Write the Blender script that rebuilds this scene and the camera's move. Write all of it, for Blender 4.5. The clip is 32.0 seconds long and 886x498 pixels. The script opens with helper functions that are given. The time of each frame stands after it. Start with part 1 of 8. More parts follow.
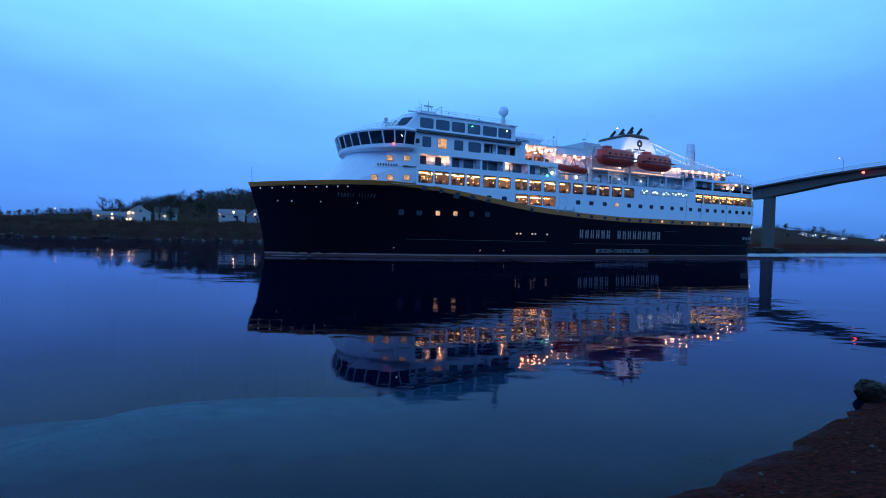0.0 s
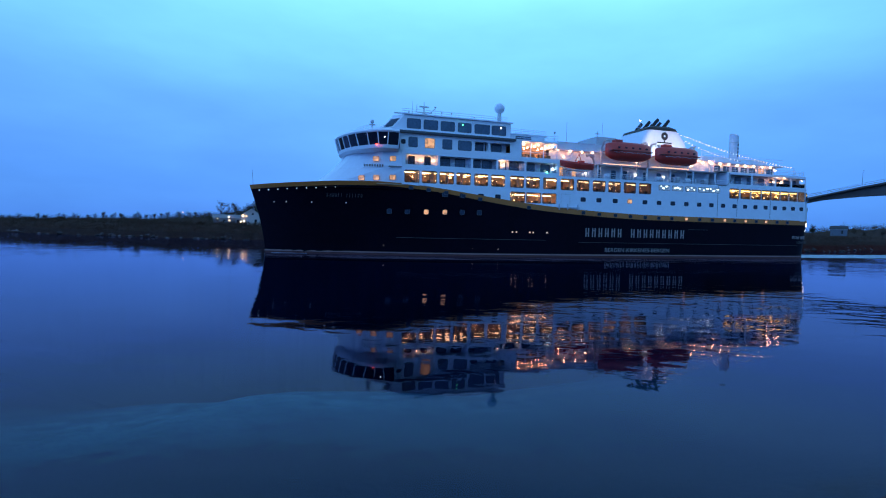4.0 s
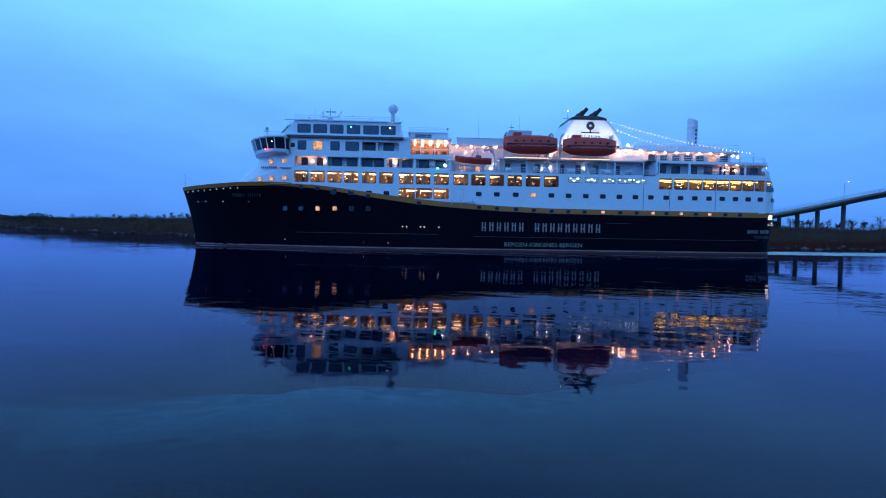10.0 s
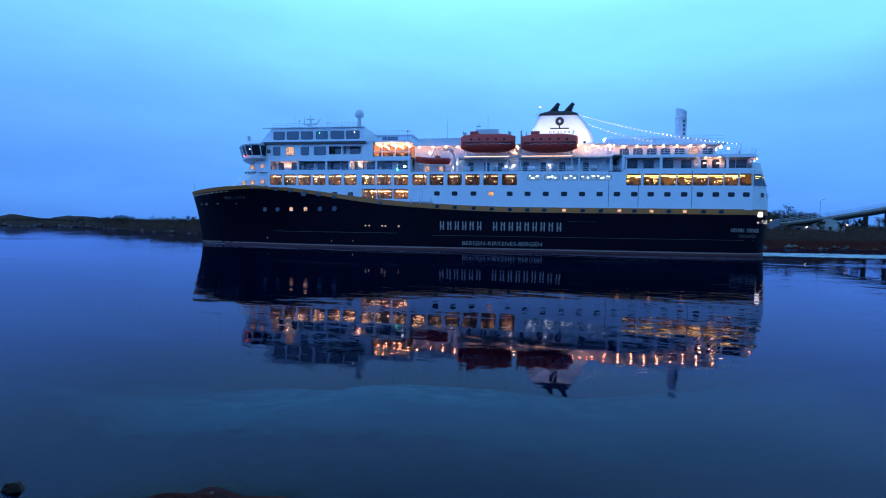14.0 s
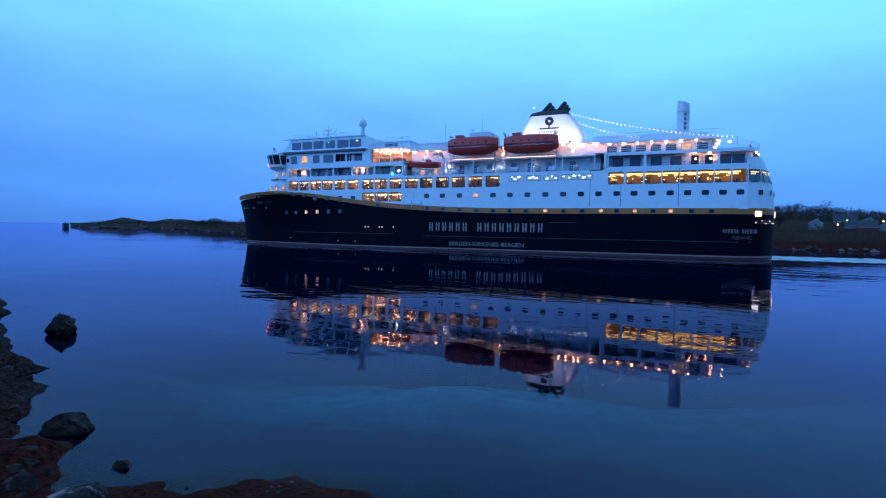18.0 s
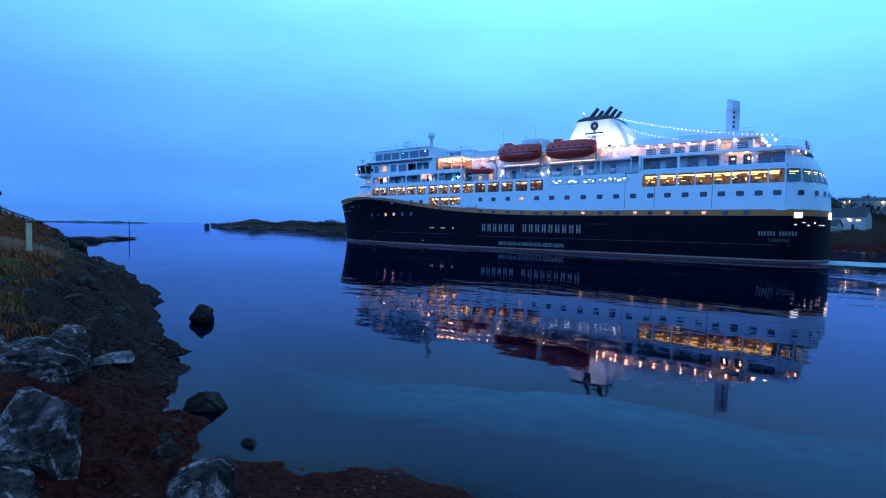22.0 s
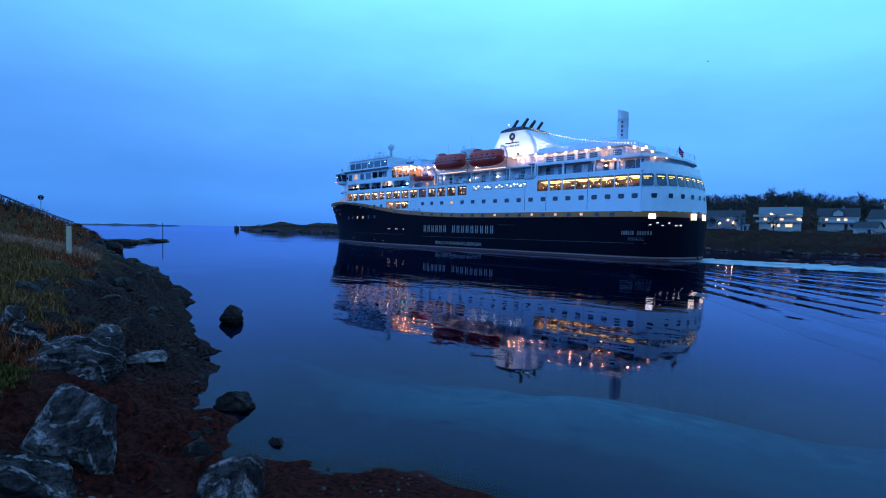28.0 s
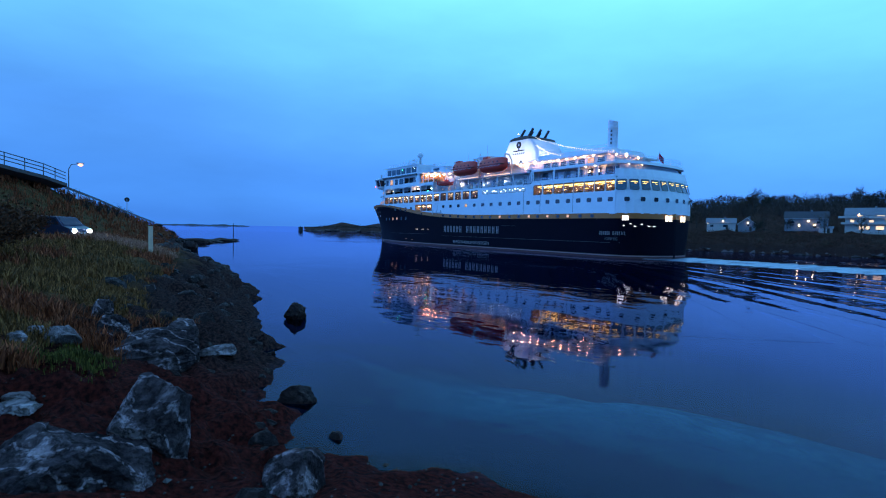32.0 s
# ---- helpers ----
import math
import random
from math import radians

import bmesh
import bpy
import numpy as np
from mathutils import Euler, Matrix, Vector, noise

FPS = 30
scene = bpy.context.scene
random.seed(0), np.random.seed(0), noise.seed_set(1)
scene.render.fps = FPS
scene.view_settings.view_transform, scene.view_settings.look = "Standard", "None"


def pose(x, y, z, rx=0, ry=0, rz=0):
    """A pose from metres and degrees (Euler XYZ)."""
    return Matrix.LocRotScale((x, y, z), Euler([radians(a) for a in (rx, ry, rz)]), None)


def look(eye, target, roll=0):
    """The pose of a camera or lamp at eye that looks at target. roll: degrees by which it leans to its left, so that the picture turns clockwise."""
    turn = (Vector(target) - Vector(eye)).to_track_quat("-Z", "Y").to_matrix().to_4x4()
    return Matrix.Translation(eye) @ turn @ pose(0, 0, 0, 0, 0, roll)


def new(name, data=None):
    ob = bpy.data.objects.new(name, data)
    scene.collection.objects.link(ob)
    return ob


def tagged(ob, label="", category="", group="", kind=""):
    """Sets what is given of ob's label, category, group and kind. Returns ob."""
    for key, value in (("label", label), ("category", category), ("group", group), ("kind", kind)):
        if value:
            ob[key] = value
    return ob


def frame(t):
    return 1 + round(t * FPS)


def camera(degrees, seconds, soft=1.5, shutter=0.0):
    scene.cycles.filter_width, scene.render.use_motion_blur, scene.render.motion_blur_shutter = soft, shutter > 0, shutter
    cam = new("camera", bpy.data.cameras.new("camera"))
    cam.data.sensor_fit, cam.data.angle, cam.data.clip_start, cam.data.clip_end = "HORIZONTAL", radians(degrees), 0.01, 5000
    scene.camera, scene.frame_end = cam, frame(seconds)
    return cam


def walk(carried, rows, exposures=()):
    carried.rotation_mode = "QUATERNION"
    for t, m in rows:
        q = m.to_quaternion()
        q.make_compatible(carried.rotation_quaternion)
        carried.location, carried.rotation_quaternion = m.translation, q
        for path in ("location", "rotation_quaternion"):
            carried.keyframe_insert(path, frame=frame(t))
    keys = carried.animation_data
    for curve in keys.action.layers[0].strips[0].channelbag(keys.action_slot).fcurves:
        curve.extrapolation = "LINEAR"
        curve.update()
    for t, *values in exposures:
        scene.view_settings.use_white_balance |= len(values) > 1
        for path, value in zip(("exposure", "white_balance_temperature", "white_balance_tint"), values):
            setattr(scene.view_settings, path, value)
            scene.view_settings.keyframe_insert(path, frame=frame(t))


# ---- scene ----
# The clip's camera stands on the shore and pans with the ship.
EYE_HEIGHT = 4.771
# seconds, turn to the left, tilt, lean, in degrees
PATH = [
    (0, 0.005, -2.043, 1.438),
    (1, 3.173, -1.933, 1.136),
    (2, 5.776, -2.029, 1.276),
    (3, 7.731, -2.143, 1.404),
    (3.5, 8.837, -2.138, 1.305),
    (5.5, 14.010, -2.457, 1.329),
    (6, 14.452, -2.459, 1.277),
    (7, 14.924, -2.486, 1.149),
    (8, 15.006, -2.519, 1.072),
    (9, 15.231, -2.525, 0.989),
    (10, 15.871, -2.550, 0.949),
    (11, 17.023, -2.585, 0.921),
    (12, 18.707, -2.609, 0.890),
    (13, 20.208, -2.612, 0.809),
    (14, 22.153, -2.604, 0.798),
    (14.5, 23.476, -2.599, 0.805),
    (16.5, 28.445, -2.483, 0.932),
    (17, 29.575, -2.476, 0.855),
    (18, 30.269, -2.476, 0.749),
    (19, 31.016, -2.464, 0.577),
    (19.5, 31.705, -2.612, 0.816),
    (20, 33.363, -2.531, 0.768),
    (20.5, 39.241, -2.454, 1.108),
    (21, 40.710, -2.458, 1.101),
    (22, 41.926, -2.468, 1.039),
    (23, 41.970, -2.447, 1.025),
    (24, 42.057, -2.374, 1.034),
    (25, 42.214, -2.356, 1.061),
    (25.5, 42.324, -2.316, 1.016),
    (27.5, 44.276, -2.217, 0.962),
    (28, 44.737, -2.238, 1.001),
    (29, 46.026, -2.207, 0.942),
    (30, 47.902, -2.186, 0.995),
    (31, 49.676, -2.208, 1.046),
    (32, 51.183, -2.240, 1.223),
]

# seconds, place of the stem at the waterline, heading
SHIP_PATH = [
    (0, -31.33, 83.70, 207.686),
    (1, -35.45, 83.38, 208.218),
    (2, -39.58, 83.13, 208.122),
    (3, -44.14, 83.04, 207.790),
    (3.5, -46.63, 83.03, 207.723),
    (5.5, -57.15, 83.27, 206.872),
    (6, -59.92, 83.53, 206.307),
    (7, -65.41, 84.23, 204.803),
    (8, -70.60, 85.28, 202.963),
    (9, -75.62, 86.44, 200.896),
    (10, -80.60, 87.59, 198.936),
    (11, -85.51, 88.51, 197.243),
    (12, -90.34, 89.04, 195.813),
    (13, -95.23, 89.33, 194.421),
    (14, -99.85, 89.64, 193.107),
    (14.5, -102.13, 89.82, 192.520),
    (16.5, -110.28, 90.94, 190.173),
    (17, -112.47, 91.20, 189.445),
    (18, -116.72, 91.75, 187.771),
    (19, -120.38, 92.91, 186.078),
    (19.5, -122.06, 93.85, 185.498),
    (20, -123.76, 94.91, 185.042),
    (20.5, -125.53, 96.06, 184.714),
    (21, -127.36, 97.16, 184.382),
    (22, -131.17, 98.71, 183.285),
    (23, -134.90, 99.15, 182.009),
    (24, -138.58, 99.14, 180.958),
    (25, -142.36, 99.33, 179.845),
    (25.5, -144.27, 99.52, 179.279),
    (27.5, -152.12, 101.09, 177.809),
    (28, -154.15, 101.56, 177.592),
    (29, -158.29, 102.49, 177.163),
    (30, -162.44, 103.44, 176.894),
    (31, -166.44, 104.49, 176.313),
    (32, -170.45, 105.35, 175.436),
]

cam = camera(82.12, 32.0, soft=1.1)
walk(cam, [(t, pose(0, 0, EYE_HEIGHT, 90 + tilt, 0, turn) @ pose(0, 0, 0, 0, 0, lean)) for t, turn, tilt, lean in PATH],
     exposures=[(0.0, -0.10, 6600, 14.0), (12.0, 0.0, 6600, 14.0), (17.0, 0.05, 6500, 13.0), (20.0, 0.05, 6350, 11.5), (23.0, 0.19, 6250, 10.5), (28.0, 0.0, 6150, 10.5), (32.0, 0.0, 6150, 10.5)])


# ---- light: a blue overcast dusk ----
def make_world():
    world = bpy.data.worlds.new("dusk_sky")
    world.use_nodes = True
    scene.world = world
    n, l = world.node_tree.nodes, world.node_tree.links
    n.clear()
    out, bg = n.new("ShaderNodeOutputWorld"), n.new("ShaderNodeBackground")
    sky = n.new("ShaderNodeTexSky")
    sky.sky_type, sky.sun_disc, sky.sun_elevation, sky.sun_rotation = "NISHITA", False, radians(1.0), radians(-20)
    sky.air_density, sky.dust_density, sky.ozone_density = 1.0, 0.3, 6.0
    geo = n.new("ShaderNodeTexCoord")
    sep = n.new("ShaderNodeSeparateXYZ")
    l.new(geo.outputs["Generated"], sep.inputs[0])
    ramp = n.new("ShaderNodeValToRGB")
    ramp.color_ramp.interpolation = "EASE"
    e = ramp.color_ramp.elements
    e[0].position, e[0].color = 0.0, (0.070, 0.27, 0.86, 1)
    e[1].position, e[1].color = 0.9, (0.15, 0.40, 0.95, 1)
    for pos, col in ((0.06, (0.088, 0.325, 0.95, 1)), (0.18, (0.117, 0.40, 1.06, 1)), (0.33, (0.19, 0.64, 1.16, 1)), (0.45, (0.25, 0.81, 1.26, 1)), (0.6, (0.19, 0.55, 1.1, 1))):
        k = e.new(pos)
        k.color = col
    l.new(sep.outputs["Z"], ramp.inputs[0])
    # broad cloud banks
    mp = n.new("ShaderNodeMapping")
    mp.inputs["Scale"].default_value = (1.0, 1.0, 3.2)
    l.new(geo.outputs["Generated"], mp.inputs[0])
    noise_a = n.new("ShaderNodeTexNoise")
    noise_a.inputs["Scale"].default_value, noise_a.inputs["Detail"].default_value, noise_a.inputs["Roughness"].default_value = 2.1, 6.0, 0.55
    l.new(mp.outputs[0], noise_a.inputs["Vector"])
    bank = n.new("ShaderNodeMapRange")
    bank.inputs["From Min"].default_value, bank.inputs["From Max"].default_value = 0.3, 0.7
    bank.inputs["To Min"].default_value, bank.inputs["To Max"].default_value = 0.88, 1.11
    l.new(noise_a.outputs["Fac"], bank.inputs["Value"])
    # the sky is brightest towards the set sun
    dot = n.new("ShaderNodeVectorMath")
    dot.operation = "DOT_PRODUCT"
    dot.inputs[1].default_value = Vector((-0.12, 0.80, 0.62)).normalized()
    l.new(geo.outputs["Generated"], dot.inputs[0])
    glow = n.new("ShaderNodeMapRange")
    glow.inputs["From Min"].default_value, glow.inputs["From Max"].default_value = 0.35, 1.0
    glow.inputs["To Min"].default_value, glow.inputs["To Max"].default_value = 0.79, 1.2
    l.new(dot.outputs["Value"], glow.inputs["Value"])
    mul = n.new("ShaderNodeMath")
    mul.operation = "MULTIPLY"
    l.new(bank.outputs[0], mul.inputs[0])
    l.new(glow.outputs[0], mul.inputs[1])
    cloud = n.new("ShaderNodeVectorMath")
    cloud.operation = "SCALE"
    l.new(ramp.outputs[0], cloud.inputs[0])
    l.new(mul.outputs[0], cloud.inputs["Scale"])
    dim = n.new("ShaderNodeVectorMath")
    dim.operation = "SCALE"
    dim.inputs["Scale"].default_value = 0.006
    l.new(sky.outputs[0], dim.inputs[0])
    add = n.new("ShaderNodeVectorMath")
    add.operation = "ADD"
    l.new(cloud.outputs[0], add.inputs[0])
    l.new(dim.outputs[0], add.inputs[1])
    l.new(add.outputs[0], bg.inputs["Color"])
    bg.inputs["Strength"].default_value = 1.13
    l.new(bg.outputs[0], out.inputs[0])
    sun = new("sun", bpy.data.lights.new("sun", "SUN"))
    sun.data.energy, sun.data.angle, sun.data.color = 1.5, radians(60), (0.11, 0.33, 1.0)
    sun.matrix_world = look((-45, -50, 24), (0, 30, 0))


make_world()


# ---- materials ----
def material(name, colour, rough=0.6, metal=0.0, scale=4.0, vary=0.18, bump=0.15, second=None, glow=0.0, spots=0.0, spec=0.5, distance=0.02):
    """A procedural surface: two scales of variation, a fine relief, and spots of a second colour."""
    m = bpy.data.materials.new(name)
    m.use_nodes = True
    n, l = m.node_tree.nodes, m.node_tree.links
    b = n["Principled BSDF"]
    b.inputs["Roughness"].default_value, b.inputs["Metallic"].default_value = rough, metal
    b.inputs["Specular IOR Level"].default_value = spec
    tc, info = n.new("ShaderNodeTexCoord"), n.new("ShaderNodeObjectInfo")
    shift = n.new("ShaderNodeVectorMath")
    shift.operation = "ADD"
    l.new(tc.outputs["Object"], shift.inputs[0])
    wide, fine = n.new("ShaderNodeTexNoise"), n.new("ShaderNodeTexNoise")
    wide.inputs["Scale"].default_value, wide.inputs["Detail"].default_value = scale * 0.22, 4
    fine.inputs["Scale"].default_value, fine.inputs["Detail"].default_value = scale * 2.2, 5
    jump = n.new("ShaderNodeMath")
    jump.operation, jump.inputs[1].default_value = "MULTIPLY", 31.0
    l.new(info.outputs["Random"], jump.inputs[0])
    l.new(jump.outputs[0], shift.inputs[1])
    for t in (wide, fine):
        l.new(shift.outputs[0], t.inputs["Vector"])
    mix = n.new("ShaderNodeMath")
    mix.operation = "ADD"
    l.new(wide.outputs["Fac"], mix.inputs[0])
    l.new(fine.outputs["Fac"], mix.inputs[1])
    ramp = n.new("ShaderNodeMapRange")
    ramp.inputs["From Min"].default_value, ramp.inputs["From Max"].default_value = 0.6, 1.4
    ramp.inputs["To Min"].default_value, ramp.inputs["To Max"].default_value = 1 - vary, 1 + vary
    l.new(mix.outputs[0], ramp.inputs["Value"])
    tint = n.new("ShaderNodeVectorMath")
    tint.operation = "SCALE"
    tint.inputs[0].default_value = colour
    l.new(ramp.outputs[0], tint.inputs["Scale"])
    last = tint.outputs[0]
    if second:
        blot = n.new("ShaderNodeMapRange")
        blot.inputs["From Min"].default_value, blot.inputs["From Max"].default_value = 0.62 - 0.3 * spots, 0.7 - 0.25 * spots
        l.new(wide.outputs["Fac"], blot.inputs["Value"])
        mx = n.new("ShaderNodeMix")
        mx.data_type = "RGBA"
        l.new(blot.outputs[0], mx.inputs[0])
        l.new(last, mx.inputs[6])
        mx.inputs[7].default_value = (*second, 1)
        last = mx.outputs[2]
    l.new(last, b.inputs["Base Color"])
    if bump:
        bp = n.new("ShaderNodeBump")
        bp.inputs["Strength"].default_value, bp.inputs["Distance"].default_value = bump, distance
        l.new(mix.outputs[0], bp.inputs["Height"])
        l.new(bp.outputs[0], b.inputs["Normal"])
    if glow:
        l.new(last, b.inputs["Emission Color"])
        b.inputs["Emission Strength"].default_value = glow
    return m


def lamp_material(name, colour, strength):
    m = bpy.data.materials.new(name)
    m.use_nodes = True
    b = m.node_tree.nodes["Principled BSDF"]
    b.inputs["Base Color"].default_value = (*colour, 1)
    b.inputs["Emission Color"].default_value = (*colour, 1)
    b.inputs["Emission Strength"].default_value = strength
    return m


def glass_material(name, tint=(0.7, 0.8, 0.85), dark=0.0, rough=0.03):
    """A thin pane: clear, with Fresnel gloss; dark: how much of the light it swallows."""
    m = bpy.data.materials.new(name)
    m.use_nodes = True
    n, l = m.node_tree.nodes, m.node_tree.links
    n.clear()
    out, mx, tr, gl, fr = (n.new("ShaderNode" + k) for k in ("OutputMaterial", "MixShader", "BsdfTransparent", "BsdfGlossy", "Fresnel"))
    fr.inputs["IOR"].default_value = 1.3
    tr.inputs["Color"].default_value = (*[c * (1 - dark) for c in tint], 1)
    gl.inputs["Roughness"].default_value = rough
    l.new(fr.outputs[0], mx.inputs[0])
    l.new(tr.outputs[0], mx.inputs[1])
    l.new(gl.outputs[0], mx.inputs[2])
    l.new(mx.outputs[0], out.inputs[0])
    return m


def water_material():
    m = bpy.data.materials.new("sea_water")
    m.use_nodes = True
    n, l = m.node_tree.nodes, m.node_tree.links
    n.clear()
    out, mx, tr, gl, fr = (n.new("ShaderNode" + k) for k in ("OutputMaterial", "MixShader", "BsdfTransparent", "BsdfGlossy", "Fresnel"))
    fr.inputs["IOR"].default_value = 1.16
    tr.inputs["Color"].default_value = (0.10, 0.52, 0.84, 1)
    gl.inputs["Roughness"].default_value, gl.inputs["Color"].default_value = 0.012, (0.80, 0.745, 0.98, 1)
    geo = n.new("ShaderNodeNewGeometry")
    last = None
    # ruffled patches between calm ones
    patch, calm = n.new("ShaderNodeTexNoise"), n.new("ShaderNodeMapRange")
    patch.inputs["Scale"].default_value, patch.inputs["Detail"].default_value = 0.028, 3
    l.new(geo.outputs["Position"], patch.inputs["Vector"])
    calm.inputs["From Min"].default_value, calm.inputs["From Max"].default_value = 0.40, 0.66
    calm.inputs["To Min"].default_value, calm.inputs["To Max"].default_value = 0.35, 1.7
    l.new(patch.outputs["Fac"], calm.inputs["Value"])
    # long swell and low ripples
    for size, high, stretch in ((0.045, 0.07, (0.7, 1, 1)), (0.13, 0.045, (0.6, 1, 1)), (0.36, 0.030, (0.5, 1.0, 1)), (1.0, 0.0105, (0.6, 1, 1)), (2.4, 0.0014, (0.7, 1, 1))):
        mp, tx = n.new("ShaderNodeMapping"), n.new("ShaderNodeTexNoise")
        mp.inputs["Scale"].default_value = stretch
        mp.inputs["Rotation"].default_value = (0, 0, 0.0)
        tx.inputs["Scale"].default_value, tx.inputs["Detail"].default_value = size, 2
        l.new(geo.outputs["Position"], mp.inputs[0])
        l.new(mp.outputs[0], tx.inputs["Vector"])
        bp = n.new("ShaderNodeBump")
        bp.inputs["Distance"].default_value = high
        l.new(tx.outputs["Fac"], bp.inputs["Height"])
        l.new(calm.outputs[0], bp.inputs["Strength"])
        if last:
            l.new(last.outputs[0], bp.inputs["Normal"])
        last = bp
    for k in (gl, fr):
        l.new(last.outputs[0], k.inputs["Normal"])
    l.new(fr.outputs[0], mx.inputs[0])
    l.new(tr.outputs[0], mx.inputs[1])
    l.new(gl.outputs[0], mx.inputs[2])
    l.new(mx.outputs[0], out.inputs[0])
    return m


WATER = water_material()
NAVY = material("navy_hull_paint", (0.0036, 0.0030, 0.0085), 0.5, spec=0.04, scale=0.6, vary=0.3, bump=0.03)
WHITE = material("white_ship_paint", (0.68, 0.75, 0.84), 0.42, scale=0.8, vary=0.05, bump=0.03)
GOLD = material("ochre_band_paint", (0.46, 0.145, 0.03), 0.5, scale=0.8, vary=0.12, bump=0.02)
BOOT = material("pale_waterline_paint", (0.26, 0.15, 0.14), 0.6, scale=1.5, vary=0.2, bump=0.02)
ANTIFOUL = material("dark_red_bottom_paint", (0.09, 0.02, 0.018), 0.6, scale=1.5, vary=0.2, bump=0.02)
RED = material("lifeboat_red_paint", (0.58, 0.045, 0.033), 0.42, scale=1.2, vary=0.12, bump=0.03)
DECK = material("grey_green_deck", (0.16, 0.20, 0.20), 0.8, scale=2.0, vary=0.15, bump=0.05)
BLACK = material("black_paint", (0.012, 0.012, 0.014), 0.5, scale=1.0, vary=0.2, bump=0.03)
STEEL = material("painted_steel", (0.45, 0.48, 0.52), 0.4, 0.3, scale=2.0, vary=0.1, bump=0.03)
GREY = material("grey_letter_paint", (0.27, 0.23, 0.23), 0.6, scale=1.5, vary=0.15, bump=0.0)
DIMGREY = material("dim_letter_paint", (0.085, 0.08, 0.085), 0.6, scale=1.5, vary=0.15, bump=0.0)
TOWER = material("weathered_grey_tower", (0.58, 0.63, 0.72), 0.55, 0.0, scale=1.0, vary=0.22, bump=0.05)
INNER = material("warm_cabin_wall", (0.42, 0.27, 0.17), 0.7, scale=1.2, vary=0.25, bump=0.05)
FURNISH = material("dark_furniture", (0.12, 0.07, 0.04), 0.6, scale=2.0, vary=0.3, bump=0.05)
CONCRETE = material("bridge_concrete", (0.088, 0.074, 0.072), 0.85, scale=0.35, vary=0.2, bump=0.1)


def rock_material(name, dark, mid, pale, veins=1.0, rough=0.85):
    """Broken rock: dark ground mass, grey faces, pale lichen patches and slanting pale veins, cracked relief."""
    m = bpy.data.materials.new(name)
    m.use_nodes = True
    n, l = m.node_tree.nodes, m.node_tree.links
    b = n["Principled BSDF"]
    b.inputs["Roughness"].default_value, b.inputs["Specular IOR Level"].default_value = rough, 0.15
    tc, info, off = n.new("ShaderNodeTexCoord"), n.new("ShaderNodeObjectInfo"), n.new("ShaderNodeVectorMath")
    off.operation, off.inputs[1].default_value = "MULTIPLY_ADD", (19, 31, 23)
    l.new(info.outputs["Random"], off.inputs[0])
    l.new(tc.outputs["Object"], off.inputs[2])

    def tex(kind, scale, detail, rgh=0.6, dist=0.0):
        t = n.new("ShaderNodeTex" + kind)
        t.inputs["Scale"].default_value = scale
        if kind == "Noise":
            t.inputs["Detail"].default_value, t.inputs["Roughness"].default_value, t.inputs["Distortion"].default_value = detail, rgh, dist
        l.new(off.outputs[0], t.inputs["Vector"])
        return t

    def steps(src, lo, hi, a=0.0, c=1.0):
        r = n.new("ShaderNodeMapRange")
        r.inputs["From Min"].default_value, r.inputs["From Max"].default_value = lo, hi
        r.inputs["To Min"].default_value, r.inputs["To Max"].default_value = a, c
        l.new(src, r.inputs["Value"])
        return r.outputs[0]

    def blend(fac, a, c):
        mx = n.new("ShaderNodeMix")
        mx.data_type = "RGBA"
        l.new(fac, mx.inputs[0])
        for sock, v in ((mx.inputs[6], a), (mx.inputs[7], c)):
            if isinstance(v, tuple):
                sock.default_value = (*v, 1)
            else:
                l.new(v, sock)
        return mx.outputs[2]

    def math_of(op, a, c):
        k = n.new("ShaderNodeMath")
        k.operation = op
        for sock, v in zip(k.inputs, (a, c)):
            if isinstance(v, float):
                sock.default_value = v
            else:
                l.new(v, sock)
        return k.outputs[0]

    broad, grain, speck = tex("Noise", 0.95, 7, 0.62, 0.5), tex("Noise", 7.0, 8, 0.7), tex("Noise", 34.0, 4, 0.7)
    wave = n.new("ShaderNodeTexWave")
    wave.wave_type, wave.bands_direction = "BANDS", "DIAGONAL"
    wave.inputs["Scale"].default_value, wave.inputs["Distortion"].default_value, wave.inputs["Detail"].default_value, wave.inputs["Detail Scale"].default_value = 0.7, 9.0, 4.0, 1.4
    l.new(off.outputs[0], wave.inputs["Vector"])
    crack = n.new("ShaderNodeTexVoronoi")
    crack.feature = "DISTANCE_TO_EDGE"
    crack.inputs["Scale"].default_value = 2.4
    warp = n.new("ShaderNodeVectorMath")
    warp.operation, warp.inputs[1].default_value = "MULTIPLY_ADD", (0.5, 0.5, 0.5)
    l.new(grain.outputs["Color"], warp.inputs[0])
    l.new(off.outputs[0], warp.inputs[2])
    l.new(warp.outputs[0], crack.inputs["Vector"])
    body = blend(steps(math_of("ADD", broad.outputs["Fac"], math_of("MULTIPLY", grain.outputs["Fac"], 0.7)), 0.72, 1.0), dark, mid)
    body = blend(steps(speck.outputs["Fac"], 0.55, 0.75, 0.0, 0.5), body, dark)
    lichen = math_of("MULTIPLY", steps(broad.outputs["Fac"], 0.55, 0.63), steps(grain.outputs["Fac"], 0.42, 0.58))
    body = blend(lichen, body, pale)
    if veins:
        body = blend(math_of("MULTIPLY", steps(wave.outputs["Fac"], 0.93, 0.99, 0.0, veins), steps(grain.outputs["Fac"], 0.4, 0.6)), body, pale)
    body = blend(steps(crack.outputs["Distance"], 0.0, 0.03, 0.8, 0.0), body, dark)
    l.new(body, b.inputs["Base Color"])
    high = math_of("ADD", math_of("MULTIPLY", broad.outputs["Fac"], 1.2), math_of("MULTIPLY", grain.outputs["Fac"], 0.5))
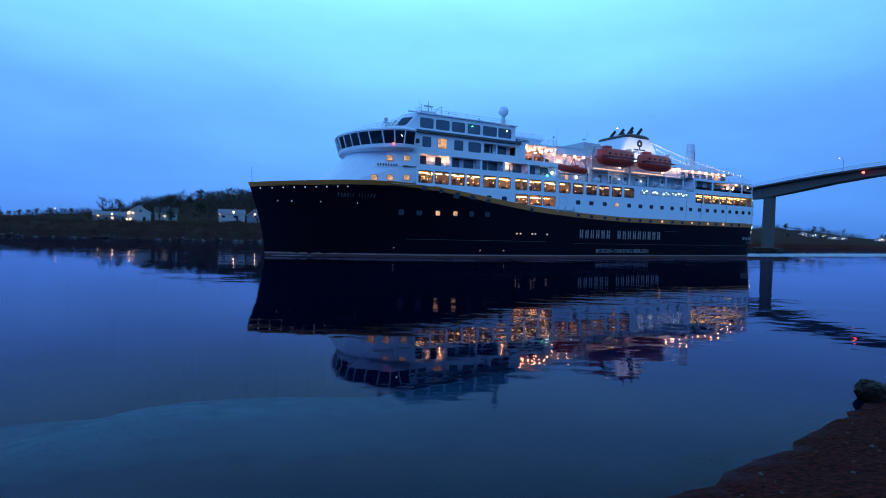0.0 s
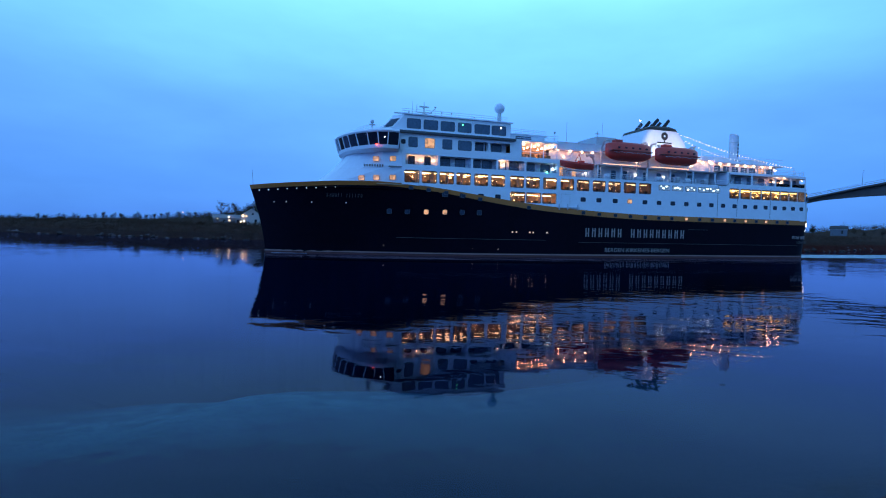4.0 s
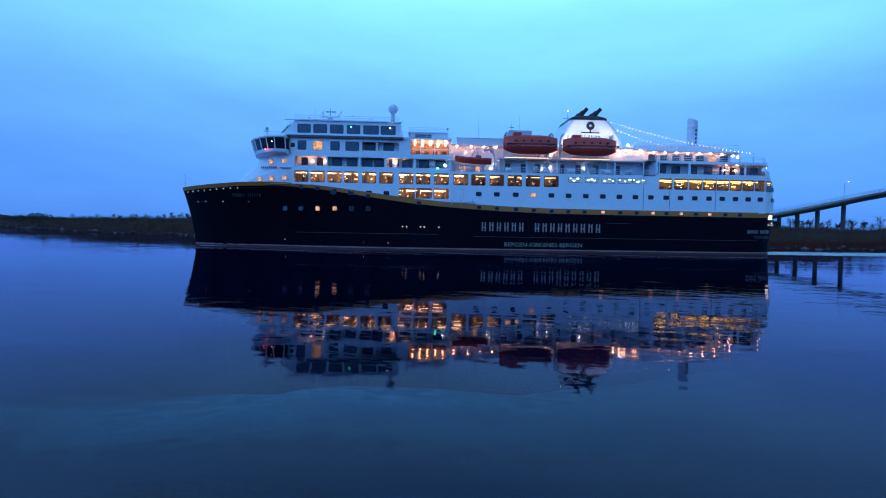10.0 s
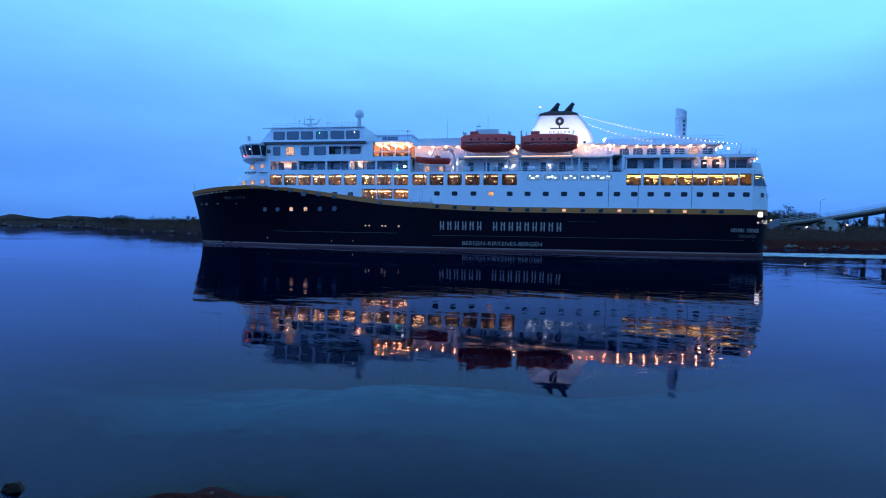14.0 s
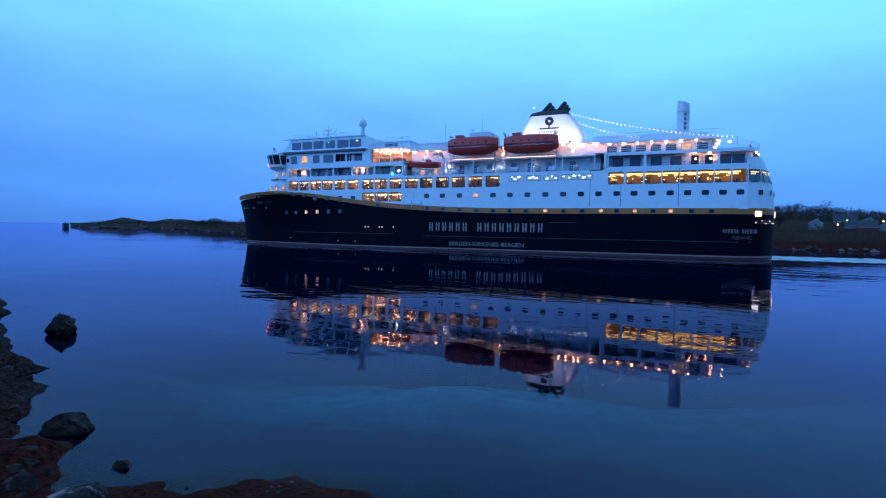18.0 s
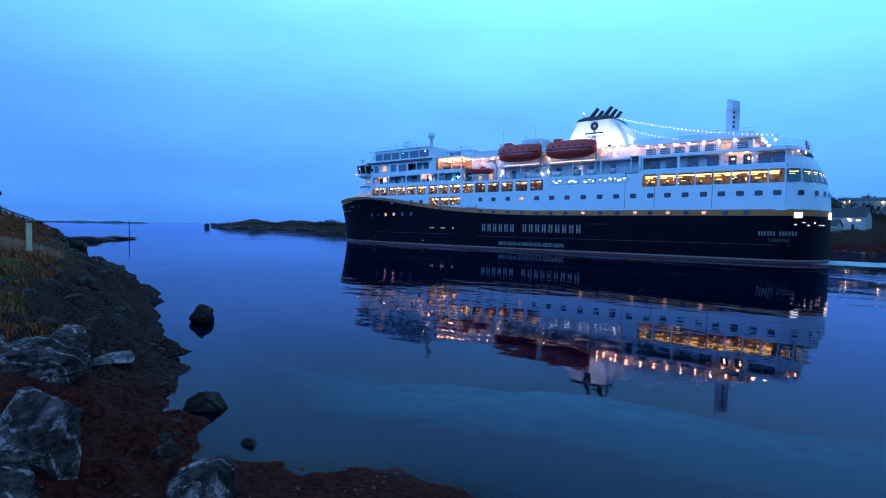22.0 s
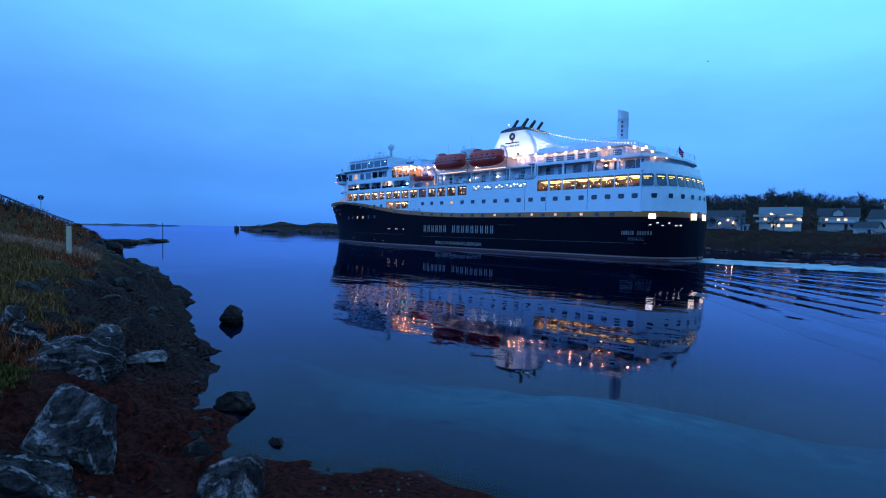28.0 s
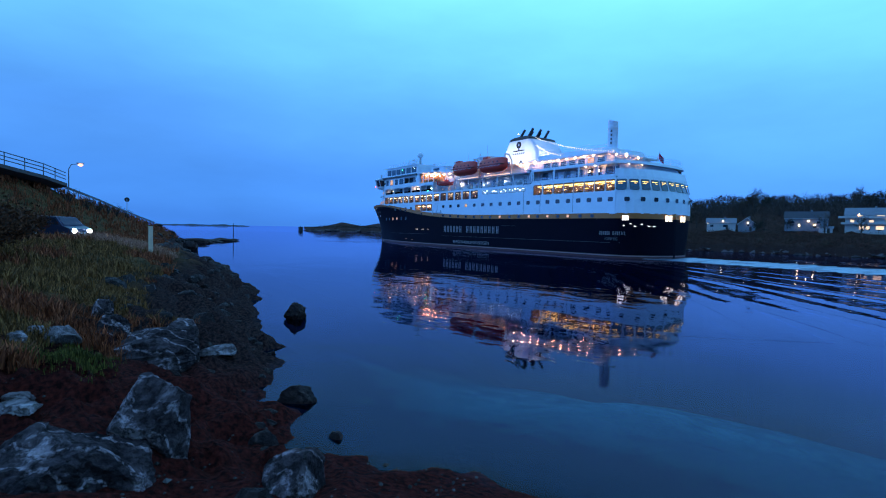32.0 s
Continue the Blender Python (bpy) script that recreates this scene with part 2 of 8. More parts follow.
    high = math_of("ADD", high, steps(crack.outputs["Distance"], 0.0, 0.06, 0.0, 0.25))
    bp = n.new("ShaderNodeBump")
    bp.inputs["Strength"].default_value, bp.inputs["Distance"].default_value = 1.0, 0.16
    l.new(high, bp.inputs["Height"])
    l.new(bp.outputs[0], b.inputs["Normal"])
    return m


ROCK = rock_material("grey_shore_rock", (0.024, 0.014, 0.015), (0.115, 0.078, 0.078), (0.50, 0.36, 0.36), 0.9)
DARKROCK = rock_material("wet_dark_rock", (0.013, 0.007, 0.007), (0.050, 0.027, 0.022), (0.11, 0.072, 0.062), 0.3, 0.6)
GLASS = glass_material("clear_pane", (0.85, 0.88, 0.9))
DARKGLASS = glass_material("tinted_pane", (0.6, 0.62, 0.7), 0.35)
WARM = lamp_material("warm_lamp", (1.0, 0.46, 0.23), 30.0)
WARMSTRIP = lamp_material("warm_ceiling_strip", (1.0, 0.58, 0.32), 2.6)
WHITELAMP = lamp_material("white_lamp", (1.0, 0.88, 0.76), 13.0)
FLOOD = lamp_material("white_floodlight", (1.0, 0.83, 0.74), 620.0)
BULB = lamp_material("string_bulb", (1.0, 0.74, 0.55), 5.0)
REDLAMP = lamp_material("red_lamp", (1.0, 0.05, 0.03), 14.0)
GREENLAMP = lamp_material("green_lamp", (0.08, 1.0, 0.35), 10.0)


# ---- mesh helpers ----
def box(bm, x0, x1, y0, y1, z0, z1):
    v = [bm.verts.new((x, y, z)) for z in (z0, z1) for y in (y0, y1) for x in (x0, x1)]
    for f in ((0, 2, 3, 1), (4, 5, 7, 6), (0, 1, 5, 4), (2, 6, 7, 3), (0, 4, 6, 2), (1, 3, 7, 5)):
        bm.faces.new([v[i] for i in f])
    return v


def tube(bm, path, r, n=6, closed_ends=True):
    """A round bar along the points of path; r: a radius, or one for each point."""
    rs = r if isinstance(r, (list, tuple)) else [r] * len(path)
    rings = []
    pts = [Vector(p) for p in path]
    for i, p in enumerate(pts):
        d = (pts[min(i + 1, len(pts) - 1)] - pts[max(i - 1, 0)]).normalized()
        a = d.orthogonal().normalized() if i == 0 else (a - d * a.dot(d)).normalized()
        b = d.cross(a)
        rings.append([bm.verts.new(p + rs[i] * (math.cos(2 * math.pi * k / n) * a + math.sin(2 * math.pi * k / n) * b)) for k in range(n)])
    for s, t in zip(rings, rings[1:]):
        for k in range(n):
            bm.faces.new((s[k], s[(k + 1) % n], t[(k + 1) % n], t[k]))
    if closed_ends:
        bm.faces.new(rings[0][::-1])
        bm.faces.new(rings[-1])


def loft(bm, rings, closed=True, caps=True):
    """Skin rings of equally many points."""
    vs = [[bm.verts.new(p) for p in ring] for ring in rings]
    n = len(vs[0])
    for s, t in zip(vs, vs[1:]):
        for k in range(n if closed else n - 1):
            bm.faces.new((s[k], s[(k + 1) % n], t[(k + 1) % n], t[k]))
    if caps and closed:
        bm.faces.new(vs[0][::-1])
        bm.faces.new(vs[-1])
    return vs


def ball(bm, c, r, n=8, m=5, squash=1.0):
    rings = [[Vector(c) + Vector((r * math.sin(math.pi * j / m) * math.cos(2 * math.pi * k / n), r * math.sin(math.pi * j / m) * math.sin(2 * math.pi * k / n),
              squash * r * math.cos(math.pi * j / m))) for k in range(n)] for j in range(1, m)]
    vs = loft(bm, rings, caps=False)
    top, low = bm.verts.new(Vector(c) + Vector((0, 0, squash * r))), bm.verts.new(Vector(c) - Vector((0, 0, squash * r)))
    for k in range(n):
        bm.faces.new((top, vs[0][k], vs[0][(k + 1) % n]))
        bm.faces.new((low, vs[-1][(k + 1) % n], vs[-1][k]))


def mesh_of(name, bm, *mats, smooth=False):
    bmesh.ops.recalc_face_normals(bm, faces=bm.faces[:])
    me = bpy.data.meshes.new(name)
    bm.to_mesh(me)
    bm.free()
    for m in mats:
        me.materials.append(m)
    if smooth:
        for p in me.polygons:
            p.use_smooth = True
    return me


def part(name, bm, mat, parent=None, label="", smooth=False, at=None):
    ob = new(name, mesh_of(name, bm, *(mat if isinstance(mat, (list, tuple)) else (mat,)), smooth=smooth))
    if parent:
        ob.parent = parent
    if at is not None:
        ob.matrix_basis = at
    return tagged(ob, label) if label else ob


def put(name, mesh, parent, m, label=""):
    ob = new(name, mesh)
    ob.parent, ob.matrix_basis = parent, m
    return tagged(ob, label) if label else ob


def thing(name, label, category, group="", m=None):
    ob = new(name)
    ob.empty_display_size = 0.5
    if m is not None:
        ob.matrix_basis = m
    return tagged(ob, label, category, group)


def interp(x, table):
    """Straight lines through (x, value) rows in rising x."""
    return float(np.interp(x, [r[0] for r in table], [r[1] for r in table]))


# ---- the ground, from the near shore over the sea bed to the far shore ----
NEAR_SHORE = [(200, 60), (90, 52), (40, 36), (20, 21.5), (12.4, 14.6), (9.62, 12.69), (7.01, 10.8), (4.43, 9.17), (1.5, 8.0), (-1.5, 7.4), (-4.8, 7.2), (-7.05, 6.6),
              (-8.7, 5.3), (-9.4, 4.4), (-11.0, 4.1), (-12.4, 4.9), (-14.3, 4.6), (-16.4, 5.9), (-18.7, 7.3), (-21.5, 7.6), (-26.0, 8.6), (-31.2, 10.5), (-36.4, 12.4), (-42.0, 13.0),
              (-48, 14.4), (-75, 17.5), (-100, 21), (-131, 28), (-139, 30), (-141, 30), (-141, 28), (-142, 26), (-150, 18), (-260, -10), (-600, -160)]
EMBANKMENT = [(-10, -70, 13.0), (-45, -26, 10.4), (-60, -6, 8.9), (-68, -1, 8.5), (-83, 5.5, 6.9), (-99, 10.5, 5.8), (-118, 18, 4.1), (-132, 23, 2.8)]
FAR_SHORE = [(-180, 900), (-75, 560), (-41, 430), (-35, 370), (-31, 300), (-28, 236), (-24, 192), (-20, 174), (-12, 166), (0, 163), (10, 160), (20, 165), (30, 176), (38, 192), (46, 222), (51, 262),
             (55, 340), (58, 470), (61, 520), (65, 530), (66.8, 548), (67.0, 5000), (180, 5000)]
RIDGE = [(-180, 6), (-60, 8), (-42, 5), (-40, 7), (-36, 12), (-33, 14), (-31, 12), (-24, 6), (-16, 7), (-10, 9), (-4, 12), (2, 15), (10, 19), (22, 19), (28, 15), (34, 9), (40, 7), (48, 6), (54, 6), (56, 7), (58.5, 10), (60.2, 6.5), (62.5, 11), (64.2, 6), (65.4, 3), (66.6, 0.9), (68, 0.6), (180, 0.6)]


def shore_distance(px, py):
    """Metres behind the near waterline; negative out at sea."""
    best, inside = np.full(px.shape, 1e9), np.zeros(px.shape, bool)
    loop = NEAR_SHORE + [(-600, -900), (900, -900), (900, 60)]
    for (ax, ay), (bx, by) in zip(loop, loop[1:] + loop[:1]):
        ex, ey = bx - ax, by - ay
        if (ax, ay) in NEAR_SHORE[:-1]:
            k = np.clip(((px - ax) * ex + (py - ay) * ey) / (ex * ex + ey * ey), 0, 1)
            best = np.minimum(best, np.hypot(px - ax - k * ex, py - ay - k * ey))
        if ey:
            inside ^= ((ay > py) != (by > py)) & (px < ax + ex * (py - ay) / ey)
    return np.where(inside, best, -best)


def rough_noise(px, py, size, seed):
    return np.array([noise.noise((x / size + seed, y / size - seed, seed * 0.37)) for x, y in zip(px.ravel(), py.ravel())]).reshape(px.shape)


def ground_height(px, py, detail=True):
    px, py = np.asarray(px, float), np.asarray(py, float)
    s = shore_distance(px, py)
    az, dist = np.degrees(np.arctan2(-px, py)), np.hypot(px, py)
    # near land: beach, bank, then the level on which the road runs
    west = np.clip((-px - 12) / 20, 0, 1)
    near = np.interp(s, [0, 0.6, 2.5, 5.5, 8.5, 14, 40, 80], [0, 0.14, 0.65, 1.7, 2.95, 3.2, 4.2, 6.0])
    bank = np.interp(s, [0, 0.5, 2.0, 4.0, 7.0, 10, 16, 22], [0, 0.3, 1.1, 1.9, 2.8, 3.3, 3.55, 3.6])
    near = near * (1 - west) + bank * west
    # road embankment, coming down from the bridge ramp
    for (ax, ay, az_), (bx, by, bz) in zip(EMBANKMENT, EMBANKMENT[1:]):
        ex, ey = bx - ax, by - ay
        k = np.clip(((px - ax) * ex + (py - ay) * ey) / (ex * ex + ey * ey), 0, 1)
        d = np.hypot(px - ax - k * ex, py - ay - k * ey)
        near = np.maximum(near, np.minimum(az_ + k * (bz - az_) - 0.85 * np.maximum(d - 2.0, 0), near + np.clip(s, 0, 30) * 0.7))
    sea = -np.interp(-s, [0, 1.2, 4, 6, 12, 16, 30, 80, 300], [0, 0.22, 0.7, 1.1, 1.9, 3.0, 9, 16, 24])
    sea = sea * (1 + 0.9 * np.clip((-px - 11) / 8, 0, 1))
    z = np.where(s > 0, near, sea)
    # far land
    shore = np.interp(az, [r[0] for r in FAR_SHORE], [r[1] for r in FAR_SHORE]) + 3.0 * np.sin(az * 1.9) + 1.5 * np.sin(az * 5.3 + 1)
    ridge = np.interp(az, [r[0] for r in RIDGE], [r[1] for r in RIDGE])
    f = dist - shore
    low = np.interp(f, [-60, -15, 0, 1.5, 6, 20, 45], [-24, -4, 0, 0.9, 2.4, 4.2, 5.0])
    low = np.where(low > 0, low * np.clip(ridge / 5.0, 0.12, 1.0), low)
    hill = np.clip((f - 45) / 80, 0, 1)
    far = low + (ridge - 5.0) * hill * hill * (3 - 2 * hill) * np.where(ridge > 5, 1, 0.4)
    far = np.where(f > 260, far - np.clip((f - 260) / 400, 0, 1) * (far - 1.5), far)
    z = np.where((f > -60) & (s < 0), np.maximum(z, far), z)
    if detail:
        land = np.clip((z + 0.4) / 1.0, 0, 1)
        z = z + land * (0.10 * rough_noise(px, py, 0.9, 3.1) + 0.22 * np.clip(s / 3, 0, 1) * rough_noise(px, py, 3.0, 8.2)) * np.clip(60 / np.maximum(dist, 1), 0, 1)
        # broken rock along the western shore, lower stones on the near beach
        crag = np.clip((s + 0.9) / 1.4, 0, 1) * np.clip((7.5 - s) / 2.5, 0, 1) * np.clip((70 - dist) / 25, 0, 1)
        west = np.clip((-px - 6) / 6, 0.08, 1)
        ridged = 0.45 - np.abs(rough_noise(px, py, 1.7, 5.5)) * 1.3 - 0.6 * np.abs(rough_noise(px, py, 0.7, 2.9))
        z = z + crag * west * 1.0 * ridged
        z = z + np.clip(z / 2, 0, 1) * np.clip((dist - 100) / 60, 0, 1) * 0.9 * rough_noise(px, py, 14.0, 1.7)
    return z


def ground_z(x, y):
    return float(ground_height(np.array([x]), np.array([y]), False)[0])


def ground_material():
    m = bpy.data.materials.new("shore_ground")
    m.use_nodes = True
    n, l = m.node_tree.nodes, m.node_tree.links
    b = n["Principled BSDF"]
    b.inputs["Roughness"].default_value = 0.85
    b.inputs["Specular IOR Level"].default_value = 0.04
    geo, sep = n.new("ShaderNodeNewGeometry"), n.new("ShaderNodeSeparateXYZ")
    l.new(geo.outputs["Position"], sep.inputs[0])
    wide, mid, fine = (n.new("ShaderNodeTexNoise") for _ in range(3))
    for t, sc, dt in ((wide, 0.16, 4), (mid, 1.1, 5), (fine, 9.0, 5)):
        t.inputs["Scale"].default_value, t.inputs["Detail"].default_value = sc, dt
        l.new(geo.outputs["Position"], t.inputs["Vector"])

    def blend(fac, a, c):
        mx = n.new("ShaderNodeMix")
        mx.data_type = "RGBA"
        l.new(fac, mx.inputs[0])
        for sock, v in ((mx.inputs[6], a), (mx.inputs[7], c)):
            if isinstance(v, tuple):
                sock.default_value = (*v, 1)
            else:
                l.new(v, sock)
        return mx.outputs[2]

    def steps(src, lo, hi):
        r = n.new("ShaderNodeMapRange")
        r.inputs["From Min"].default_value, r.inputs["From Max"].default_value = lo, hi
        l.new(src, r.inputs["Value"])
        return r.outputs[0]

    def wobble(src, by, amount):
        a, c = n.new("ShaderNodeMath"), n.new("ShaderNodeMath")
        a.operation, a.inputs[1].default_value = "MULTIPLY_ADD", amount
        l.new(by, a.inputs[0])
        l.new(src, a.inputs[2])
        c.operation, c.inputs[1].default_value = "SUBTRACT", amount * 0.5
        l.new(a.outputs[0], c.inputs[0])
        return c.outputs[0]

    height = wobble(wobble(sep.outputs["Z"], mid.outputs["Fac"], 0.7), wide.outputs["Fac"], 0.5)
    sand = blend(steps(mid.outputs["Fac"], 0.35, 0.68), (0.22, 0.36, 0.19), (0.40, 0.60, 0.32))
    weed = blend(steps(fine.outputs["Fac"], 0.35, 0.7), (0.020, 0.0052, 0.0040), (0.125, 0.021, 0.014))
    crag = blend(steps(fine.outputs["Fac"], 0.4, 0.68), (0.016, 0.008, 0.008), (0.080, 0.038, 0.030))
    weed = blend(steps(wobble(sep.outputs["X"], wide.outputs["Fac"], 8.0), -17.5, -13.5), crag, weed)
    grass = blend(steps(mid.outputs["Fac"], 0.38, 0.62), (0.085, 0.056, 0.020), (0.20, 0.095, 0.036))
    grass = blend(steps(fine.outputs["Fac"], 0.42, 0.75), grass, (0.022, 0.018, 0.010))
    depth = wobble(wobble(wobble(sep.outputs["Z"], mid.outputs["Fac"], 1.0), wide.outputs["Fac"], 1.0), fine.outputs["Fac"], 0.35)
    sand = blend(steps(fine.outputs["Fac"], 0.52, 0.66), sand, (0.12, 0.17, 0.12))
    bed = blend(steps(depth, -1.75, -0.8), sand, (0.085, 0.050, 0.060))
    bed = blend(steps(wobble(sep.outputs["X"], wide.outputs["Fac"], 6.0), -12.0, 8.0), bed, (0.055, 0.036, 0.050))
    # the water's dimming of light with depth is put into the bed's colour
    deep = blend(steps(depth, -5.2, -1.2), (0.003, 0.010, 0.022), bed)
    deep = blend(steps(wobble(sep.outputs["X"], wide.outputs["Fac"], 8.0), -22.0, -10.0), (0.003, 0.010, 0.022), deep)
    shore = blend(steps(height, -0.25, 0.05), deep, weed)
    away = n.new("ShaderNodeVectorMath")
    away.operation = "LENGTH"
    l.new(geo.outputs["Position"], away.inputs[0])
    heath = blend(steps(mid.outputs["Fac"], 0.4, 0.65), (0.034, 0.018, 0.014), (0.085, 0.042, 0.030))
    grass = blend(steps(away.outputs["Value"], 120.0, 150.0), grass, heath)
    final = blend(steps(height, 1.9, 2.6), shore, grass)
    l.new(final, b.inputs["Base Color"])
    bp = n.new("ShaderNodeBump")
    bp.inputs["Strength"].default_value, bp.inputs["Distance"].default_value = 1.0, 0.35
    lump = n.new("ShaderNodeTexNoise")
    lump.inputs["Scale"].default_value, lump.inputs["Detail"].default_value, lump.inputs["Roughness"].default_value = 2.6, 7, 0.7
    l.new(geo.outputs["Position"], lump.inputs["Vector"])
    l.new(lump.outputs["Fac"], bp.inputs["Height"])
    l.new(steps(height, -0.6, 0.1), bp.inputs["Strength"])
    l.new(bp.outputs[0], b.inputs["Normal"])
    return m


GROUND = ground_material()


def build_ground():
    bearings = sorted(set([round(a, 2) for a in np.arange(-50, 108, 0.5)] + [round(a, 2) for a in np.arange(-180, -50, 8)] + [round(a, 2) for a in np.arange(108, 180, 8)]))
    radii = [0.6] + list(np.geomspace(2.0, 60, 120)) + list(np.geomspace(64, 150, 14)) + list(np.arange(154, 330, 4.5)) + list(np.geomspace(335, 4600, 26))
    a = np.radians(np.array(bearings))
    r = np.array(radii)
    px, py = -np.sin(a)[:, None] * r[None], np.cos(a)[:, None] * r[None]
    z = ground_height(px, py)
    nb, nr = len(bearings), len(radii)
    verts = [(px[i, j], py[i, j], z[i, j]) for i in range(nb) for j in range(nr)] + [(0, 0, float(z[:, 0].mean()))]
    faces = []
    for i in range(nb):
        k = (i + 1) % nb
        faces.append((nb * nr, i * nr, k * nr))
        for j in range(nr - 1):
            faces.append((i * nr + j, i * nr + j + 1, k * nr + j + 1, k * nr + j))
    me = bpy.data.meshes.new("ground")
    me.from_pydata(verts, [], faces)
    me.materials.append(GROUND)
    for p in me.polygons:
        p.use_smooth = True
    me.update()
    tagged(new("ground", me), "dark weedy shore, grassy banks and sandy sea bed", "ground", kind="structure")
    bm = bmesh.new()
    ring = [bm.verts.new((4400 * math.cos(2 * math.pi * k / 64), 4400 * math.sin(2 * math.pi * k / 64), 0)) for k in range(64)]
    bm.faces.new(ring)
    tagged(part("water", bm, WATER), "calm blue sea water with faint ripples", "sea", kind="structure")


build_ground()


# ---- the coastal passenger ship ----
# Ship space: x forward from the stem at the waterline, y to port, z up.
SHEER = [(-123, 8.5), (-75, 8.55), (-62, 8.95), (-52, 9.6), (-46, 10.15), (-41, 10.75), (-36, 11.4), (-31, 12.0), (-26.5, 12.45), (-21, 12.75), (-14, 12.65), (-7, 12.3), (1.2, 11.9)]
BEAM_TOP = [(-122.7, 0.3), (-122.55, 2.4), (-122.2, 4.4), (-121.75, 6.3), (-121.05, 8.0), (-120.15, 9.3), (-119.0, 10.2), (-117.7, 10.75), (-115.5, 11.0), (-28, 11.0), (-22, 10.7), (-17, 10.0), (-12, 8.6), (-8, 6.9), (-4.5, 4.7), (-2, 2.9), (-0.4, 1.3), (0.8, 0.12)]
BEAM_LOW = [(-122.7, 0.3), (-122.5, 2.3), (-122.1, 4.2), (-121.4, 6.0), (-120.6, 7.5), (-119.6, 8.8), (-118.2, 9.8), (-116.0, 10.6), (-112, 11.0), (-52, 11.0), (-42, 10.5), (-32, 9.2), (-24, 7.3), (-17, 5.0), (-10, 2.9), (-5, 1.3), (-3, 0.6), (-1.9, 0.12)]


def hull_x(u, z, top):
    """The stem rakes forward: stations near the bow lean with height."""
    k = max(0.0, min(1.0, z / top))
    stem = -1.9 + 2.7 * k ** 1.5
    return stem + (u - 0.0) * (-122.7 - stem)


def hull_half(u, z, top):
    k = max(0.0, min(1.0, z / top))
    xt, xl = 0.8 + u * (-123.5), -1.9 + u * (-120.8)
    bt, bl = interp(xt, BEAM_TOP), interp(xl, BEAM_LOW)
    return bl + (bt - bl) * k ** 1.25


STATIONS = [0, 0.004, 0.01, 0.02, 0.034, 0.05, 0.068, 0.09, 0.115, 0.14, 0.17, 0.2, 0.235, 0.27, 0.31, 0.35, 0.39, 0.43, 0.48, 0.53, 0.6, 0.7, 0.8, 0.9, 0.94, 0.95, 0.958, 0.966, 0.973, 0.979, 0.984, 0.988, 0.991, 0.994, 0.9965, 0.9985, 1.0]


def hull_strip(bm, lo, hi, rows, out=0.0, side=(1, -1), first=0, last=None):
    """Plating between two height functions of (x), for both sides."""
    for sgn in side:
        grid = []
        for u in STATIONS[first:last]:
            top = interp(hull_x(u, 12, 12), SHEER)
            line = []
            for k in range(rows + 1):
                z = lo(top) + (hi(top) - lo(top)) * k / rows
                line.append(bm.verts.new((hull_x(u, max(z, 0), top) + (out if u < 0.01 else 0), sgn * (hull_half(u, max(z, 0), top) + out), z)))
            grid.append(line)
        for a, b in zip(grid, grid[1:]):
            for k in range(rows):
                f = (a[k], b[k], b[k + 1], a[k + 1])
                bm.faces.new(f if sgn > 0 else f[::-1])
    return bm


def gold_low(top):
    return top - interp(top, [(8.5, 1.0), (10, 1.0), (11.5, 0.85), (12.0, 0.7), (12.75, 0.7)])


ship = thing("passenger_ship", "navy and white coastal passenger ship with lit windows, under way", "ship")


def build_hull():
    bm = hull_strip(bmesh.new(), lambda t: -1.2, gold_low, 10)
    # transom
    ring = []
    for sgn in (1, -1):
        zs = [-1.2 + (8.6 + 1.2) * k / 6 for k in range(7)]
        ring.append([bm.verts.new((hull_x(1.0, max(z, 0), 8.5), sgn * hull_half(1.0, max(z, 0), 8.5), z)) for z in zs])
    for k in range(6):
        bm.faces.new((ring[0][k], ring[0][k + 1], ring[1][k + 1], ring[1][k]))
    hull = part("hull", bm, NAVY, ship, "dark navy painted hull", smooth=True)
    band = hull_strip(bmesh.new(), gold_low, lambda t: t, 2, 0.03)
    half = hull_half(1.0, 8.0, 8.5) + 0.03
    box(band, -122.74, -122.7, -half, half, 7.5, 8.5)
    part("ochre_band", band, GOLD, ship, "dull gold band along the hull's sheer", smooth=True)
    part("waterline_stripe", hull_strip(bmesh.new(), lambda t: 0.34, lambda t: 0.6, 1, 0.02), BOOT, ship, "pale stripe above the waterline", smooth=True)
    part("bottom_paint", hull_strip(bmesh.new(), lambda t: -1.0, lambda t: 0.28, 1, 0.02), ANTIFOUL, ship, "dark red bottom paint", smooth=True)
    # bulwark inside and foredeck
    bm = bmesh.new()
    grid = []
    for u in STATIONS[1:]:
        top = interp(hull_x(u, 12, 12), SHEER)
        x, h = hull_x(u, top, top), hull_half(u, top, top) - 0.06
        z = min(top - 0.25, 11.6) if x > -30 else top - 0.3
        grid.append((bm.verts.new((x, h, z)), bm.verts.new((x, -h, z))))
    for a, b in zip(grid, grid[1:]):
        bm.faces.new((a[0], a[1], b[1], b[0]))
    part("main_deck", bm, DECK, ship)
    return hull


HULL = build_hull()


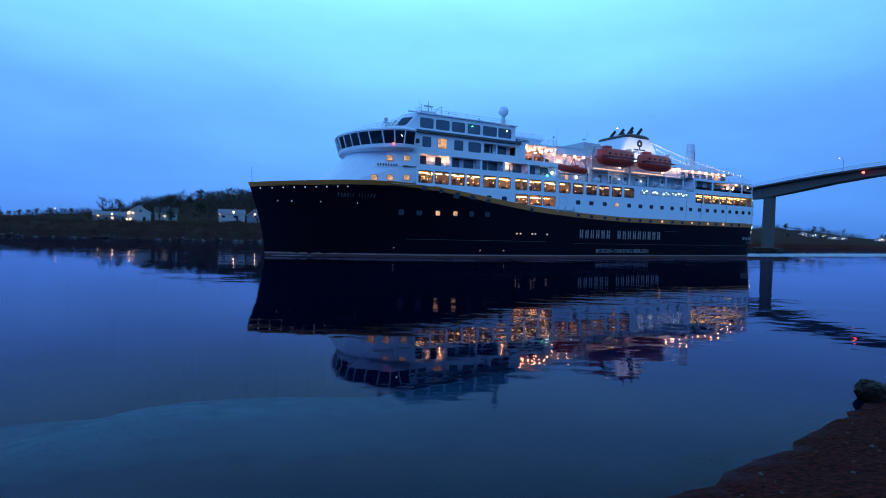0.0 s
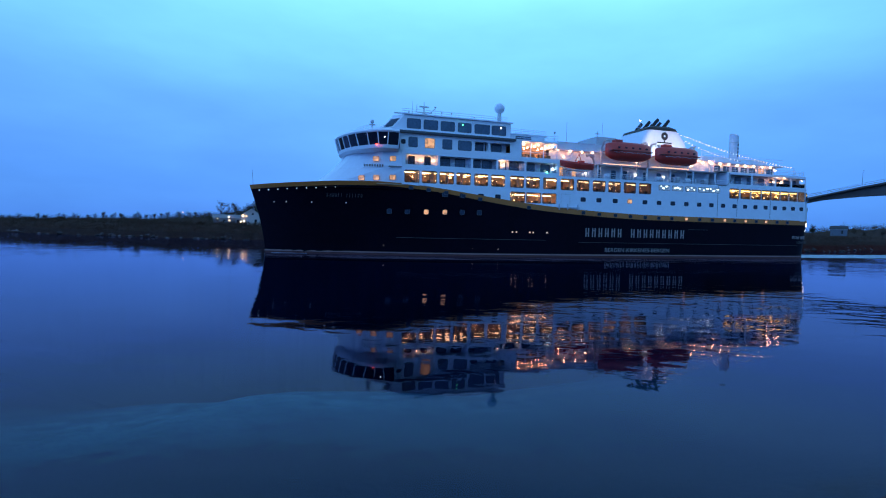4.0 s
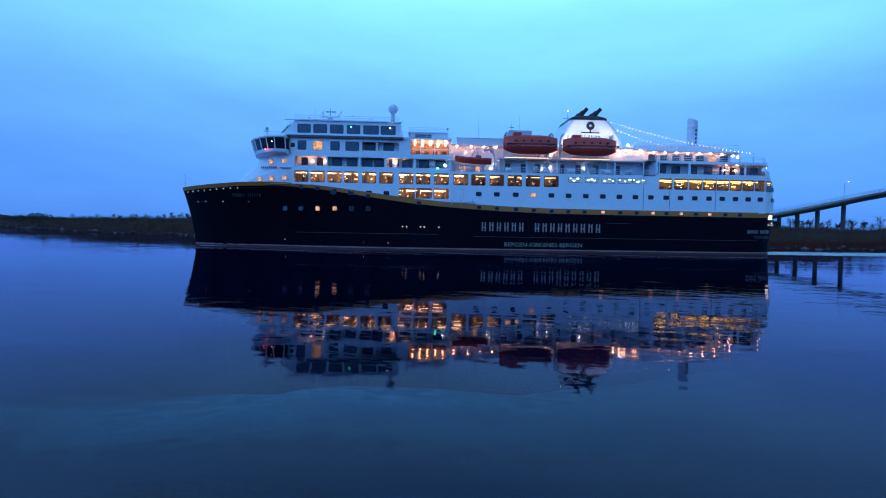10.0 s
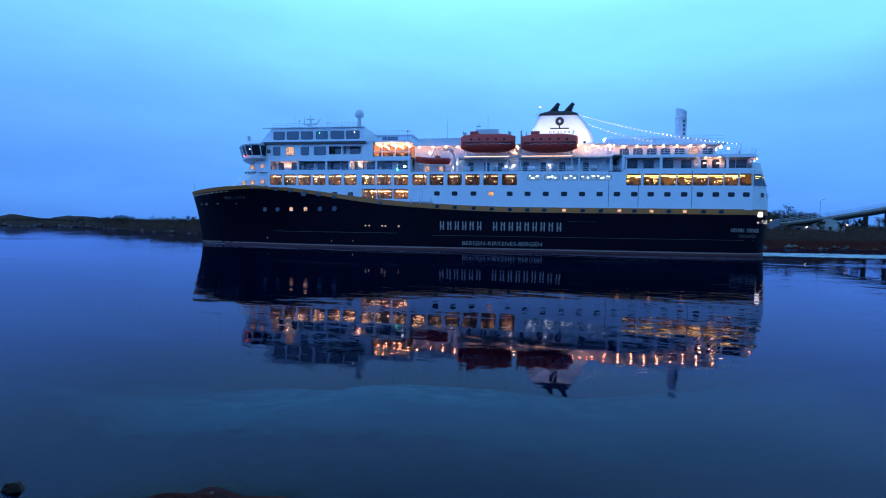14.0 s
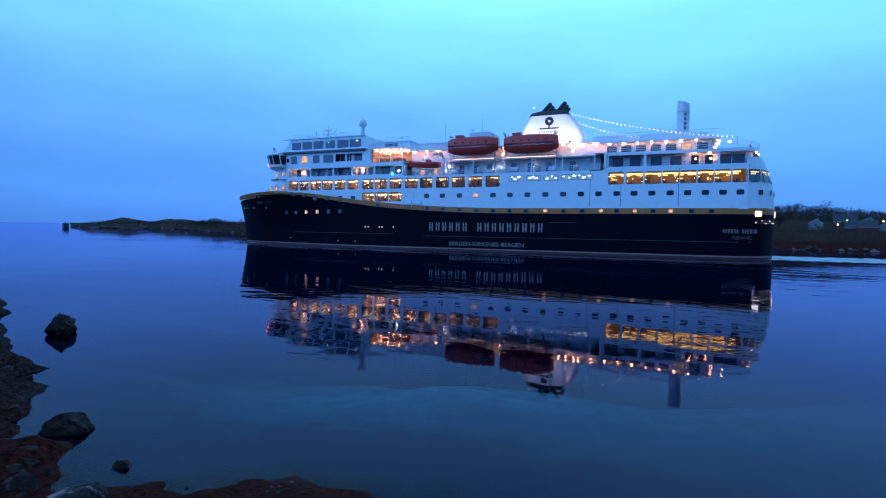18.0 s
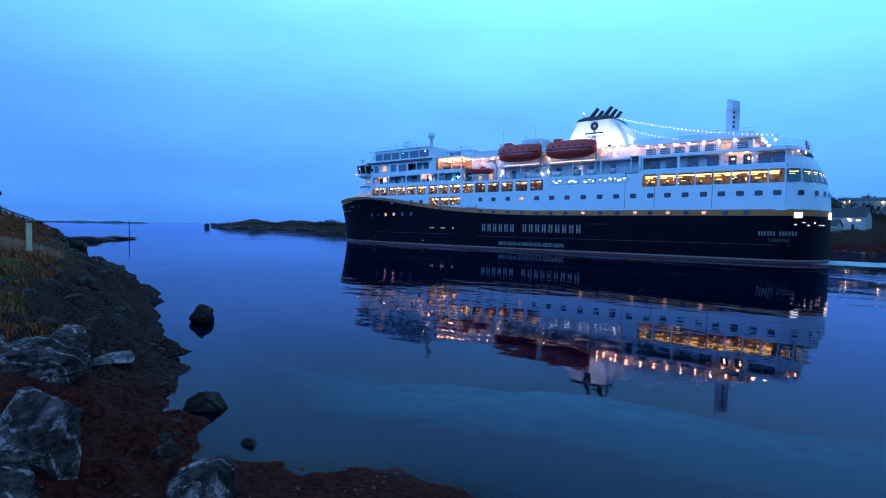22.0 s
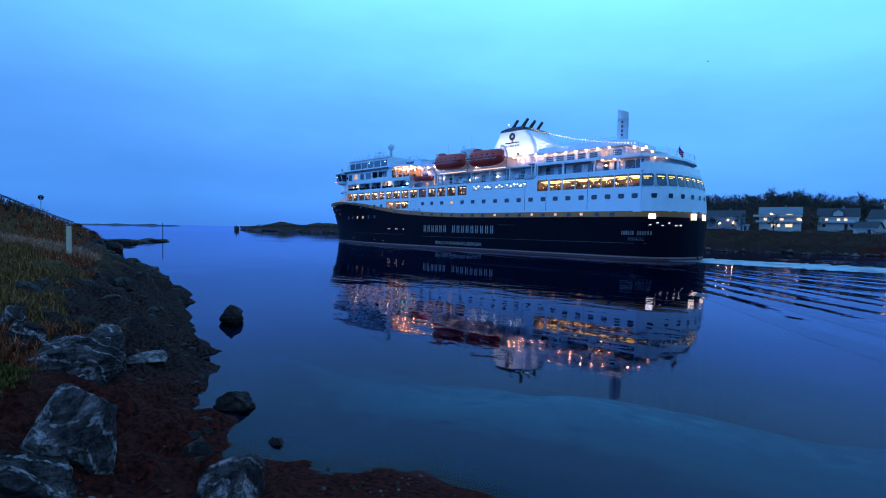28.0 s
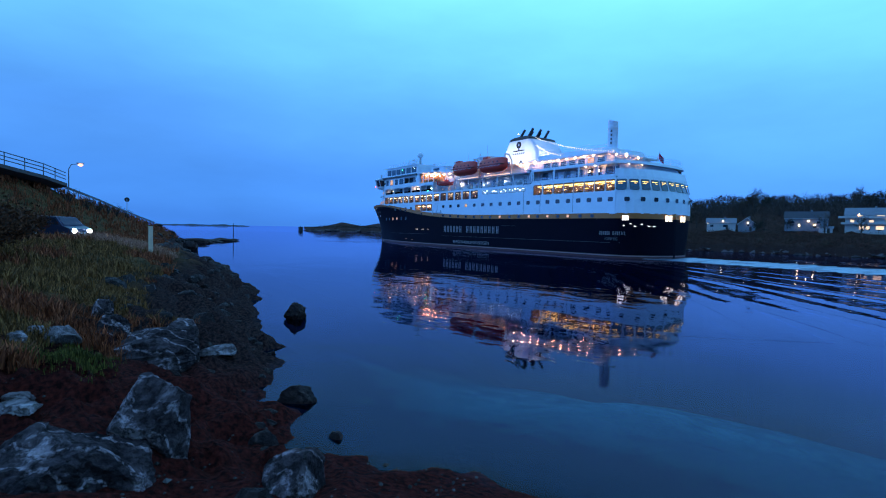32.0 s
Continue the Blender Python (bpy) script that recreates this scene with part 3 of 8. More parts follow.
def wall_mesh(bm, x0, x1, z0, z1, y, holes, thick=0.12, foot=None):
    """A wall along x at y with rectangular holes (x0, x1, z0, z1), its inner face thick metres behind."""
    xs = sorted({x0, x1, *[v for h in holes for v in h[:2] if x0 < v < x1], *[v for v in np.arange(-62, -24, 2.0).tolist() if foot and x0 < v < x1]})
    zs = sorted({z0, z1, *[v for h in holes for v in h[2:] if z0 < v < z1]})
    inn = y - thick if y > 0 else y + thick
    def q(*pts):
        if foot:
            pts = [(p[0], p[1], max(p[2], interp(p[0], foot) - 0.15)) for p in pts]
            if max(p[2] for p in pts) - min(p[2] for p in pts) < 0.01 and abs(pts[0][1] - pts[2][1]) < 0.01:
                return
        bm.faces.new([bm.verts.new(p) for p in pts])
    for a, b in zip(xs, xs[1:]):
        for c, d in zip(zs, zs[1:]):
            mx, mz = (a + b) / 2, (c + d) / 2
            if not any(h[0] < mx < h[1] and h[2] < mz < h[3] for h in holes):
                q((a, y, c), (b, y, c), (b, y, d), (a, y, d))
                q((a, inn, c), (a, inn, d), (b, inn, d), (b, inn, c))
    for h in holes:
        a, b, c, d = h
        q((a, y, c), (b, y, c), (b, inn, c), (a, inn, c))
        q((a, y, d), (a, inn, d), (b, inn, d), (b, y, d))
        q((a, y, c), (a, inn, c), (a, inn, d), (a, y, d))
        q((b, y, c), (b, y, d), (b, inn, d), (b, inn, c))


def solid_pane(name, colour, rough=0.06, glow=None, strength=0.0):
    m = material(name, colour, rough, 0.0, scale=1.2, vary=0.35, bump=0.0)
    if glow:
        b = m.node_tree.nodes["Principled BSDF"]
        n, l = m.node_tree.nodes, m.node_tree.links
        tx = n.new("ShaderNodeTexNoise")
        tx.inputs["Scale"].default_value, tx.inputs["Detail"].default_value = 1.6, 3
        info, off = n.new("ShaderNodeObjectInfo"), n.new("ShaderNodeVectorMath")
        tc = n.new("ShaderNodeTexCoord")
        off.operation = "MULTIPLY_ADD"
        l.new(info.outputs["Random"], off.inputs[0])
        off.inputs[1].default_value = (17, 23, 29)
        l.new(tc.outputs["Object"], off.inputs[2])
        l.new(off.outputs[0], tx.inputs["Vector"])
        r = n.new("ShaderNodeMapRange")
        r.inputs["From Min"].default_value, r.inputs["From Max"].default_value = 0.38, 0.66
        r.inputs["To Min"].default_value, r.inputs["To Max"].default_value = 0.35 * strength, strength
        l.new(tx.outputs["Fac"], r.inputs["Value"])
        l.new(r.outputs[0], b.inputs["Emission Strength"])
        b.inputs["Emission Color"].default_value = (*glow, 1)
    return m


CABINGLASS = solid_pane("dark_cabin_glass", (0.010, 0.016, 0.030))
BLUEGLASS = solid_pane("blue_reflecting_glass", (0.05, 0.10, 0.16))
LITPANE = solid_pane("lit_curtained_glass", (0.2, 0.13, 0.08), 0.1, (1.0, 0.50, 0.22), 1.1)
FRAME = material("dark_window_frame", (0.05, 0.06, 0.075), 0.5, scale=2, vary=0.1, bump=0)
PALEBAY = solid_pane("glowing_bay_glass", (0.30, 0.36, 0.42), 0.12, (0.55, 0.85, 1.0), 0.22)
FLAGRED = material("red_flag_cloth", (0.45, 0.03, 0.05), 0.8, scale=3, vary=0.1, bump=0.05)
FLAGBLUE = material("blue_flag_cloth", (0.02, 0.03, 0.16), 0.8, scale=3, vary=0.1, bump=0.05)
ROPE = material("dark_cable", (0.03, 0.03, 0.035), 0.6, scale=5, vary=0.1, bump=0)

PORT_Y = 10.97
BAYGLINT = lamp_material("pale_bay_glint", (0.8, 1.0, 0.95), 2.6)
HULLLAMP = lamp_material("hull_lamp_glow", (1.0, 0.62, 0.42), 0.8)
TABLELAMP = lamp_material("table_lamp_glow", (1.0, 0.55, 0.25), 9.0)
WINDOW_MESHES = {}
CURTAIN = material("pale_curtain_cloth", (0.55, 0.42, 0.32), 0.9, scale=3, vary=0.15, bump=0.05)
PANEL = material("dark_saloon_panelling", (0.34, 0.20, 0.085), 0.6, scale=1.2, vary=0.25, bump=0.05)
SHADE = lamp_material("glowing_lampshade", (1.0, 0.62, 0.30), 3.2)


def window_mesh(w, h, glass, deep=0.06, bars=0):
    """A pane in a slim frame, with rounded corners, its centre at the origin, facing +y."""
    key = (round(w, 2), round(h, 2), glass.name, bars)
    if key in WINDOW_MESHES:
        return WINDOW_MESHES[key]
    bm = bmesh.new()
    if glass not in (GLASS, DARKGLASS):
        deep = -0.012
    r = min(0.16, 0.2 * min(w, h))
    def outline(grow, y):
        pts = []
        for cx, cz, a0 in ((w / 2 - r, h / 2 - r, 0), (-w / 2 + r, h / 2 - r, 90), (-w / 2 + r, -h / 2 + r, 180), (w / 2 - r, -h / 2 + r, 270)):
            for k in range(3):
                a = radians(a0 + 45 * k)
                pts.append((cx + (r + grow) * math.cos(a), y, cz + (r + grow) * math.sin(a)))
        return pts
    loft(bm, [outline(-0.02, -deep), outline(0.0, 0.025), outline(0.05, 0.025), outline(0.06, -0.02)], caps=False)
    for k in range(bars):
        x = -w / 2 + w * (k + 1) / (bars + 1)
        box(bm, x - 0.03, x + 0.03, -deep, 0.01, -h / 2, h / 2)
    for f in bm.faces:
        f.material_index = 0
    pane = bm.faces.new([bm.verts.new(p) for p in outline(-0.01, -deep + 0.01)])
    pane.material_index = 1
    me = mesh_of("window", bm, FRAME, glass)
    for p in me.polygons:
        if p.material_index == 1 and p.normal.y < 0:
            p.flip()
    WINDOW_MESHES[key] = me
    return WINDOW_MESHES[key]


def port_window(parent, x0, x1, z0, z1, glass, y=PORT_Y, name="window", label="", bars=0):
    return put(name, window_mesh(abs(x1 - x0), z1 - z0, glass, bars=bars), parent, pose((x0 + x1) / 2, y, (z0 + z1) / 2), label)


def bulb(parent, x, y, z, mat=None, r=0.16, name="lamp"):
    key = ("bulb", (mat or WARM).name, r)
    if key not in WINDOW_MESHES:
        bm = bmesh.new()
        ball(bm, (0, 0, 0), r, 7, 4)
        WINDOW_MESHES[key] = mesh_of("lamp", bm, mat or WARM, smooth=True)
    return put(name, WINDOW_MESHES[key], parent, pose(x, y, z))


def railing(parent, path, high=1.05, gap=2.4, rails=3, r=0.034):
    """Stanchions along a path with round rails between them."""
    bm = bmesh.new()
    for k in range(rails):
        tube(bm, [(x, y, z + high * (k + 1) / rails) for x, y, z in path], r, 5)
    rail = part("railing", bm, WHITE, parent)
    key = ("post", high)
    if key not in WINDOW_MESHES:
        b2 = bmesh.new()
        tube(b2, [(0, 0, 0), (0, 0, high)], 0.04, 5)
        WINDOW_MESHES[key] = mesh_of("post", b2, WHITE)
    for a, b in zip(path, path[1:]):
        a, b = Vector(a), Vector(b)
        n = max(1, round((b - a).length / gap))
        for k in range(n):
            put("post", WINDOW_MESHES[key], rail, Matrix.Translation(a.lerp(b, k / n)))
    return rail


SALON = [(-27.25, -24.7), (-30.35, -27.8), (-33.5, -30.95), (-36.65, -34.1), (-40.0, -37.45), (-43.3, -40.75), (-47.1, -44.5), (-50.35, -47.7), (-53.9, -51.2), (-57.65, -54.9)]
DARKROW = [(-61.0, -58.35), (-64.6, -61.9), (-68.1, -65.4), (-71.65, -68.95), (-75.3, -72.5)]
DINING = [(-97.95, -95.45), (-101.1, -98.5), (-104.05, -101.5), (-106.8, -104.35), (-109.5, -107.1), (-112.1, -109.8), (-114.65, -112.4), (-116.95, -114.95)]
THREE = [(-47.4, -44.55), (-50.7, -47.75), (-53.95, -51.1)]
BALCONY_FWD = [(-30.6, -24.8), (-36.7, -30.95), (-41.6, -37.1), (-47.2, -42.0), (-54.0, -47.6)]
BALCONY_AFT = [(-101.2, -95.4), (-108.0, -101.65), (-112.6, -108.3), (-116.9, -113.0)]
WIN_LO, WIN_HI = 12.8, 14.85


def build_side_walls():
    holes = [(a, b, WIN_LO, WIN_HI) for a, b in SALON + DARKROW + DINING] + [(a, b, 10.1, 11.95) for a, b in THREE]
    bm = bmesh.new()
    wall_mesh(bm, -117.2, -24.2, 8.0, 15.4, PORT_Y, holes, foot=SHEER)
    wall = part("side_wall", bm, WHITE, ship, "white painted side plating")
    bm = bmesh.new()
    wall_mesh(bm, -117.2, -24.2, 8.0, 15.4, -PORT_Y, [], foot=SHEER)
    part("side_wall", bm, WHITE, ship)
    for i, (a, b) in enumerate(SALON):
        port_window(wall, a, b, WIN_LO, WIN_HI, GLASS, bars=1 if i % 3 == 1 else 0)
    for a, b in DARKROW:
        port_window(wall, a, b, WIN_LO, WIN_HI, DARKGLASS, bars=1)
    for a, b in DINING:
        port_window(wall, a, b, WIN_LO, WIN_HI, GLASS)
    for a, b in THREE:
        port_window(wall, a, b, 10.1, 11.95, GLASS)
    # wide glazed bays; pale glowing blobs on them stand for reflections
    for k, x in enumerate((-78.6, -81.9, -85.2, -88.5, -91.4)):
        put("bay_window", window_mesh(2.7, 0.95, PALEBAY), wall, pose(x, PORT_Y, 14.22), "pale glazed bay flush with the plating")
        # flat glowing shapes for the reflected light, no lamps behind
        for j in range(3):
            ob = bulb(wall, x + 0.85 - 0.8 * j + 0.25 * math.sin(5 * k + j), PORT_Y + 0.03, 14.3 + 0.22 * math.cos(3.4 * j + 1.7 * k), BAYGLINT, 0.12, "ceiling_lamp")
            ob.matrix_basis = ob.matrix_basis @ pose(0, 0, 0, 0, 14 * math.sin(4 * j + k)) @ Matrix.Diagonal((1.6 + 1.5 * ((j * 7 + k * 3) % 4) / 3, 0.5, 0.8 + 0.7 * ((j + k) % 3) / 2, 1))
    # small cabin windows
    for x in (-32.0, -35.3, -38.75, -42.05):
        port_window(wall, x - 0.5, x + 0.5, 10.55, 11.3, CABINGLASS, name="cabin_window")
    for k, x in enumerate((-59.8, -63.3, -67.0, -70.4, -74.0, -77.4, -80.8, -84.2, -87.5, -90.7, -93.8, -96.9, -99.8, -102.7, -105.6, -108.3, -111.0, -113.6, -116.1)):
        port_window(wall, x - 0.52, x + 0.52, 10.75, 11.5, LITPANE if k == 3 else CABINGLASS, name="cabin_window")
    # seams of the shell doors
    for x in (-92.3, -97.6, -106.9):
        bm = bmesh.new()
        box(bm, x - 0.04, x + 0.04, PORT_Y, PORT_Y + 0.02, 8.8, 15.3)
        part("shell_seam", bm, FRAME, wall)
    # side door and folded gangway amidships
    bm = bmesh.new()
    for x in (-55.0, -56.9):
        box(bm, x - 0.03, x + 0.03, PORT_Y, PORT_Y + 0.02, 9.9, 12.0)
    box(bm, -56.9, -55.0, PORT_Y, PORT_Y + 0.02, 11.95, 12.02)
    part("shell_door", bm, STEEL, wall)
    bm = bmesh.new()
    box(bm, -59.0, -54.2, PORT_Y, PORT_Y + 0.25, 9.35, 9.55)
    for x in (-54.6, -56.4, -58.6):
        box(bm, x - 0.06, x + 0.06, PORT_Y, PORT_Y + 0.22, 9.0, 10.1)
    part("folded_gangway", bm, STEEL, wall)
    # decks
    for name, x0, x1, y, z0, z1 in (("salon_floor", -117, -20, 10.8, 12.25, 12.4), ("boat_deck", -117.4, -22, 10.96, 15.3, 15.42), ("lower_floor", -58, -40, 10.8, 9.4, 9.55)):
        bm = bmesh.new()
        box(bm, x0, x1, -y, y, z0, z1)
        part(name, bm, DECK if name == "boat_deck" else INNER, ship)
    rnd = random.Random(41)
    # inner walls of the lit rooms, lamps along their ceilings, furniture
    for x0, x1, z0, z1, lit in ((-58.0, -24.4, 12.4, 15.3, 1.0), (-76.0, -58.0, 12.4, 15.3, 0.7), (-117.0, -95.2, 12.4, 15.3, 1.25), (-54.2, -44.2, 9.55, 12.25, 1.2)):
        bm = bmesh.new()
        box(bm, x0, x1, 6.3, 6.5, z0, z1)
        for x in (x0, x1 - 0.1):
            box(bm, x, x + 0.1, 6.5, 10.82, z0, z1)
        room = part("inner_wall", bm, INNER if x0 > -90 else PANEL, ship)
        strip = lamp_material("warm_strip", (1.0, 0.60, 0.28) if x0 > -90 else (1.0, 0.62, 0.18), (10.0 if x0 > -90 else 4.4) * lit)
        k = 0
        x = x0 + 0.8
        while x < x1 - 0.6:
            bm = bmesh.new()
            long = min(2.1 if x0 > -90 else 2.75, x1 - 0.4 - x)
            box(bm, x, x + long, 9.6, 9.85, z1 - 0.74, z1 - 0.62)
            part("ceiling_lamp", bm, strip, room)
            if k % 2 == 0:
                bm = bmesh.new()
                box(bm, x + 0.3, x + long - 0.3, 7.4, 7.6, z1 - 0.62, z1 - 0.52)
                part("ceiling_lamp", bm, strip, room)
            if x0 < -90:
                for yy, zz, ww in ((8.6, z0 + 1.95, 1.5), (7.2, z0 + 1.45, 0.8))[:1 + k % 2]:
                    bm = bmesh.new()
                    ox = rnd.uniform(0.0, 0.9)
                    box(bm, x + ox, x + ox + ww, yy, yy + 0.12, zz, zz + 0.09)
                    part("wall_lamp", bm, strip, room)
            for name, dims in ((("table", (0.2, 1.3, 8.2, 9.3, 0.0, 0.78)), ("chair", (0.1, 0.7, 9.6, 10.2, 0.0, 1.0))) if (k * 7) % 3 < 2 else (("cabinet", (0.1, 1.6, 6.5, 7.3, 0.0, 1.9)), ("sofa", (0.1, 0.9, 9.0, 10.0, 0.0, 0.9)))):
                bm = bmesh.new()
                box(bm, x + dims[0], x + dims[1], dims[2], dims[3], z0 + dims[4], z0 + dims[5])
                part(name, bm, FURNISH, room)
            for j in range(3):
                bulb(room, x + rnd.uniform(0.2, 2.2), rnd.uniform(7.6, 10.2), z0 + rnd.uniform(0.9, 1.7), TABLELAMP, 0.06 if j else 0.09, "table_lamp")
            # pale curtains drawn to the sides, hanging shades
            for cx in (x + 0.12, x + 2.5):
                if cx < x1 - 0.3 and x0 > -90:
                    bm = bmesh.new()
                    folds = [(cx + 0.05 * j, 10.62 + (0.05 if j % 2 else -0.05)) for j in range(6)]
                    loft(bm, [[(px_, py_, zz) for px_, py_ in folds] for zz in (z0 + 0.35, z1 - 0.5)], closed=False)
                    part("curtain", bm, CURTAIN, room)
            if rnd.random() < 0.55:
                px_, py_, pz_ = x + rnd.uniform(0.6, 2.0), rnd.uniform(8.4, 9.9), z0 + rnd.uniform(1.55, 1.95)
                bm = bmesh.new()
                loft(bm, [[(px_ + r_ * math.cos(math.pi * j / 5), py_ + r_ * math.sin(math.pi * j / 5), pz_ + h_) for j in range(10)] for r_, h_ in ((0.34, 0.0), (0.2, 0.3), (0.05, 0.36))])
                part("lampshade", bm, SHADE, room)
            x += 2.75
            k += 1


build_side_walls()


def build_forward_house():
    """The white front with its slope, the bridge, the accommodation tiers and the top lounge."""
    def outline(front, side_y, z, back=-24.3):
        pts = [(front, 0.0), (front - 0.25, 2.2), (front - 1.0, 4.4), (front - 2.4, 6.3), (front - 4.4, 8.0 if front > -17 else 8.4), (-21.0, min(side_y, 9.9)), (back, side_y)]
        return [(x, y, z) for x, y in pts] + [(x, -y, z) for x, y in reversed(pts[1:])]
    bm = bmesh.new()
    loft(bm, [outline(-9.0, 9.8, 11.7), outline(-10.6, 10.6, 12.9), outline(-13.2, 10.9, 15.0), outline(-14.9, 10.95, 16.8), outline(-16.0, 10.95, 18.35)])
    front = part("front_house", bm, WHITE, ship, "white sloping front of the deckhouse", smooth=False)
    for x, z, y in ((-19.9, 16.6, 9.62), (-22.7, 16.7, 10.42), (-17.6, 13.3, 8.9), (-20.0, 13.4, 9.75), (-22.7, 13.5, 10.45)):
        turn = 22 if x > -21 else 16
        put("cabin_window", window_mesh(1.0, 0.8, LITPANE), front, pose(x, y + 0.04, z, 0, 0, -turn))
    for k in range(8):
        bm = bmesh.new()
        box(bm, -18.2 - 0.42 * k, -17.95 - 0.42 * k, 0, 0.03, 14.85, 15.25)
        part("letter_bar", bm, DIMGREY, front, at=pose(0, 9.2 + 0.13 * k, 0.4, 0, 0, 0))
    # bridge
    def wing(z, grow):
        pts = [(-14.6 + grow, 0.0), (-14.8 + grow, 2.2), (-15.3 + grow, 4.4), (-16.0 + grow, 6.5), (-17.1 + grow, 8.6), (-18.6 + grow * 0.8, 10.5 + grow * 0.3), (-20.0 + grow * 0.5, 11.7 + grow * 0.7), (-21.4, 12.15 + grow), (-23.3, 12.0 + grow), (-23.6, 10.6)]
        return [(x, y, z) for x, y in pts] + [(x, -y, z) for x, y in reversed(pts[1:])]
    bm = bmesh.new()
    loft(bm, [wing(17.85, -1.7), wing(18.0, -0.5), wing(18.2, -0.12), wing(18.75, 0.0)])
    bridge = part("bridge_base", bm, WHITE, ship, "white bridge front with wings")
    bm = bmesh.new()
    loft(bm, [wing(18.75, -0.05), wing(20.75, 0.52)], caps=False)
    part("bridge_glazing", bm, CABINGLASS, ship, "dark wrap-around bridge windows")
    bm = bmesh.new()
    loft(bm, [wing(20.75, 0.58), wing(20.95, 0.75), wing(21.2, 0.6), wing(21.42, 0.0)])
    part("bridge_roof", bm, WHITE, ship, "white bridge roof")
    base, over = wing(18.75, 0.0), wing(20.75, 0.57)
    n = len(base)
    for k in range(n):
        a, b, c, d = (Vector(p) for p in (base[k], base[(k + 1) % n], over[k], over[(k + 1) % n]))
        m = max(1, round((b - a).length / 2.1))
        for j in range(m):
            bm = bmesh.new()
            tube(bm, [a.lerp(b, j / m), c.lerp(d, j / m)], 0.11, 4)
            part("mullion", bm, WHITE, bridge)
    for x, y, z, mat in ((-19.6, 12.05, 18.6, REDLAMP), (-20.9, 12.2, 20.0, WHITELAMP)):
        bulb(bridge, x, y, z, mat, 0.15)
    # accommodation behind the bridge: balcony deck, cabin deck
    holes = [(a, b, 15.85, 17.6) for a, b in BALCONY_FWD]
    bm = bmesh.new()
    wall_mesh(bm, -54.4, -24.2, 15.4, 18.45, PORT_Y, holes)
    tier = part("balcony_wall", bm, WHITE, ship)
    bm = bmesh.new()
    wall_mesh(bm, -54.4, -24.2, 15.4, 18.45, -PORT_Y, [])
    part("starboard_wall", bm, WHITE, ship)
    bm = bmesh.new()
    wall_mesh(bm, -54.4, -24.2, 15.42, 18.3, 9.2, [])
    recess = part("recessed_wall", bm, WHITE, ship)
    bm = bmesh.new()
    box(bm, -54.6, -22.5, -10.95, 10.95, 18.3, 18.44)
    part("cabin_deck", bm, WHITE, ship)
    for k, (a, b) in enumerate(BALCONY_FWD):
        bm = bmesh.new()
        box(bm, a + 0.05, b - 0.05, 10.86, 10.9, 15.5, 16.45)
        part("balustrade", bm, GLASS, tier, "clear glass balustrade")
        w = (b - a) / 2
        for j in range(2):
            x = a + w * (j + 0.5)
            put("balcony_door", window_mesh(1.1 if k == 0 else 1.9, 1.9, CABINGLASS if k == 0 else BLUEGLASS, bars=1), recess, pose(x, 9.22, 16.6))
        bm = bmesh.new()
        box(bm, a - 0.2, a - 0.1, 9.2, 10.85, 15.42, 18.3)
        part("partition", bm, WHITE, tier)
    for x, y in ((-26.6, 10.3), (-29.4, 10.3), (-43.2, 10.5), (-43.3, 9.5)):
        bulb(tier, x, y, 17.95, WARM, 0.17)
    for x in (-27.8, -30.2, -43.6):
        bulb(recess, x, 9.45, 16.9, WARM, 0.14)
    bm = bmesh.new()
    box(bm, -44.1, -43.0, 9.22, 9.3, 15.5, 17.7)
    part("lit_door", bm, WHITE, recess)
    bulb(tier, -53.2, 10.7, 16.5, lamp_material("pale_screen", (0.75, 1.0, 0.95), 8.0), 0.28, "deck_floodlight")
    bulb(tier, -51.8, 11.05, 15.9, GREENLAMP, 0.16, "sidelight")
    holes = [(-40.0, -37.4, 18.95, 20.6), (-44.3, -40.3, 18.95, 20.6)]
    bm = bmesh.new()
    wall_mesh(bm, -46.6, -23.8, 18.44, 21.3, PORT_Y - 0.1, holes)
    cabins = part("cabin_wall", bm, WHITE, ship)
    bm = bmesh.new()
    wall_mesh(bm, -46.6, -23.8, 18.44, 21.3, -PORT_Y + 0.1, [])
    part("starboard_wall", bm, WHITE, ship)
    for a, b, g in ((-26.85, -25.3, BLUEGLASS), (-29.9, -28.2, LITPANE), (-33.1, -31.4, BLUEGLASS), (-36.75, -34.25, BLUEGLASS)):
        port_window(cabins, a, b, 18.85, 20.5, g, y=PORT_Y - 0.1)
    port_window(cabins, -24.7, -24.0, 19.3, 20.0, CABINGLASS, y=PORT_Y - 0.1, name="cabin_window")
    for a, b in ((-40.0, -37.4), (-44.3, -40.3)):
        bm = bmesh.new()
        box(bm, a, b, 9.0, 9.1, 18.44, 21.2)
        part("recessed_wall", bm, WHITE, cabins)
        put("balcony_door", window_mesh(2.0, 1.9, BLUEGLASS, bars=1), cabins, pose((a + b) / 2, 9.12, 19.7))
    # open lit lounge deck aft of the cabins
    bm = bmesh.new()
    box(bm, -46.7, -46.5, -10.4, 10.4, 18.44, 21.2)
    box(bm, -54.2, -46.5, 5.6, 5.8, 18.44, 21.2)
    lounge = part("lounge_wall", bm, INNER, ship, "warm lit wall of the open lounge deck")
    bm = bmesh.new()
    box(bm, -54.2, -46.7, 10.62, 10.76, 19.4, 19.5)
    part("lounge_rail", bm, WHITE, ship)
    for x in (-48.5, -51.2, -54.0):
        bm = bmesh.new()
        box(bm, x - 0.09, x + 0.09, 10.6, 10.78, 18.44, 21.2)
        part("lounge_post", bm, WHITE, ship)
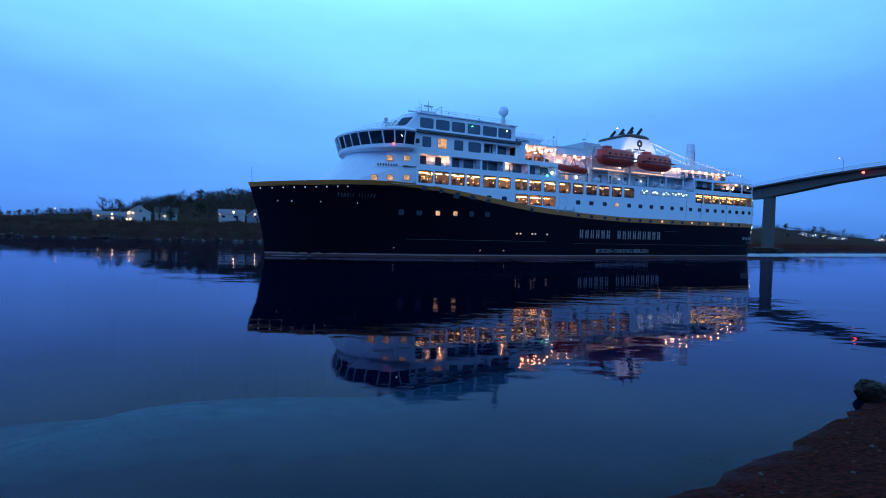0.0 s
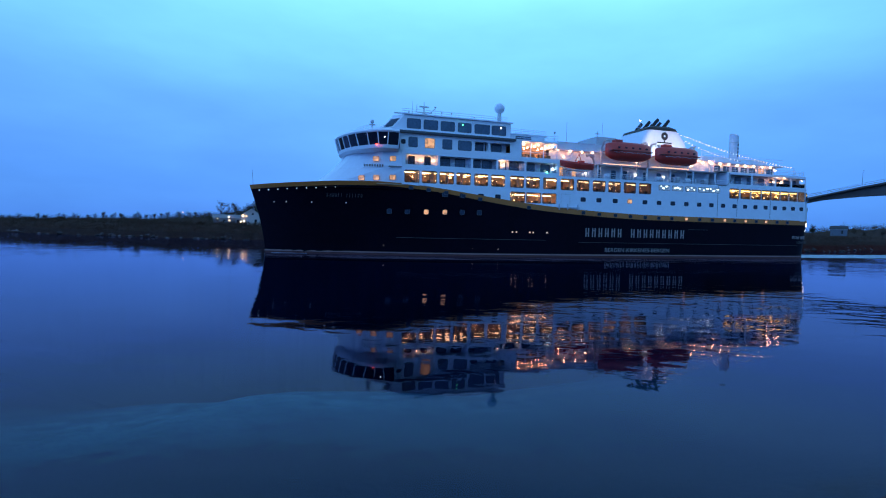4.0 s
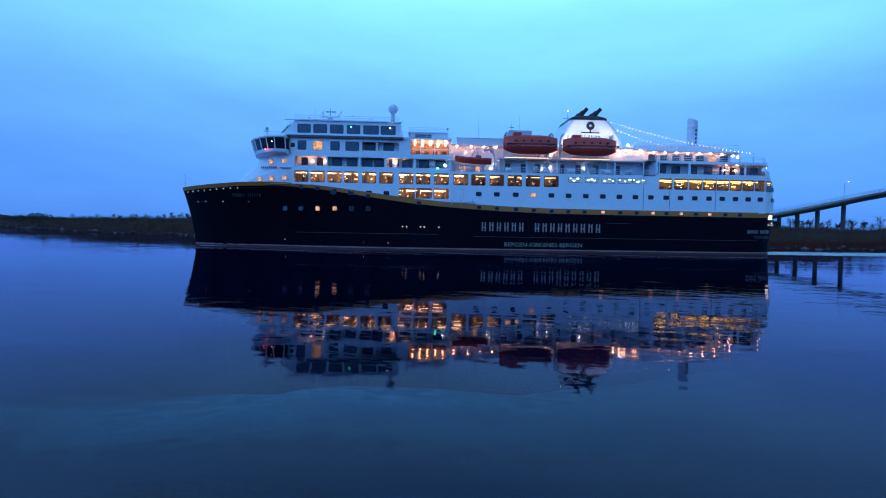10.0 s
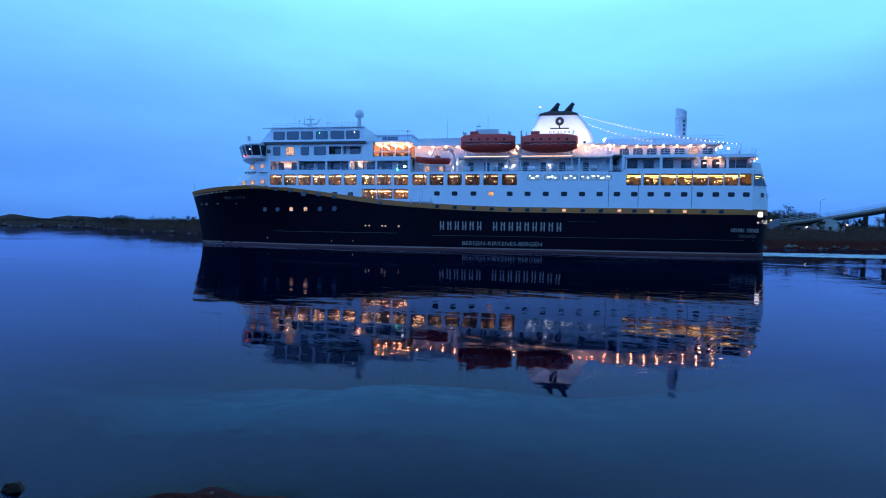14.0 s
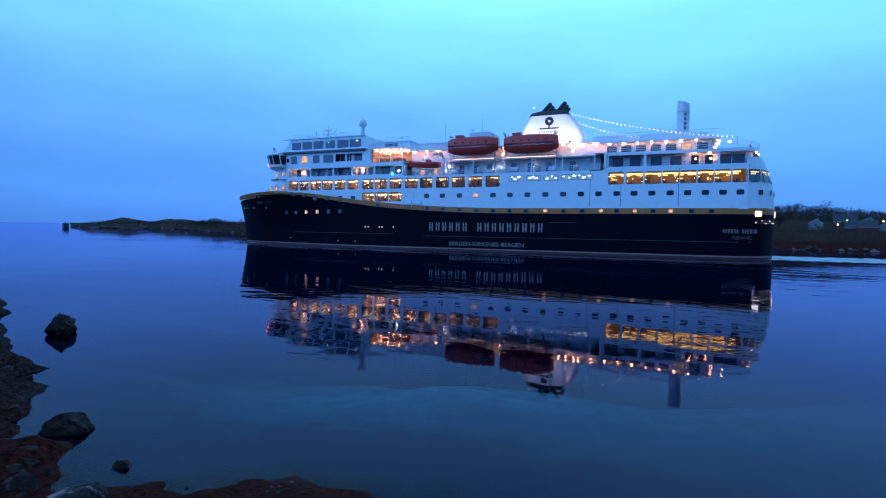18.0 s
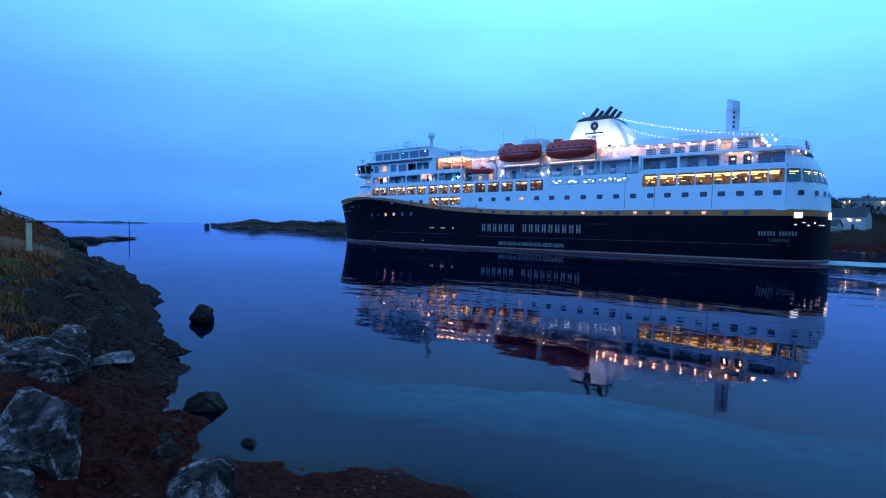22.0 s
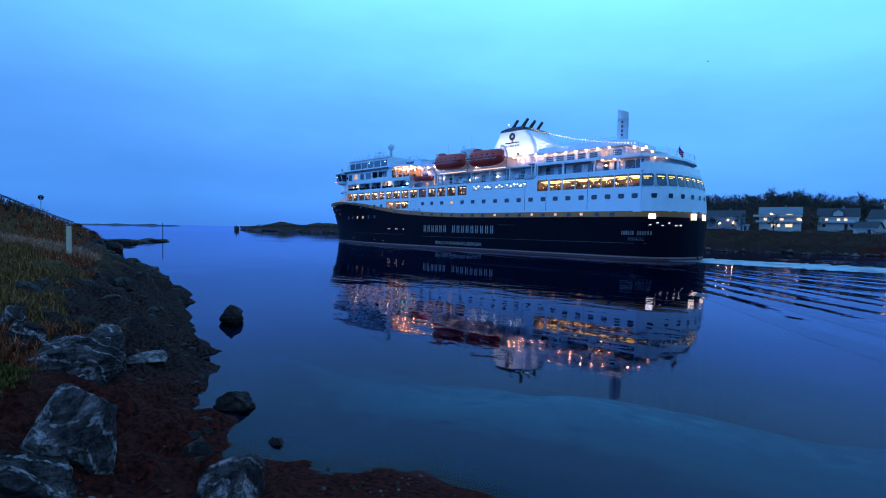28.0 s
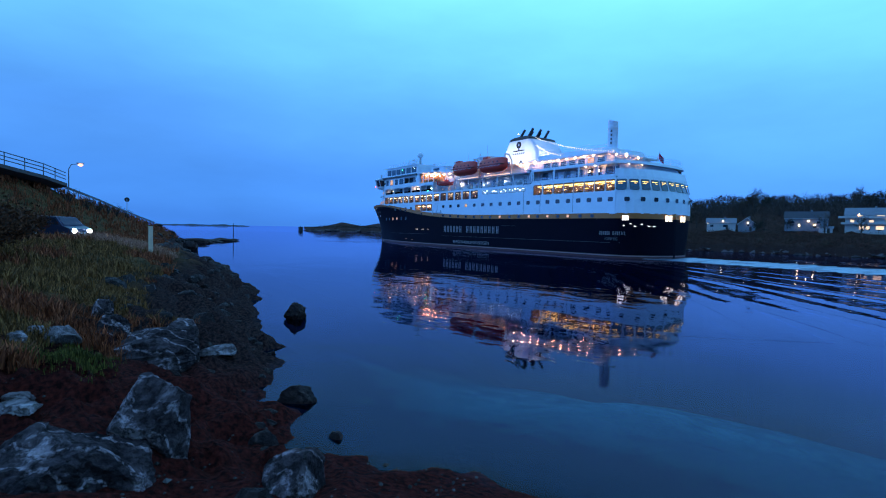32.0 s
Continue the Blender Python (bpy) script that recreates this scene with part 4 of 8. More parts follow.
    for k in range(5):
        for j in range(3):
            bulb(lounge, -47.4 - 1.5 * k, 7.0 + 1.5 * j, 20.95 - 0.3 * (k % 2), WARM, 0.17)
    for k in range(4):
        bm = bmesh.new()
        box(bm, -53.5 + 1.7 * k, -52.6 + 1.7 * k, 8.2, 9.2, 18.44, 19.3)
        part("deck_seat", bm, FURNISH, lounge)
    # deck over it, its edge darkened for the overhang's shadow, and the top lounge
    bm = bmesh.new()
    box(bm, -54.4, -22.6, -10.95, 10.95, 21.3, 21.62)
    deck9 = part("top_deck", bm, WHITE, ship)
    bm = bmesh.new()
    box(bm, -45.2, -22.0, 10.95, 11.45, 21.1, 21.52)
    part("deck_edge", bm, FRAME, deck9)
    bm = bmesh.new()
    loft(bm, [[(x, y, z) for x, y in ((f, -8.0), (f, 8.0), (f - 1.6, 10.25), (-44.6, 10.25), (-44.6, -10.25), (f - 1.6, -10.25))] for f, z in ((-20.6, 21.62), (-22.9, 24.15), (-23.1, 24.5))])
    top = part("top_lounge", bm, WHITE, ship, "white top lounge with large windows")
    for k, (a, b) in enumerate(((-27.5, -25.1), (-30.6, -28.1), (-33.7, -31.2), (-36.85, -34.4), (-40.4, -37.55), (-43.6, -40.85))):
        port_window(top, a, b, 22.15, 23.75, BLUEGLASS, y=10.27, bars=k % 2)
    for (ax, ay), (bx, by) in [((0.0, 8.0), (-1.6, 10.25))] + [((0.0, y_), (0.0, y_ + 3.0)) for y_ in (4.8, 1.6, -1.6, -4.8, -8.0)]:
        low, high_ = (-20.6 - 0.55, 22.2), (-20.6 - 1.95, 23.75)
        bm = bmesh.new()
        quad = []
        for (fx, z_), (u0, u1) in ((low, (0.12, 0.88)), (high_, (0.88, 0.12))):
            for u in (u0, u1):
                quad.append(Vector((fx + ax + (bx - ax) * u + 0.05, ay + (by - ay) * u + (0.03 if bx < 0 else 0), z_)))
        bm.faces.new([bm.verts.new(p) for p in quad])
        bmesh.ops.solidify(bm, geom=bm.faces[:], thickness=0.03)
        part("front_pane", bm, BLUEGLASS, top, "slanted dark front window")
    for x in (-27.8, -30.85, -34.05, -37.2, -40.6):
        bm = bmesh.new()
        box(bm, x - 0.11, x + 0.11, 10.25, 10.36, 21.7, 24.4)
        part("rib", bm, WHITE, top)
    bm = bmesh.new()
    box(bm, -44.9, -22.8, 10.2, 10.55, 24.42, 24.58)
    part("eaves", bm, WHITE, top)
    for x, mat in ((-35.2, GREENLAMP), (-42.6, WHITELAMP)):
        bulb(top, x, 10.4, 23.4, mat, 0.11)
    bm = bmesh.new()
    box(bm, -53.6, -46.4, -6.0, 6.5, 21.62, 23.3)
    box(bm, -54.0, -46.0, -6.4, 6.9, 23.3, 23.45)
    store = part("deck_store", bm, WHITE, ship)
    put("deck_window", window_mesh(3.2, 0.6, BLUEGLASS), store, pose(-49.0, 6.52, 22.7))
    railing(ship, [(-46.2, 6.6, 23.45), (-53.8, 6.6, 23.45)], 0.9, 2.4)
    railing(ship, [(-24.5, 9.6, 24.5), (-44.2, 9.6, 24.5)])
    railing(ship, [(-21.5, 9.0, 21.42), (-19.0, 8.6, 21.42), (-17.6, 5.0, 21.42), (-17.2, 0.0, 21.42)])
    railing(ship, [(-45.0, 10.6, 21.62), (-54.2, 10.6, 21.62)])
    # mast group, aerials, searchlights, dome
    bm = bmesh.new()
    box(bm, -30.5, -29.5, 2.5, 3.5, 24.5, 26.4)
    tube(bm, [(-30, 3, 26.0), (-30, 3, 28.6)], [0.12, 0.05], 6)
    box(bm, -31.6, -28.4, 2.9, 3.1, 26.6, 26.75)
    tube(bm, [(-31.3, 3, 26.7), (-32.4, 3, 27.9)], 0.07, 5)
    tube(bm, [(-28.6, 3, 26.7), (-28.6, 3, 28.0)], 0.06, 5)
    box(bm, -33.2, -30.6, 2.4, 3.4, 25.3, 25.7)
    for x_, y_, z_, w_ in ((-28.2, 5.2, 25.5, 1.4), (-33.6, 4.6, 25.3, 1.1), (-30.0, 3.0, 27.6, 0.9)):
        box(bm, x_ - w_, x_ + w_, y_ - 0.12, y_ + 0.12, z_, z_ + 0.24)
        tube(bm, [(x_, y_, 24.5), (x_, y_, z_)], 0.12, 6)
    for x_, y_, h_ in ((-26.4, 6.0, 1.3), (-29.0, 6.4, 2.2), (-31.4, 5.6, 2.7), (-32.4, 6.6, 1.6), (-34.8, 5.0, 2.0), (-38.6, 7.0, 1.2)):
        tube(bm, [(x_, y_, 24.5), (x_, y_, 24.5 + h_)], 0.045, 5)
        ball(bm, (x_, y_, 24.5 + h_), 0.16, 6, 4)
    part("radar_mast", bm, STEEL, ship)
    bm = bmesh.new()
    tube(bm, [(0.2, 0, 11.6), (0.35, 0, 14.6)], [0.06, 0.03], 5)
    part("jackstaff", bm, STEEL, ship)
    for x, y, z, h in ((-27.3, 5.0, 24.5, 3.6), (-60.5, 3.0, 21.5, 6.0), (-69.0, 3.0, 21.5, 6.4), (-53.6, 10.3, 21.6, 1.9)):
        bm = bmesh.new()
        tube(bm, [(x, y, z), (x, y, z + h)], [0.06, 0.025], 5)
        if x == -53.6:
            ball(bm, (x, y, z + h), 0.22, 6, 4)
        part("aerial", bm, STEEL, ship)
    bm = bmesh.new()
    ball(bm, (-43.0, 8.5, 27.4), 0.95, 16, 10)
    part("radar_dome", bm, WHITE, ship, "white satellite dome", smooth=True)
    bm = bmesh.new()
    tube(bm, [(-43.0, 8.5, 24.5), (-43.0, 8.5, 26.6)], [0.45, 0.35], 10)
    part("dome_pedestal", bm, STEEL, ship)
    bm = bmesh.new()
    tube(bm, [(-19.2, 9.6, 21.4), (-19.2, 9.6, 22.5)], 0.09, 6)
    ball(bm, (-19.2, 9.6, 22.8), 0.35, 8, 5)
    box(bm, -19.7, -18.7, 9.45, 9.75, 22.2, 22.4)
    part("searchlight", bm, STEEL, ship)


build_forward_house()


def build_midships():
    """The inboard deckhouse behind the boats, the funnel, the boats and their davits."""
    bm = bmesh.new()
    wall_mesh(bm, -93.5, -54.4, 15.42, 20.8, 7.0, [])
    wall_mesh(bm, -93.5, -54.4, 15.42, 20.8, -7.0, [])
    box(bm, -93.6, -93.5, -7.0, 7.0, 15.42, 20.8)
    house = part("boat_deckhouse", bm, WHITE, ship, "white deckhouse behind the lifeboats")
    bm = bmesh.new()
    box(bm, -93.8, -54.4, -8.3, 8.3, 20.8, 21.05)
    roof = part("sun_deck", bm, WHITE, ship)
    bm = bmesh.new()
    box(bm, -93.5, -63.6, 7.0, 9.7, 18.1, 18.28)
    part("promenade_deck", bm, STEEL, ship)
    railing(ship, [(-63.8, 9.6, 18.28), (-93.4, 9.6, 18.28)], 1.0, 2.4)
    for x in (-63.8, -69.3, -75.4, -81.2, -87.0, -92.8):
        bm = bmesh.new()
        box(bm, x - 0.12, x + 0.12, 9.35, 9.6, 15.42, 18.1)
        part("deck_pillar", bm, WHITE, ship)
    # lockers, rafts and vents along the promenade
    for x, w, h, mat in ((-65.6, 1.1, 1.0, WHITE), (-70.9, 0.8, 1.5, STEEL), (-73.0, 1.3, 0.9, WHITE), (-78.0, 1.5, 1.1, WHITE), (-82.4, 0.9, 1.4, STEEL), (-85.2, 1.4, 1.0, WHITE), (-89.6, 1.0, 1.2, STEEL)):
        bm = bmesh.new()
        tube(bm, [(x - w / 2, 9.9, 15.42 + h * 0.5), (x - w / 2 + 0.06, 9.9, 15.42 + h * 0.5), (x + w / 2 - 0.06, 9.9, 15.42 + h * 0.5), (x + w / 2, 9.9, 15.42 + h * 0.5)], [h * 0.42, h * 0.5, h * 0.5, h * 0.42], 10)
        part("raft_canister", bm, mat, ship)
    for k, x in enumerate((-55.6, -58.4, -61.0, -63.4, -75.2, -86.8, -89.6, -92.6)):
        bulb(roof, x, 8.1, 20.62, WARM, 0.19)
    for x in (-57.0, -60.0, -66.0, -69.2, -72.0, -77.0, -80.4, -84.0, -88.5):
        put("deck_door", window_mesh(1.0, 1.9, BLUEGLASS if x < -62 else LITPANE), house, pose(x, 7.02, 16.6))
    for x, z in ((-62.5, 16.6), (-73.0, 16.6), (-74.6, 16.9), (-81.5, 16.9), (-63.2, 17.4)):
        bulb(house, x, 7.3, z, WHITELAMP, 0.17)
    for x in (-57.5, -74.8, -88.6):
        bulb(house, x, 7.25, 19.6, WARM, 0.14)
    # warm upper wall and stairs by the rescue boat
    for k in range(2):
        bm = bmesh.new()
        x0 = (-56.0, -90.5)[k]
        for j in range(9):
            box(bm, x0 - 0.3 * j - 0.3, x0 - 0.3 * j, 8.0, 9.0, 15.5 + 0.55 * j, 15.56 + 0.55 * j)
        tube(bm, [(x0, 9.02, 15.6), (x0 - 2.7, 9.02, 20.5)], 0.05, 5)
        tube(bm, [(x0, 9.02, 16.6), (x0 - 2.7, 9.02, 21.4)], 0.04, 5)
        part("stair", bm, WHITE, ship)
    railing(ship, [(-54.6, 10.7, 15.42), (-94.6, 10.7, 15.42)], 1.0, 2.6)
    railing(ship, [(-54.5, 8.2, 21.05), (-74.0, 8.2, 21.05)], 1.0, 2.6)
    bm = bmesh.new()
    box(bm, -67.2, -55.6, 8.1, 8.22, 21.05, 22.25)
    box(bm, -67.4, -55.4, 8.0, 8.3, 22.25, 22.33)
    part("bulwark", bm, WHITE, ship)
    bm = bmesh.new()
    tube(bm, [(-79.6, 1.5, 27.0), (-79.6, 1.5, 29.6)], [0.09, 0.04], 5)
    box(bm, -80.6, -78.7, 1.42, 1.58, 28.0, 28.12)
    mast = part("signal_mast", bm, STEEL, ship)
    bulb(mast, -79.6, 1.5, 29.65, BULB, 0.16)
    # small house ahead of the funnel
    bm = bmesh.new()
    box(bm, -72.5, -67.0, -3.5, 5.5, 21.05, 22.5)
    box(bm, -71.3, -66.6, -2.5, 4.6, 22.5, 24.7)
    part("deck_store", bm, STEEL, ship)
    bm = bmesh.new()
    tube(bm, [(-67.2, 4.0, 24.1), (-67.2, 4.0, 26.0)], 0.05, 5)
    box(bm, -67.7, -66.7, 3.9, 4.1, 25.3, 25.45)
    part("aerial", bm, STEEL, ship)


def build_funnel():
    def ring(x0, x1, half, z, r):
        pts = []
        for cx, cy, a0 in ((x1 - r, half - r, 0), (x0 + r, half - r, 90), (x0 + r, -half + r, 180), (x1 - r, -half + r, 270)):
            for k in range(4):
                a = radians(a0 + 30 * k)
                pts.append((cx + r * math.cos(a), cy + r * math.sin(a), z))
        return pts
    bm = bmesh.new()
    loft(bm, [ring(x0, x1, h, z, 0.9) for x0, x1, h, z in ((-90.6, -76.2, 4.9, 20.9), (-90.4, -77.0, 4.85, 22.2), (-89.9, -77.6, 4.8, 23.8), (-89.1, -78.3, 4.7, 25.2), (-88.3, -78.8, 4.65, 26.3), (-87.3, -79.3, 4.6, 27.2))])
    funnel = part("funnel", bm, WHITE, ship, "floodlit white funnel with a dark emblem", smooth=False)
    bm = bmesh.new()
    loft(bm, [ring(x0, x1, h, z, 0.9) for x0, x1, h, z in ((-87.4, -79.2, 4.65, 27.2), (-87.0, -79.5, 4.6, 27.75), (-86.0, -80.6, 4.2, 28.15))])
    part("funnel_cap", bm, BLACK, funnel, "black funnel cap")
    for k in range(3):
        y = 2.7 - 2.7 * k
        for x in (-81.6, -84.5):
            bm = bmesh.new()
            loft(bm, [[(x + dx + 0.34 * g * math.cos(math.pi * k2 / 5), y + 0.22 * g * math.sin(math.pi * k2 / 5), z + 0.25 * g * math.cos(math.pi * k2 / 5)) for k2 in range(10)] for dx, z, g in ((0.1, 27.9, 1), (-0.6, 28.7, 1), (-1.3, 29.5, 0.95), (-1.75, 30.0, 0.9))])
            part("exhaust_pipe", bm, BLACK, funnel)
    # emblem: a ring on a short stem over a bar
    bm = bmesh.new()
    c, y = (-83.45, 26.0), 4.72
    loft(bm, [[(c[0] + r * math.cos(2 * math.pi * k / 20), y + dy, c[1] + r * math.sin(2 * math.pi * k / 20)) for k in range(20)] for r, dy in ((0.27, 0.0), (0.27, 0.06), (0.86, 0.06), (0.86, 0.0))], caps=False)
    box(bm, c[0] - 0.14, c[0] + 0.14, y, y + 0.06, 24.65, 25.3)
    box(bm, c[0] - 1.9, c[0] + 1.9, y + 0.0, y + 0.08, 24.45, 24.7)
    part("emblem", bm, BLACK, funnel, "dark ring and bar emblem", at=pose(0, 0.02, 0))
    for k in range(6):
        bm = bmesh.new()
        x = -81.7 - 0.72 * k
        box(bm, x - 0.2, x - 0.08, 4.74, 4.86, 23.65, 24.05)
        box(bm, x + 0.08, x + 0.2, 4.74, 4.86, 23.65, 24.05)
        part("letter_bar", bm, FRAME, funnel)
    # floodlights that wash the funnel
    for x, y, z, tx in ((-76.5, 8.1, 21.3, -80), (-80.0, 8.2, 21.3, -82), (-84.0, 8.2, 21.3, -84), (-88.0, 8.1, 21.3, -86.5), (-92.6, 2.0, 22.7, -89)):
        bm = bmesh.new()
        box(bm, -0.22, 0.22, -0.16, 0.16, -0.02, 0.14)
        m = look((x, y, z), (tx, 4.0, 24.6))
        lamp = part("floodlight", bm, BLACK, ship, at=m)
        bm = bmesh.new()
        v = [bm.verts.new(p) for p in ((-0.2, -0.14, -0.03), (0.2, -0.14, -0.03), (0.2, 0.14, -0.03), (-0.2, 0.14, -0.03))]
        bm.faces.new(v)
        part("lens", bm, FLOOD, lamp)


FENDER = material("dark_red_fender", (0.20, 0.018, 0.016), 0.6, scale=2, vary=0.1, bump=0)


def build_boats():
    def boat(x0, x1, z0, z1, y, name, label):
        length, mid = x1 - x0, (z0 + z1) / 2
        bm = bmesh.new()
        rings = []
        for k in range(25):
            u = k / 24
            full = (1 - abs(2 * u - 1) ** 4.0) * 0.93 + 0.07
            rise = 0.35 * abs(2 * u - 1) ** 3
            x = x0 + u * length
            hw, low, high = 1.55 * full, z0 + rise + (1 - full) * 0.6, z1 - (1 - full) * 0.55
            rings.append([(x, y + hw * a, low + (high - low) * b) for a, b in ((0, 0), (0.6, 0.08), (0.92, 0.3), (1.0, 0.5), (0.95, 0.56), (0.82, 0.82), (0.5, 0.97), (0, 1.0), (-0.5, 0.97), (-0.82, 0.82), (-0.95, 0.56), (-1.0, 0.5), (-0.92, 0.3), (-0.6, 0.08))])
        loft(bm, rings)
        body = part(name, bm, RED, ship, label, smooth=True)
        bm = bmesh.new()
        box(bm, x0 + 0.5, x1 - 0.5, y - 1.58, y + 1.58, mid - 0.06, mid + 0.07)
        part("fender_strip", bm, FENDER, body)
        bm = bmesh.new()
        box(bm, x1 - 3.4, x1 - 1.8, y - 0.6, y + 0.6, z1 - 0.1, z1 + 0.4)
        part("steering_hood", bm, RED, body)
        for j in range(5):
            bm = bmesh.new()
            hx = x0 + length * (0.2 + 0.15 * j)
            box(bm, hx - 0.22, hx + 0.22, y + 1.3, y + 1.46, mid + 0.42, mid + 0.72)
            part("boat_port", bm, CABINGLASS, body)
        for hx in (x0 + 0.95, x1 - 0.95):
            bm = bmesh.new()
            box(bm, hx - 0.12, hx + 0.12, y - 0.12, y + 0.12, z1 - 0.3, z1 + 0.32)
            part("lifting_hook", bm, STEEL, body)
        bm = bmesh.new()
        tube(bm, [(x0 + 0.9 + (length - 1.8) * j / 10, y + 1.5, mid - 0.28 - 0.14 * (j % 2)) for j in range(11)], 0.035, 4)
        part("grab_line", bm, STEEL, body)
        return body
    boat(-74.9, -64.4, 18.95, 22.6, 11.0, "lifeboat", "red enclosed lifeboat hanging in davits")
    boat(-86.5, -76.0, 18.85, 22.45, 11.0, "lifeboat", "red enclosed lifeboat hanging in davits")
    for x in (-64.9, -73.6, -76.0, -85.7):
        bm = bmesh.new()
        tube(bm, [(x, 9.0, 15.42), (x, 9.0, 21.6), (x, 9.9, 22.9), (x, 11.2, 22.9)], 0.2, 5)
        tube(bm, [(x, 11.0, 22.9), (x, 11.0, 22.2)], 0.06, 5)
        part("davit", bm, STEEL, ship, "grey painted davit arm")
    for x0, x1 in ((-73.9, -64.6), (-86.0, -75.8)):
        bm = bmesh.new()
        box(bm, x0, x1, 9.9, 10.1, 18.55, 18.75)
        part("cradle_beam", bm, WHITE, ship)
        bm = bmesh.new()
        box(bm, x0 + 0.3, x1 - 0.3, 9.55, 9.7, 18.42, 18.5)
        part("deck_light_strip", bm, WARMSTRIP, ship)
    # open rescue boat on its cradle
    bm = bmesh.new()
    rings = []
    for k in range(9):
        u = k / 8
        full = (1 - abs(2 * u - 0.8) ** 3.0 * 0.7)
        x = -62.2 + 7.0 * u
        rings.append([(x, 10.0 + 1.1 * full * a, 16.9 + 0.5 * u ** 3 + 1.15 * b) for a, b in ((0, 0), (0.7, 0.12), (1.0, 0.7), (1.0, 1.0), (0.8, 1.02), (0.7, 0.55), (0, 0.45), (-0.7, 0.55), (-0.8, 1.02), (-1.0, 1.0), (-1.0, 0.7), (-0.7, 0.12))])
    loft(bm, rings)
    rescue = part("rescue_boat", bm, RED, ship, "red open rescue boat on deck")
    bm = bmesh.new()
    box(bm, -60.2, -59.2, 9.6, 10.4, 17.5, 18.6)
    tube(bm, [(-59.8, 10.0, 18.4), (-59.2, 10.0, 19.9), (-58.4, 10.0, 18.4)], 0.07, 5)
    part("console", bm, RED, rescue)
    bm = bmesh.new()
    tube(bm, [(-63.0, 9.4, 15.42), (-63.0, 9.4, 18.6), (-62.2, 9.8, 19.9), (-60.8, 10.2, 19.6)], 0.22, 6)
    ball(bm, (-62.4, 9.6, 19.7), 0.45, 8, 5)
    box(bm, -61.2, -56.2, 9.2, 10.8, 16.6, 16.8)
    for x in (-60.8, -56.8):
        tube(bm, [(x, 9.6, 15.42), (x, 9.6, 16.65)], 0.1, 5)
    part("rescue_crane", bm, STEEL, ship)


build_midships()
build_funnel()
build_boats()


STERNSTRIP = lamp_material("stern_saloon_strip", (1.0, 0.60, 0.12), 3.0)


def build_stern():
    def plan(z, back, half, start=-116.9):
        """Rounded stern outline at a height; back: its aft end."""
        k = (start - back) / 5.8
        pts = [(start, half)] + [(start + (x + 116.9) * k, y / 11.0 * half) for x, y in reversed(BEAM_TOP[:8])]
        return [(x, y, z) for x, y in pts] + [(x, -y, z) for x, y in reversed(pts)]
    bm = bmesh.new()
    loft(bm, [plan(8.4, -122.7, 10.97), plan(11.0, -122.5, 10.97), plan(13.0, -122.0, 10.97), plan(15.4, -121.2, 10.97)])
    stern = part("stern_house", bm, WHITE, ship, "white rounded stern")
    # terrace: a bulwark, an open slot with lamps, and the roof edge over it
    bm = bmesh.new()
    loft(bm, [plan(15.4, -121.2, 10.96), plan(16.85, -120.5, 10.92), plan(16.85, -120.3, 10.7), plan(15.4, -121.0, 10.7)])
    part("stern_bulwark", bm, WHITE, ship)
    bm = bmesh.new()
    loft(bm, [plan(15.4, -119.0, 9.6), plan(18.0, -118.8, 9.6)], caps=False)
    part("terrace_wall", bm, WHITE, ship)
    bm = bmesh.new()
    loft(bm, [plan(17.85, -119.9, 10.9), plan(18.1, -119.8, 10.88), plan(18.45, -119.6, 10.8)])
    roof = part("terrace_roof", bm, WHITE, ship)
    edge = plan(17.7, -119.7, 10.5)
    for k in (3, 5):
        bulb(roof, edge[k][0], edge[k][1], edge[k][2], WARM, 0.1)
    # windows at even steps round the stern
    for z, wide, tall, gap, start, back, kinds in ((13.85, 1.75, 1.95, 2.3, 1.3, -121.72, (BLUEGLASS,)), (11.1, 0.85, 0.7, 2.9, 2.4, -122.5, (CABINGLASS,))):
        ring = [Vector(p) for p in plan(z, back, 11.0)]
        run, left, count = 0.0, start, 0
        for a, b in zip(ring, ring[1:]):
            d = (b - a).length
            while left <= run + d:
                c = a.lerp(b, (left - run) / d)
                turn = math.degrees(math.atan2((b - a).y, (b - a).x)) + 180
                put("stern_window" if tall > 1 else "cabin_window", window_mesh(wide, tall, kinds[count % len(kinds)]), stern, pose(c.x, c.y, c.z, 0, 0, turn) @ pose(0, 0.06, 0, 17 * max(0.0, math.sin(radians(turn))) if tall > 1 else 0))
                if tall > 1 and count < 9:
                    bm = bmesh.new()
                    box(bm, -wide * 0.4, wide * 0.4, 0.012, 0.03, 0.5, 0.6)
                    box(bm, -wide * (0.3 if count % 2 else 0.1), wide * (0.05 if count % 2 else 0.36), 0.012, 0.03, 0.18, 0.25)
                    part("saloon_lamp", bm, STERNSTRIP, stern, at=pose(c.x, c.y, c.z, 0, 0, turn) @ pose(0, 0.06, 0, 17 * max(0.0, math.sin(radians(turn)))))
                left += gap
                count += 1
            run += d
    # balcony deck at the stern
    holes = [(a, b, 15.85, 17.85) for a, b in BALCONY_AFT]
    bm = bmesh.new()
    wall_mesh(bm, -117.0, -94.6, 15.4, 18.4, PORT_Y + 0.01, holes)
    tier = part("balcony_wall", bm, WHITE, ship)
    bm = bmesh.new()
    wall_mesh(bm, -117.0, -94.6, 15.4, 18.4, -PORT_Y, [])
    part("starboard_wall", bm, WHITE, ship)
    bm = bmesh.new()
    wall_mesh(bm, -117.0, -94.8, 15.42, 18.3, 8.8, [])
    box(bm, -94.8, -94.6, -10.9, 10.9, 15.42, 18.3)
    recess = part("recessed_wall", bm, WHITE, ship)
    bm = bmesh.new()
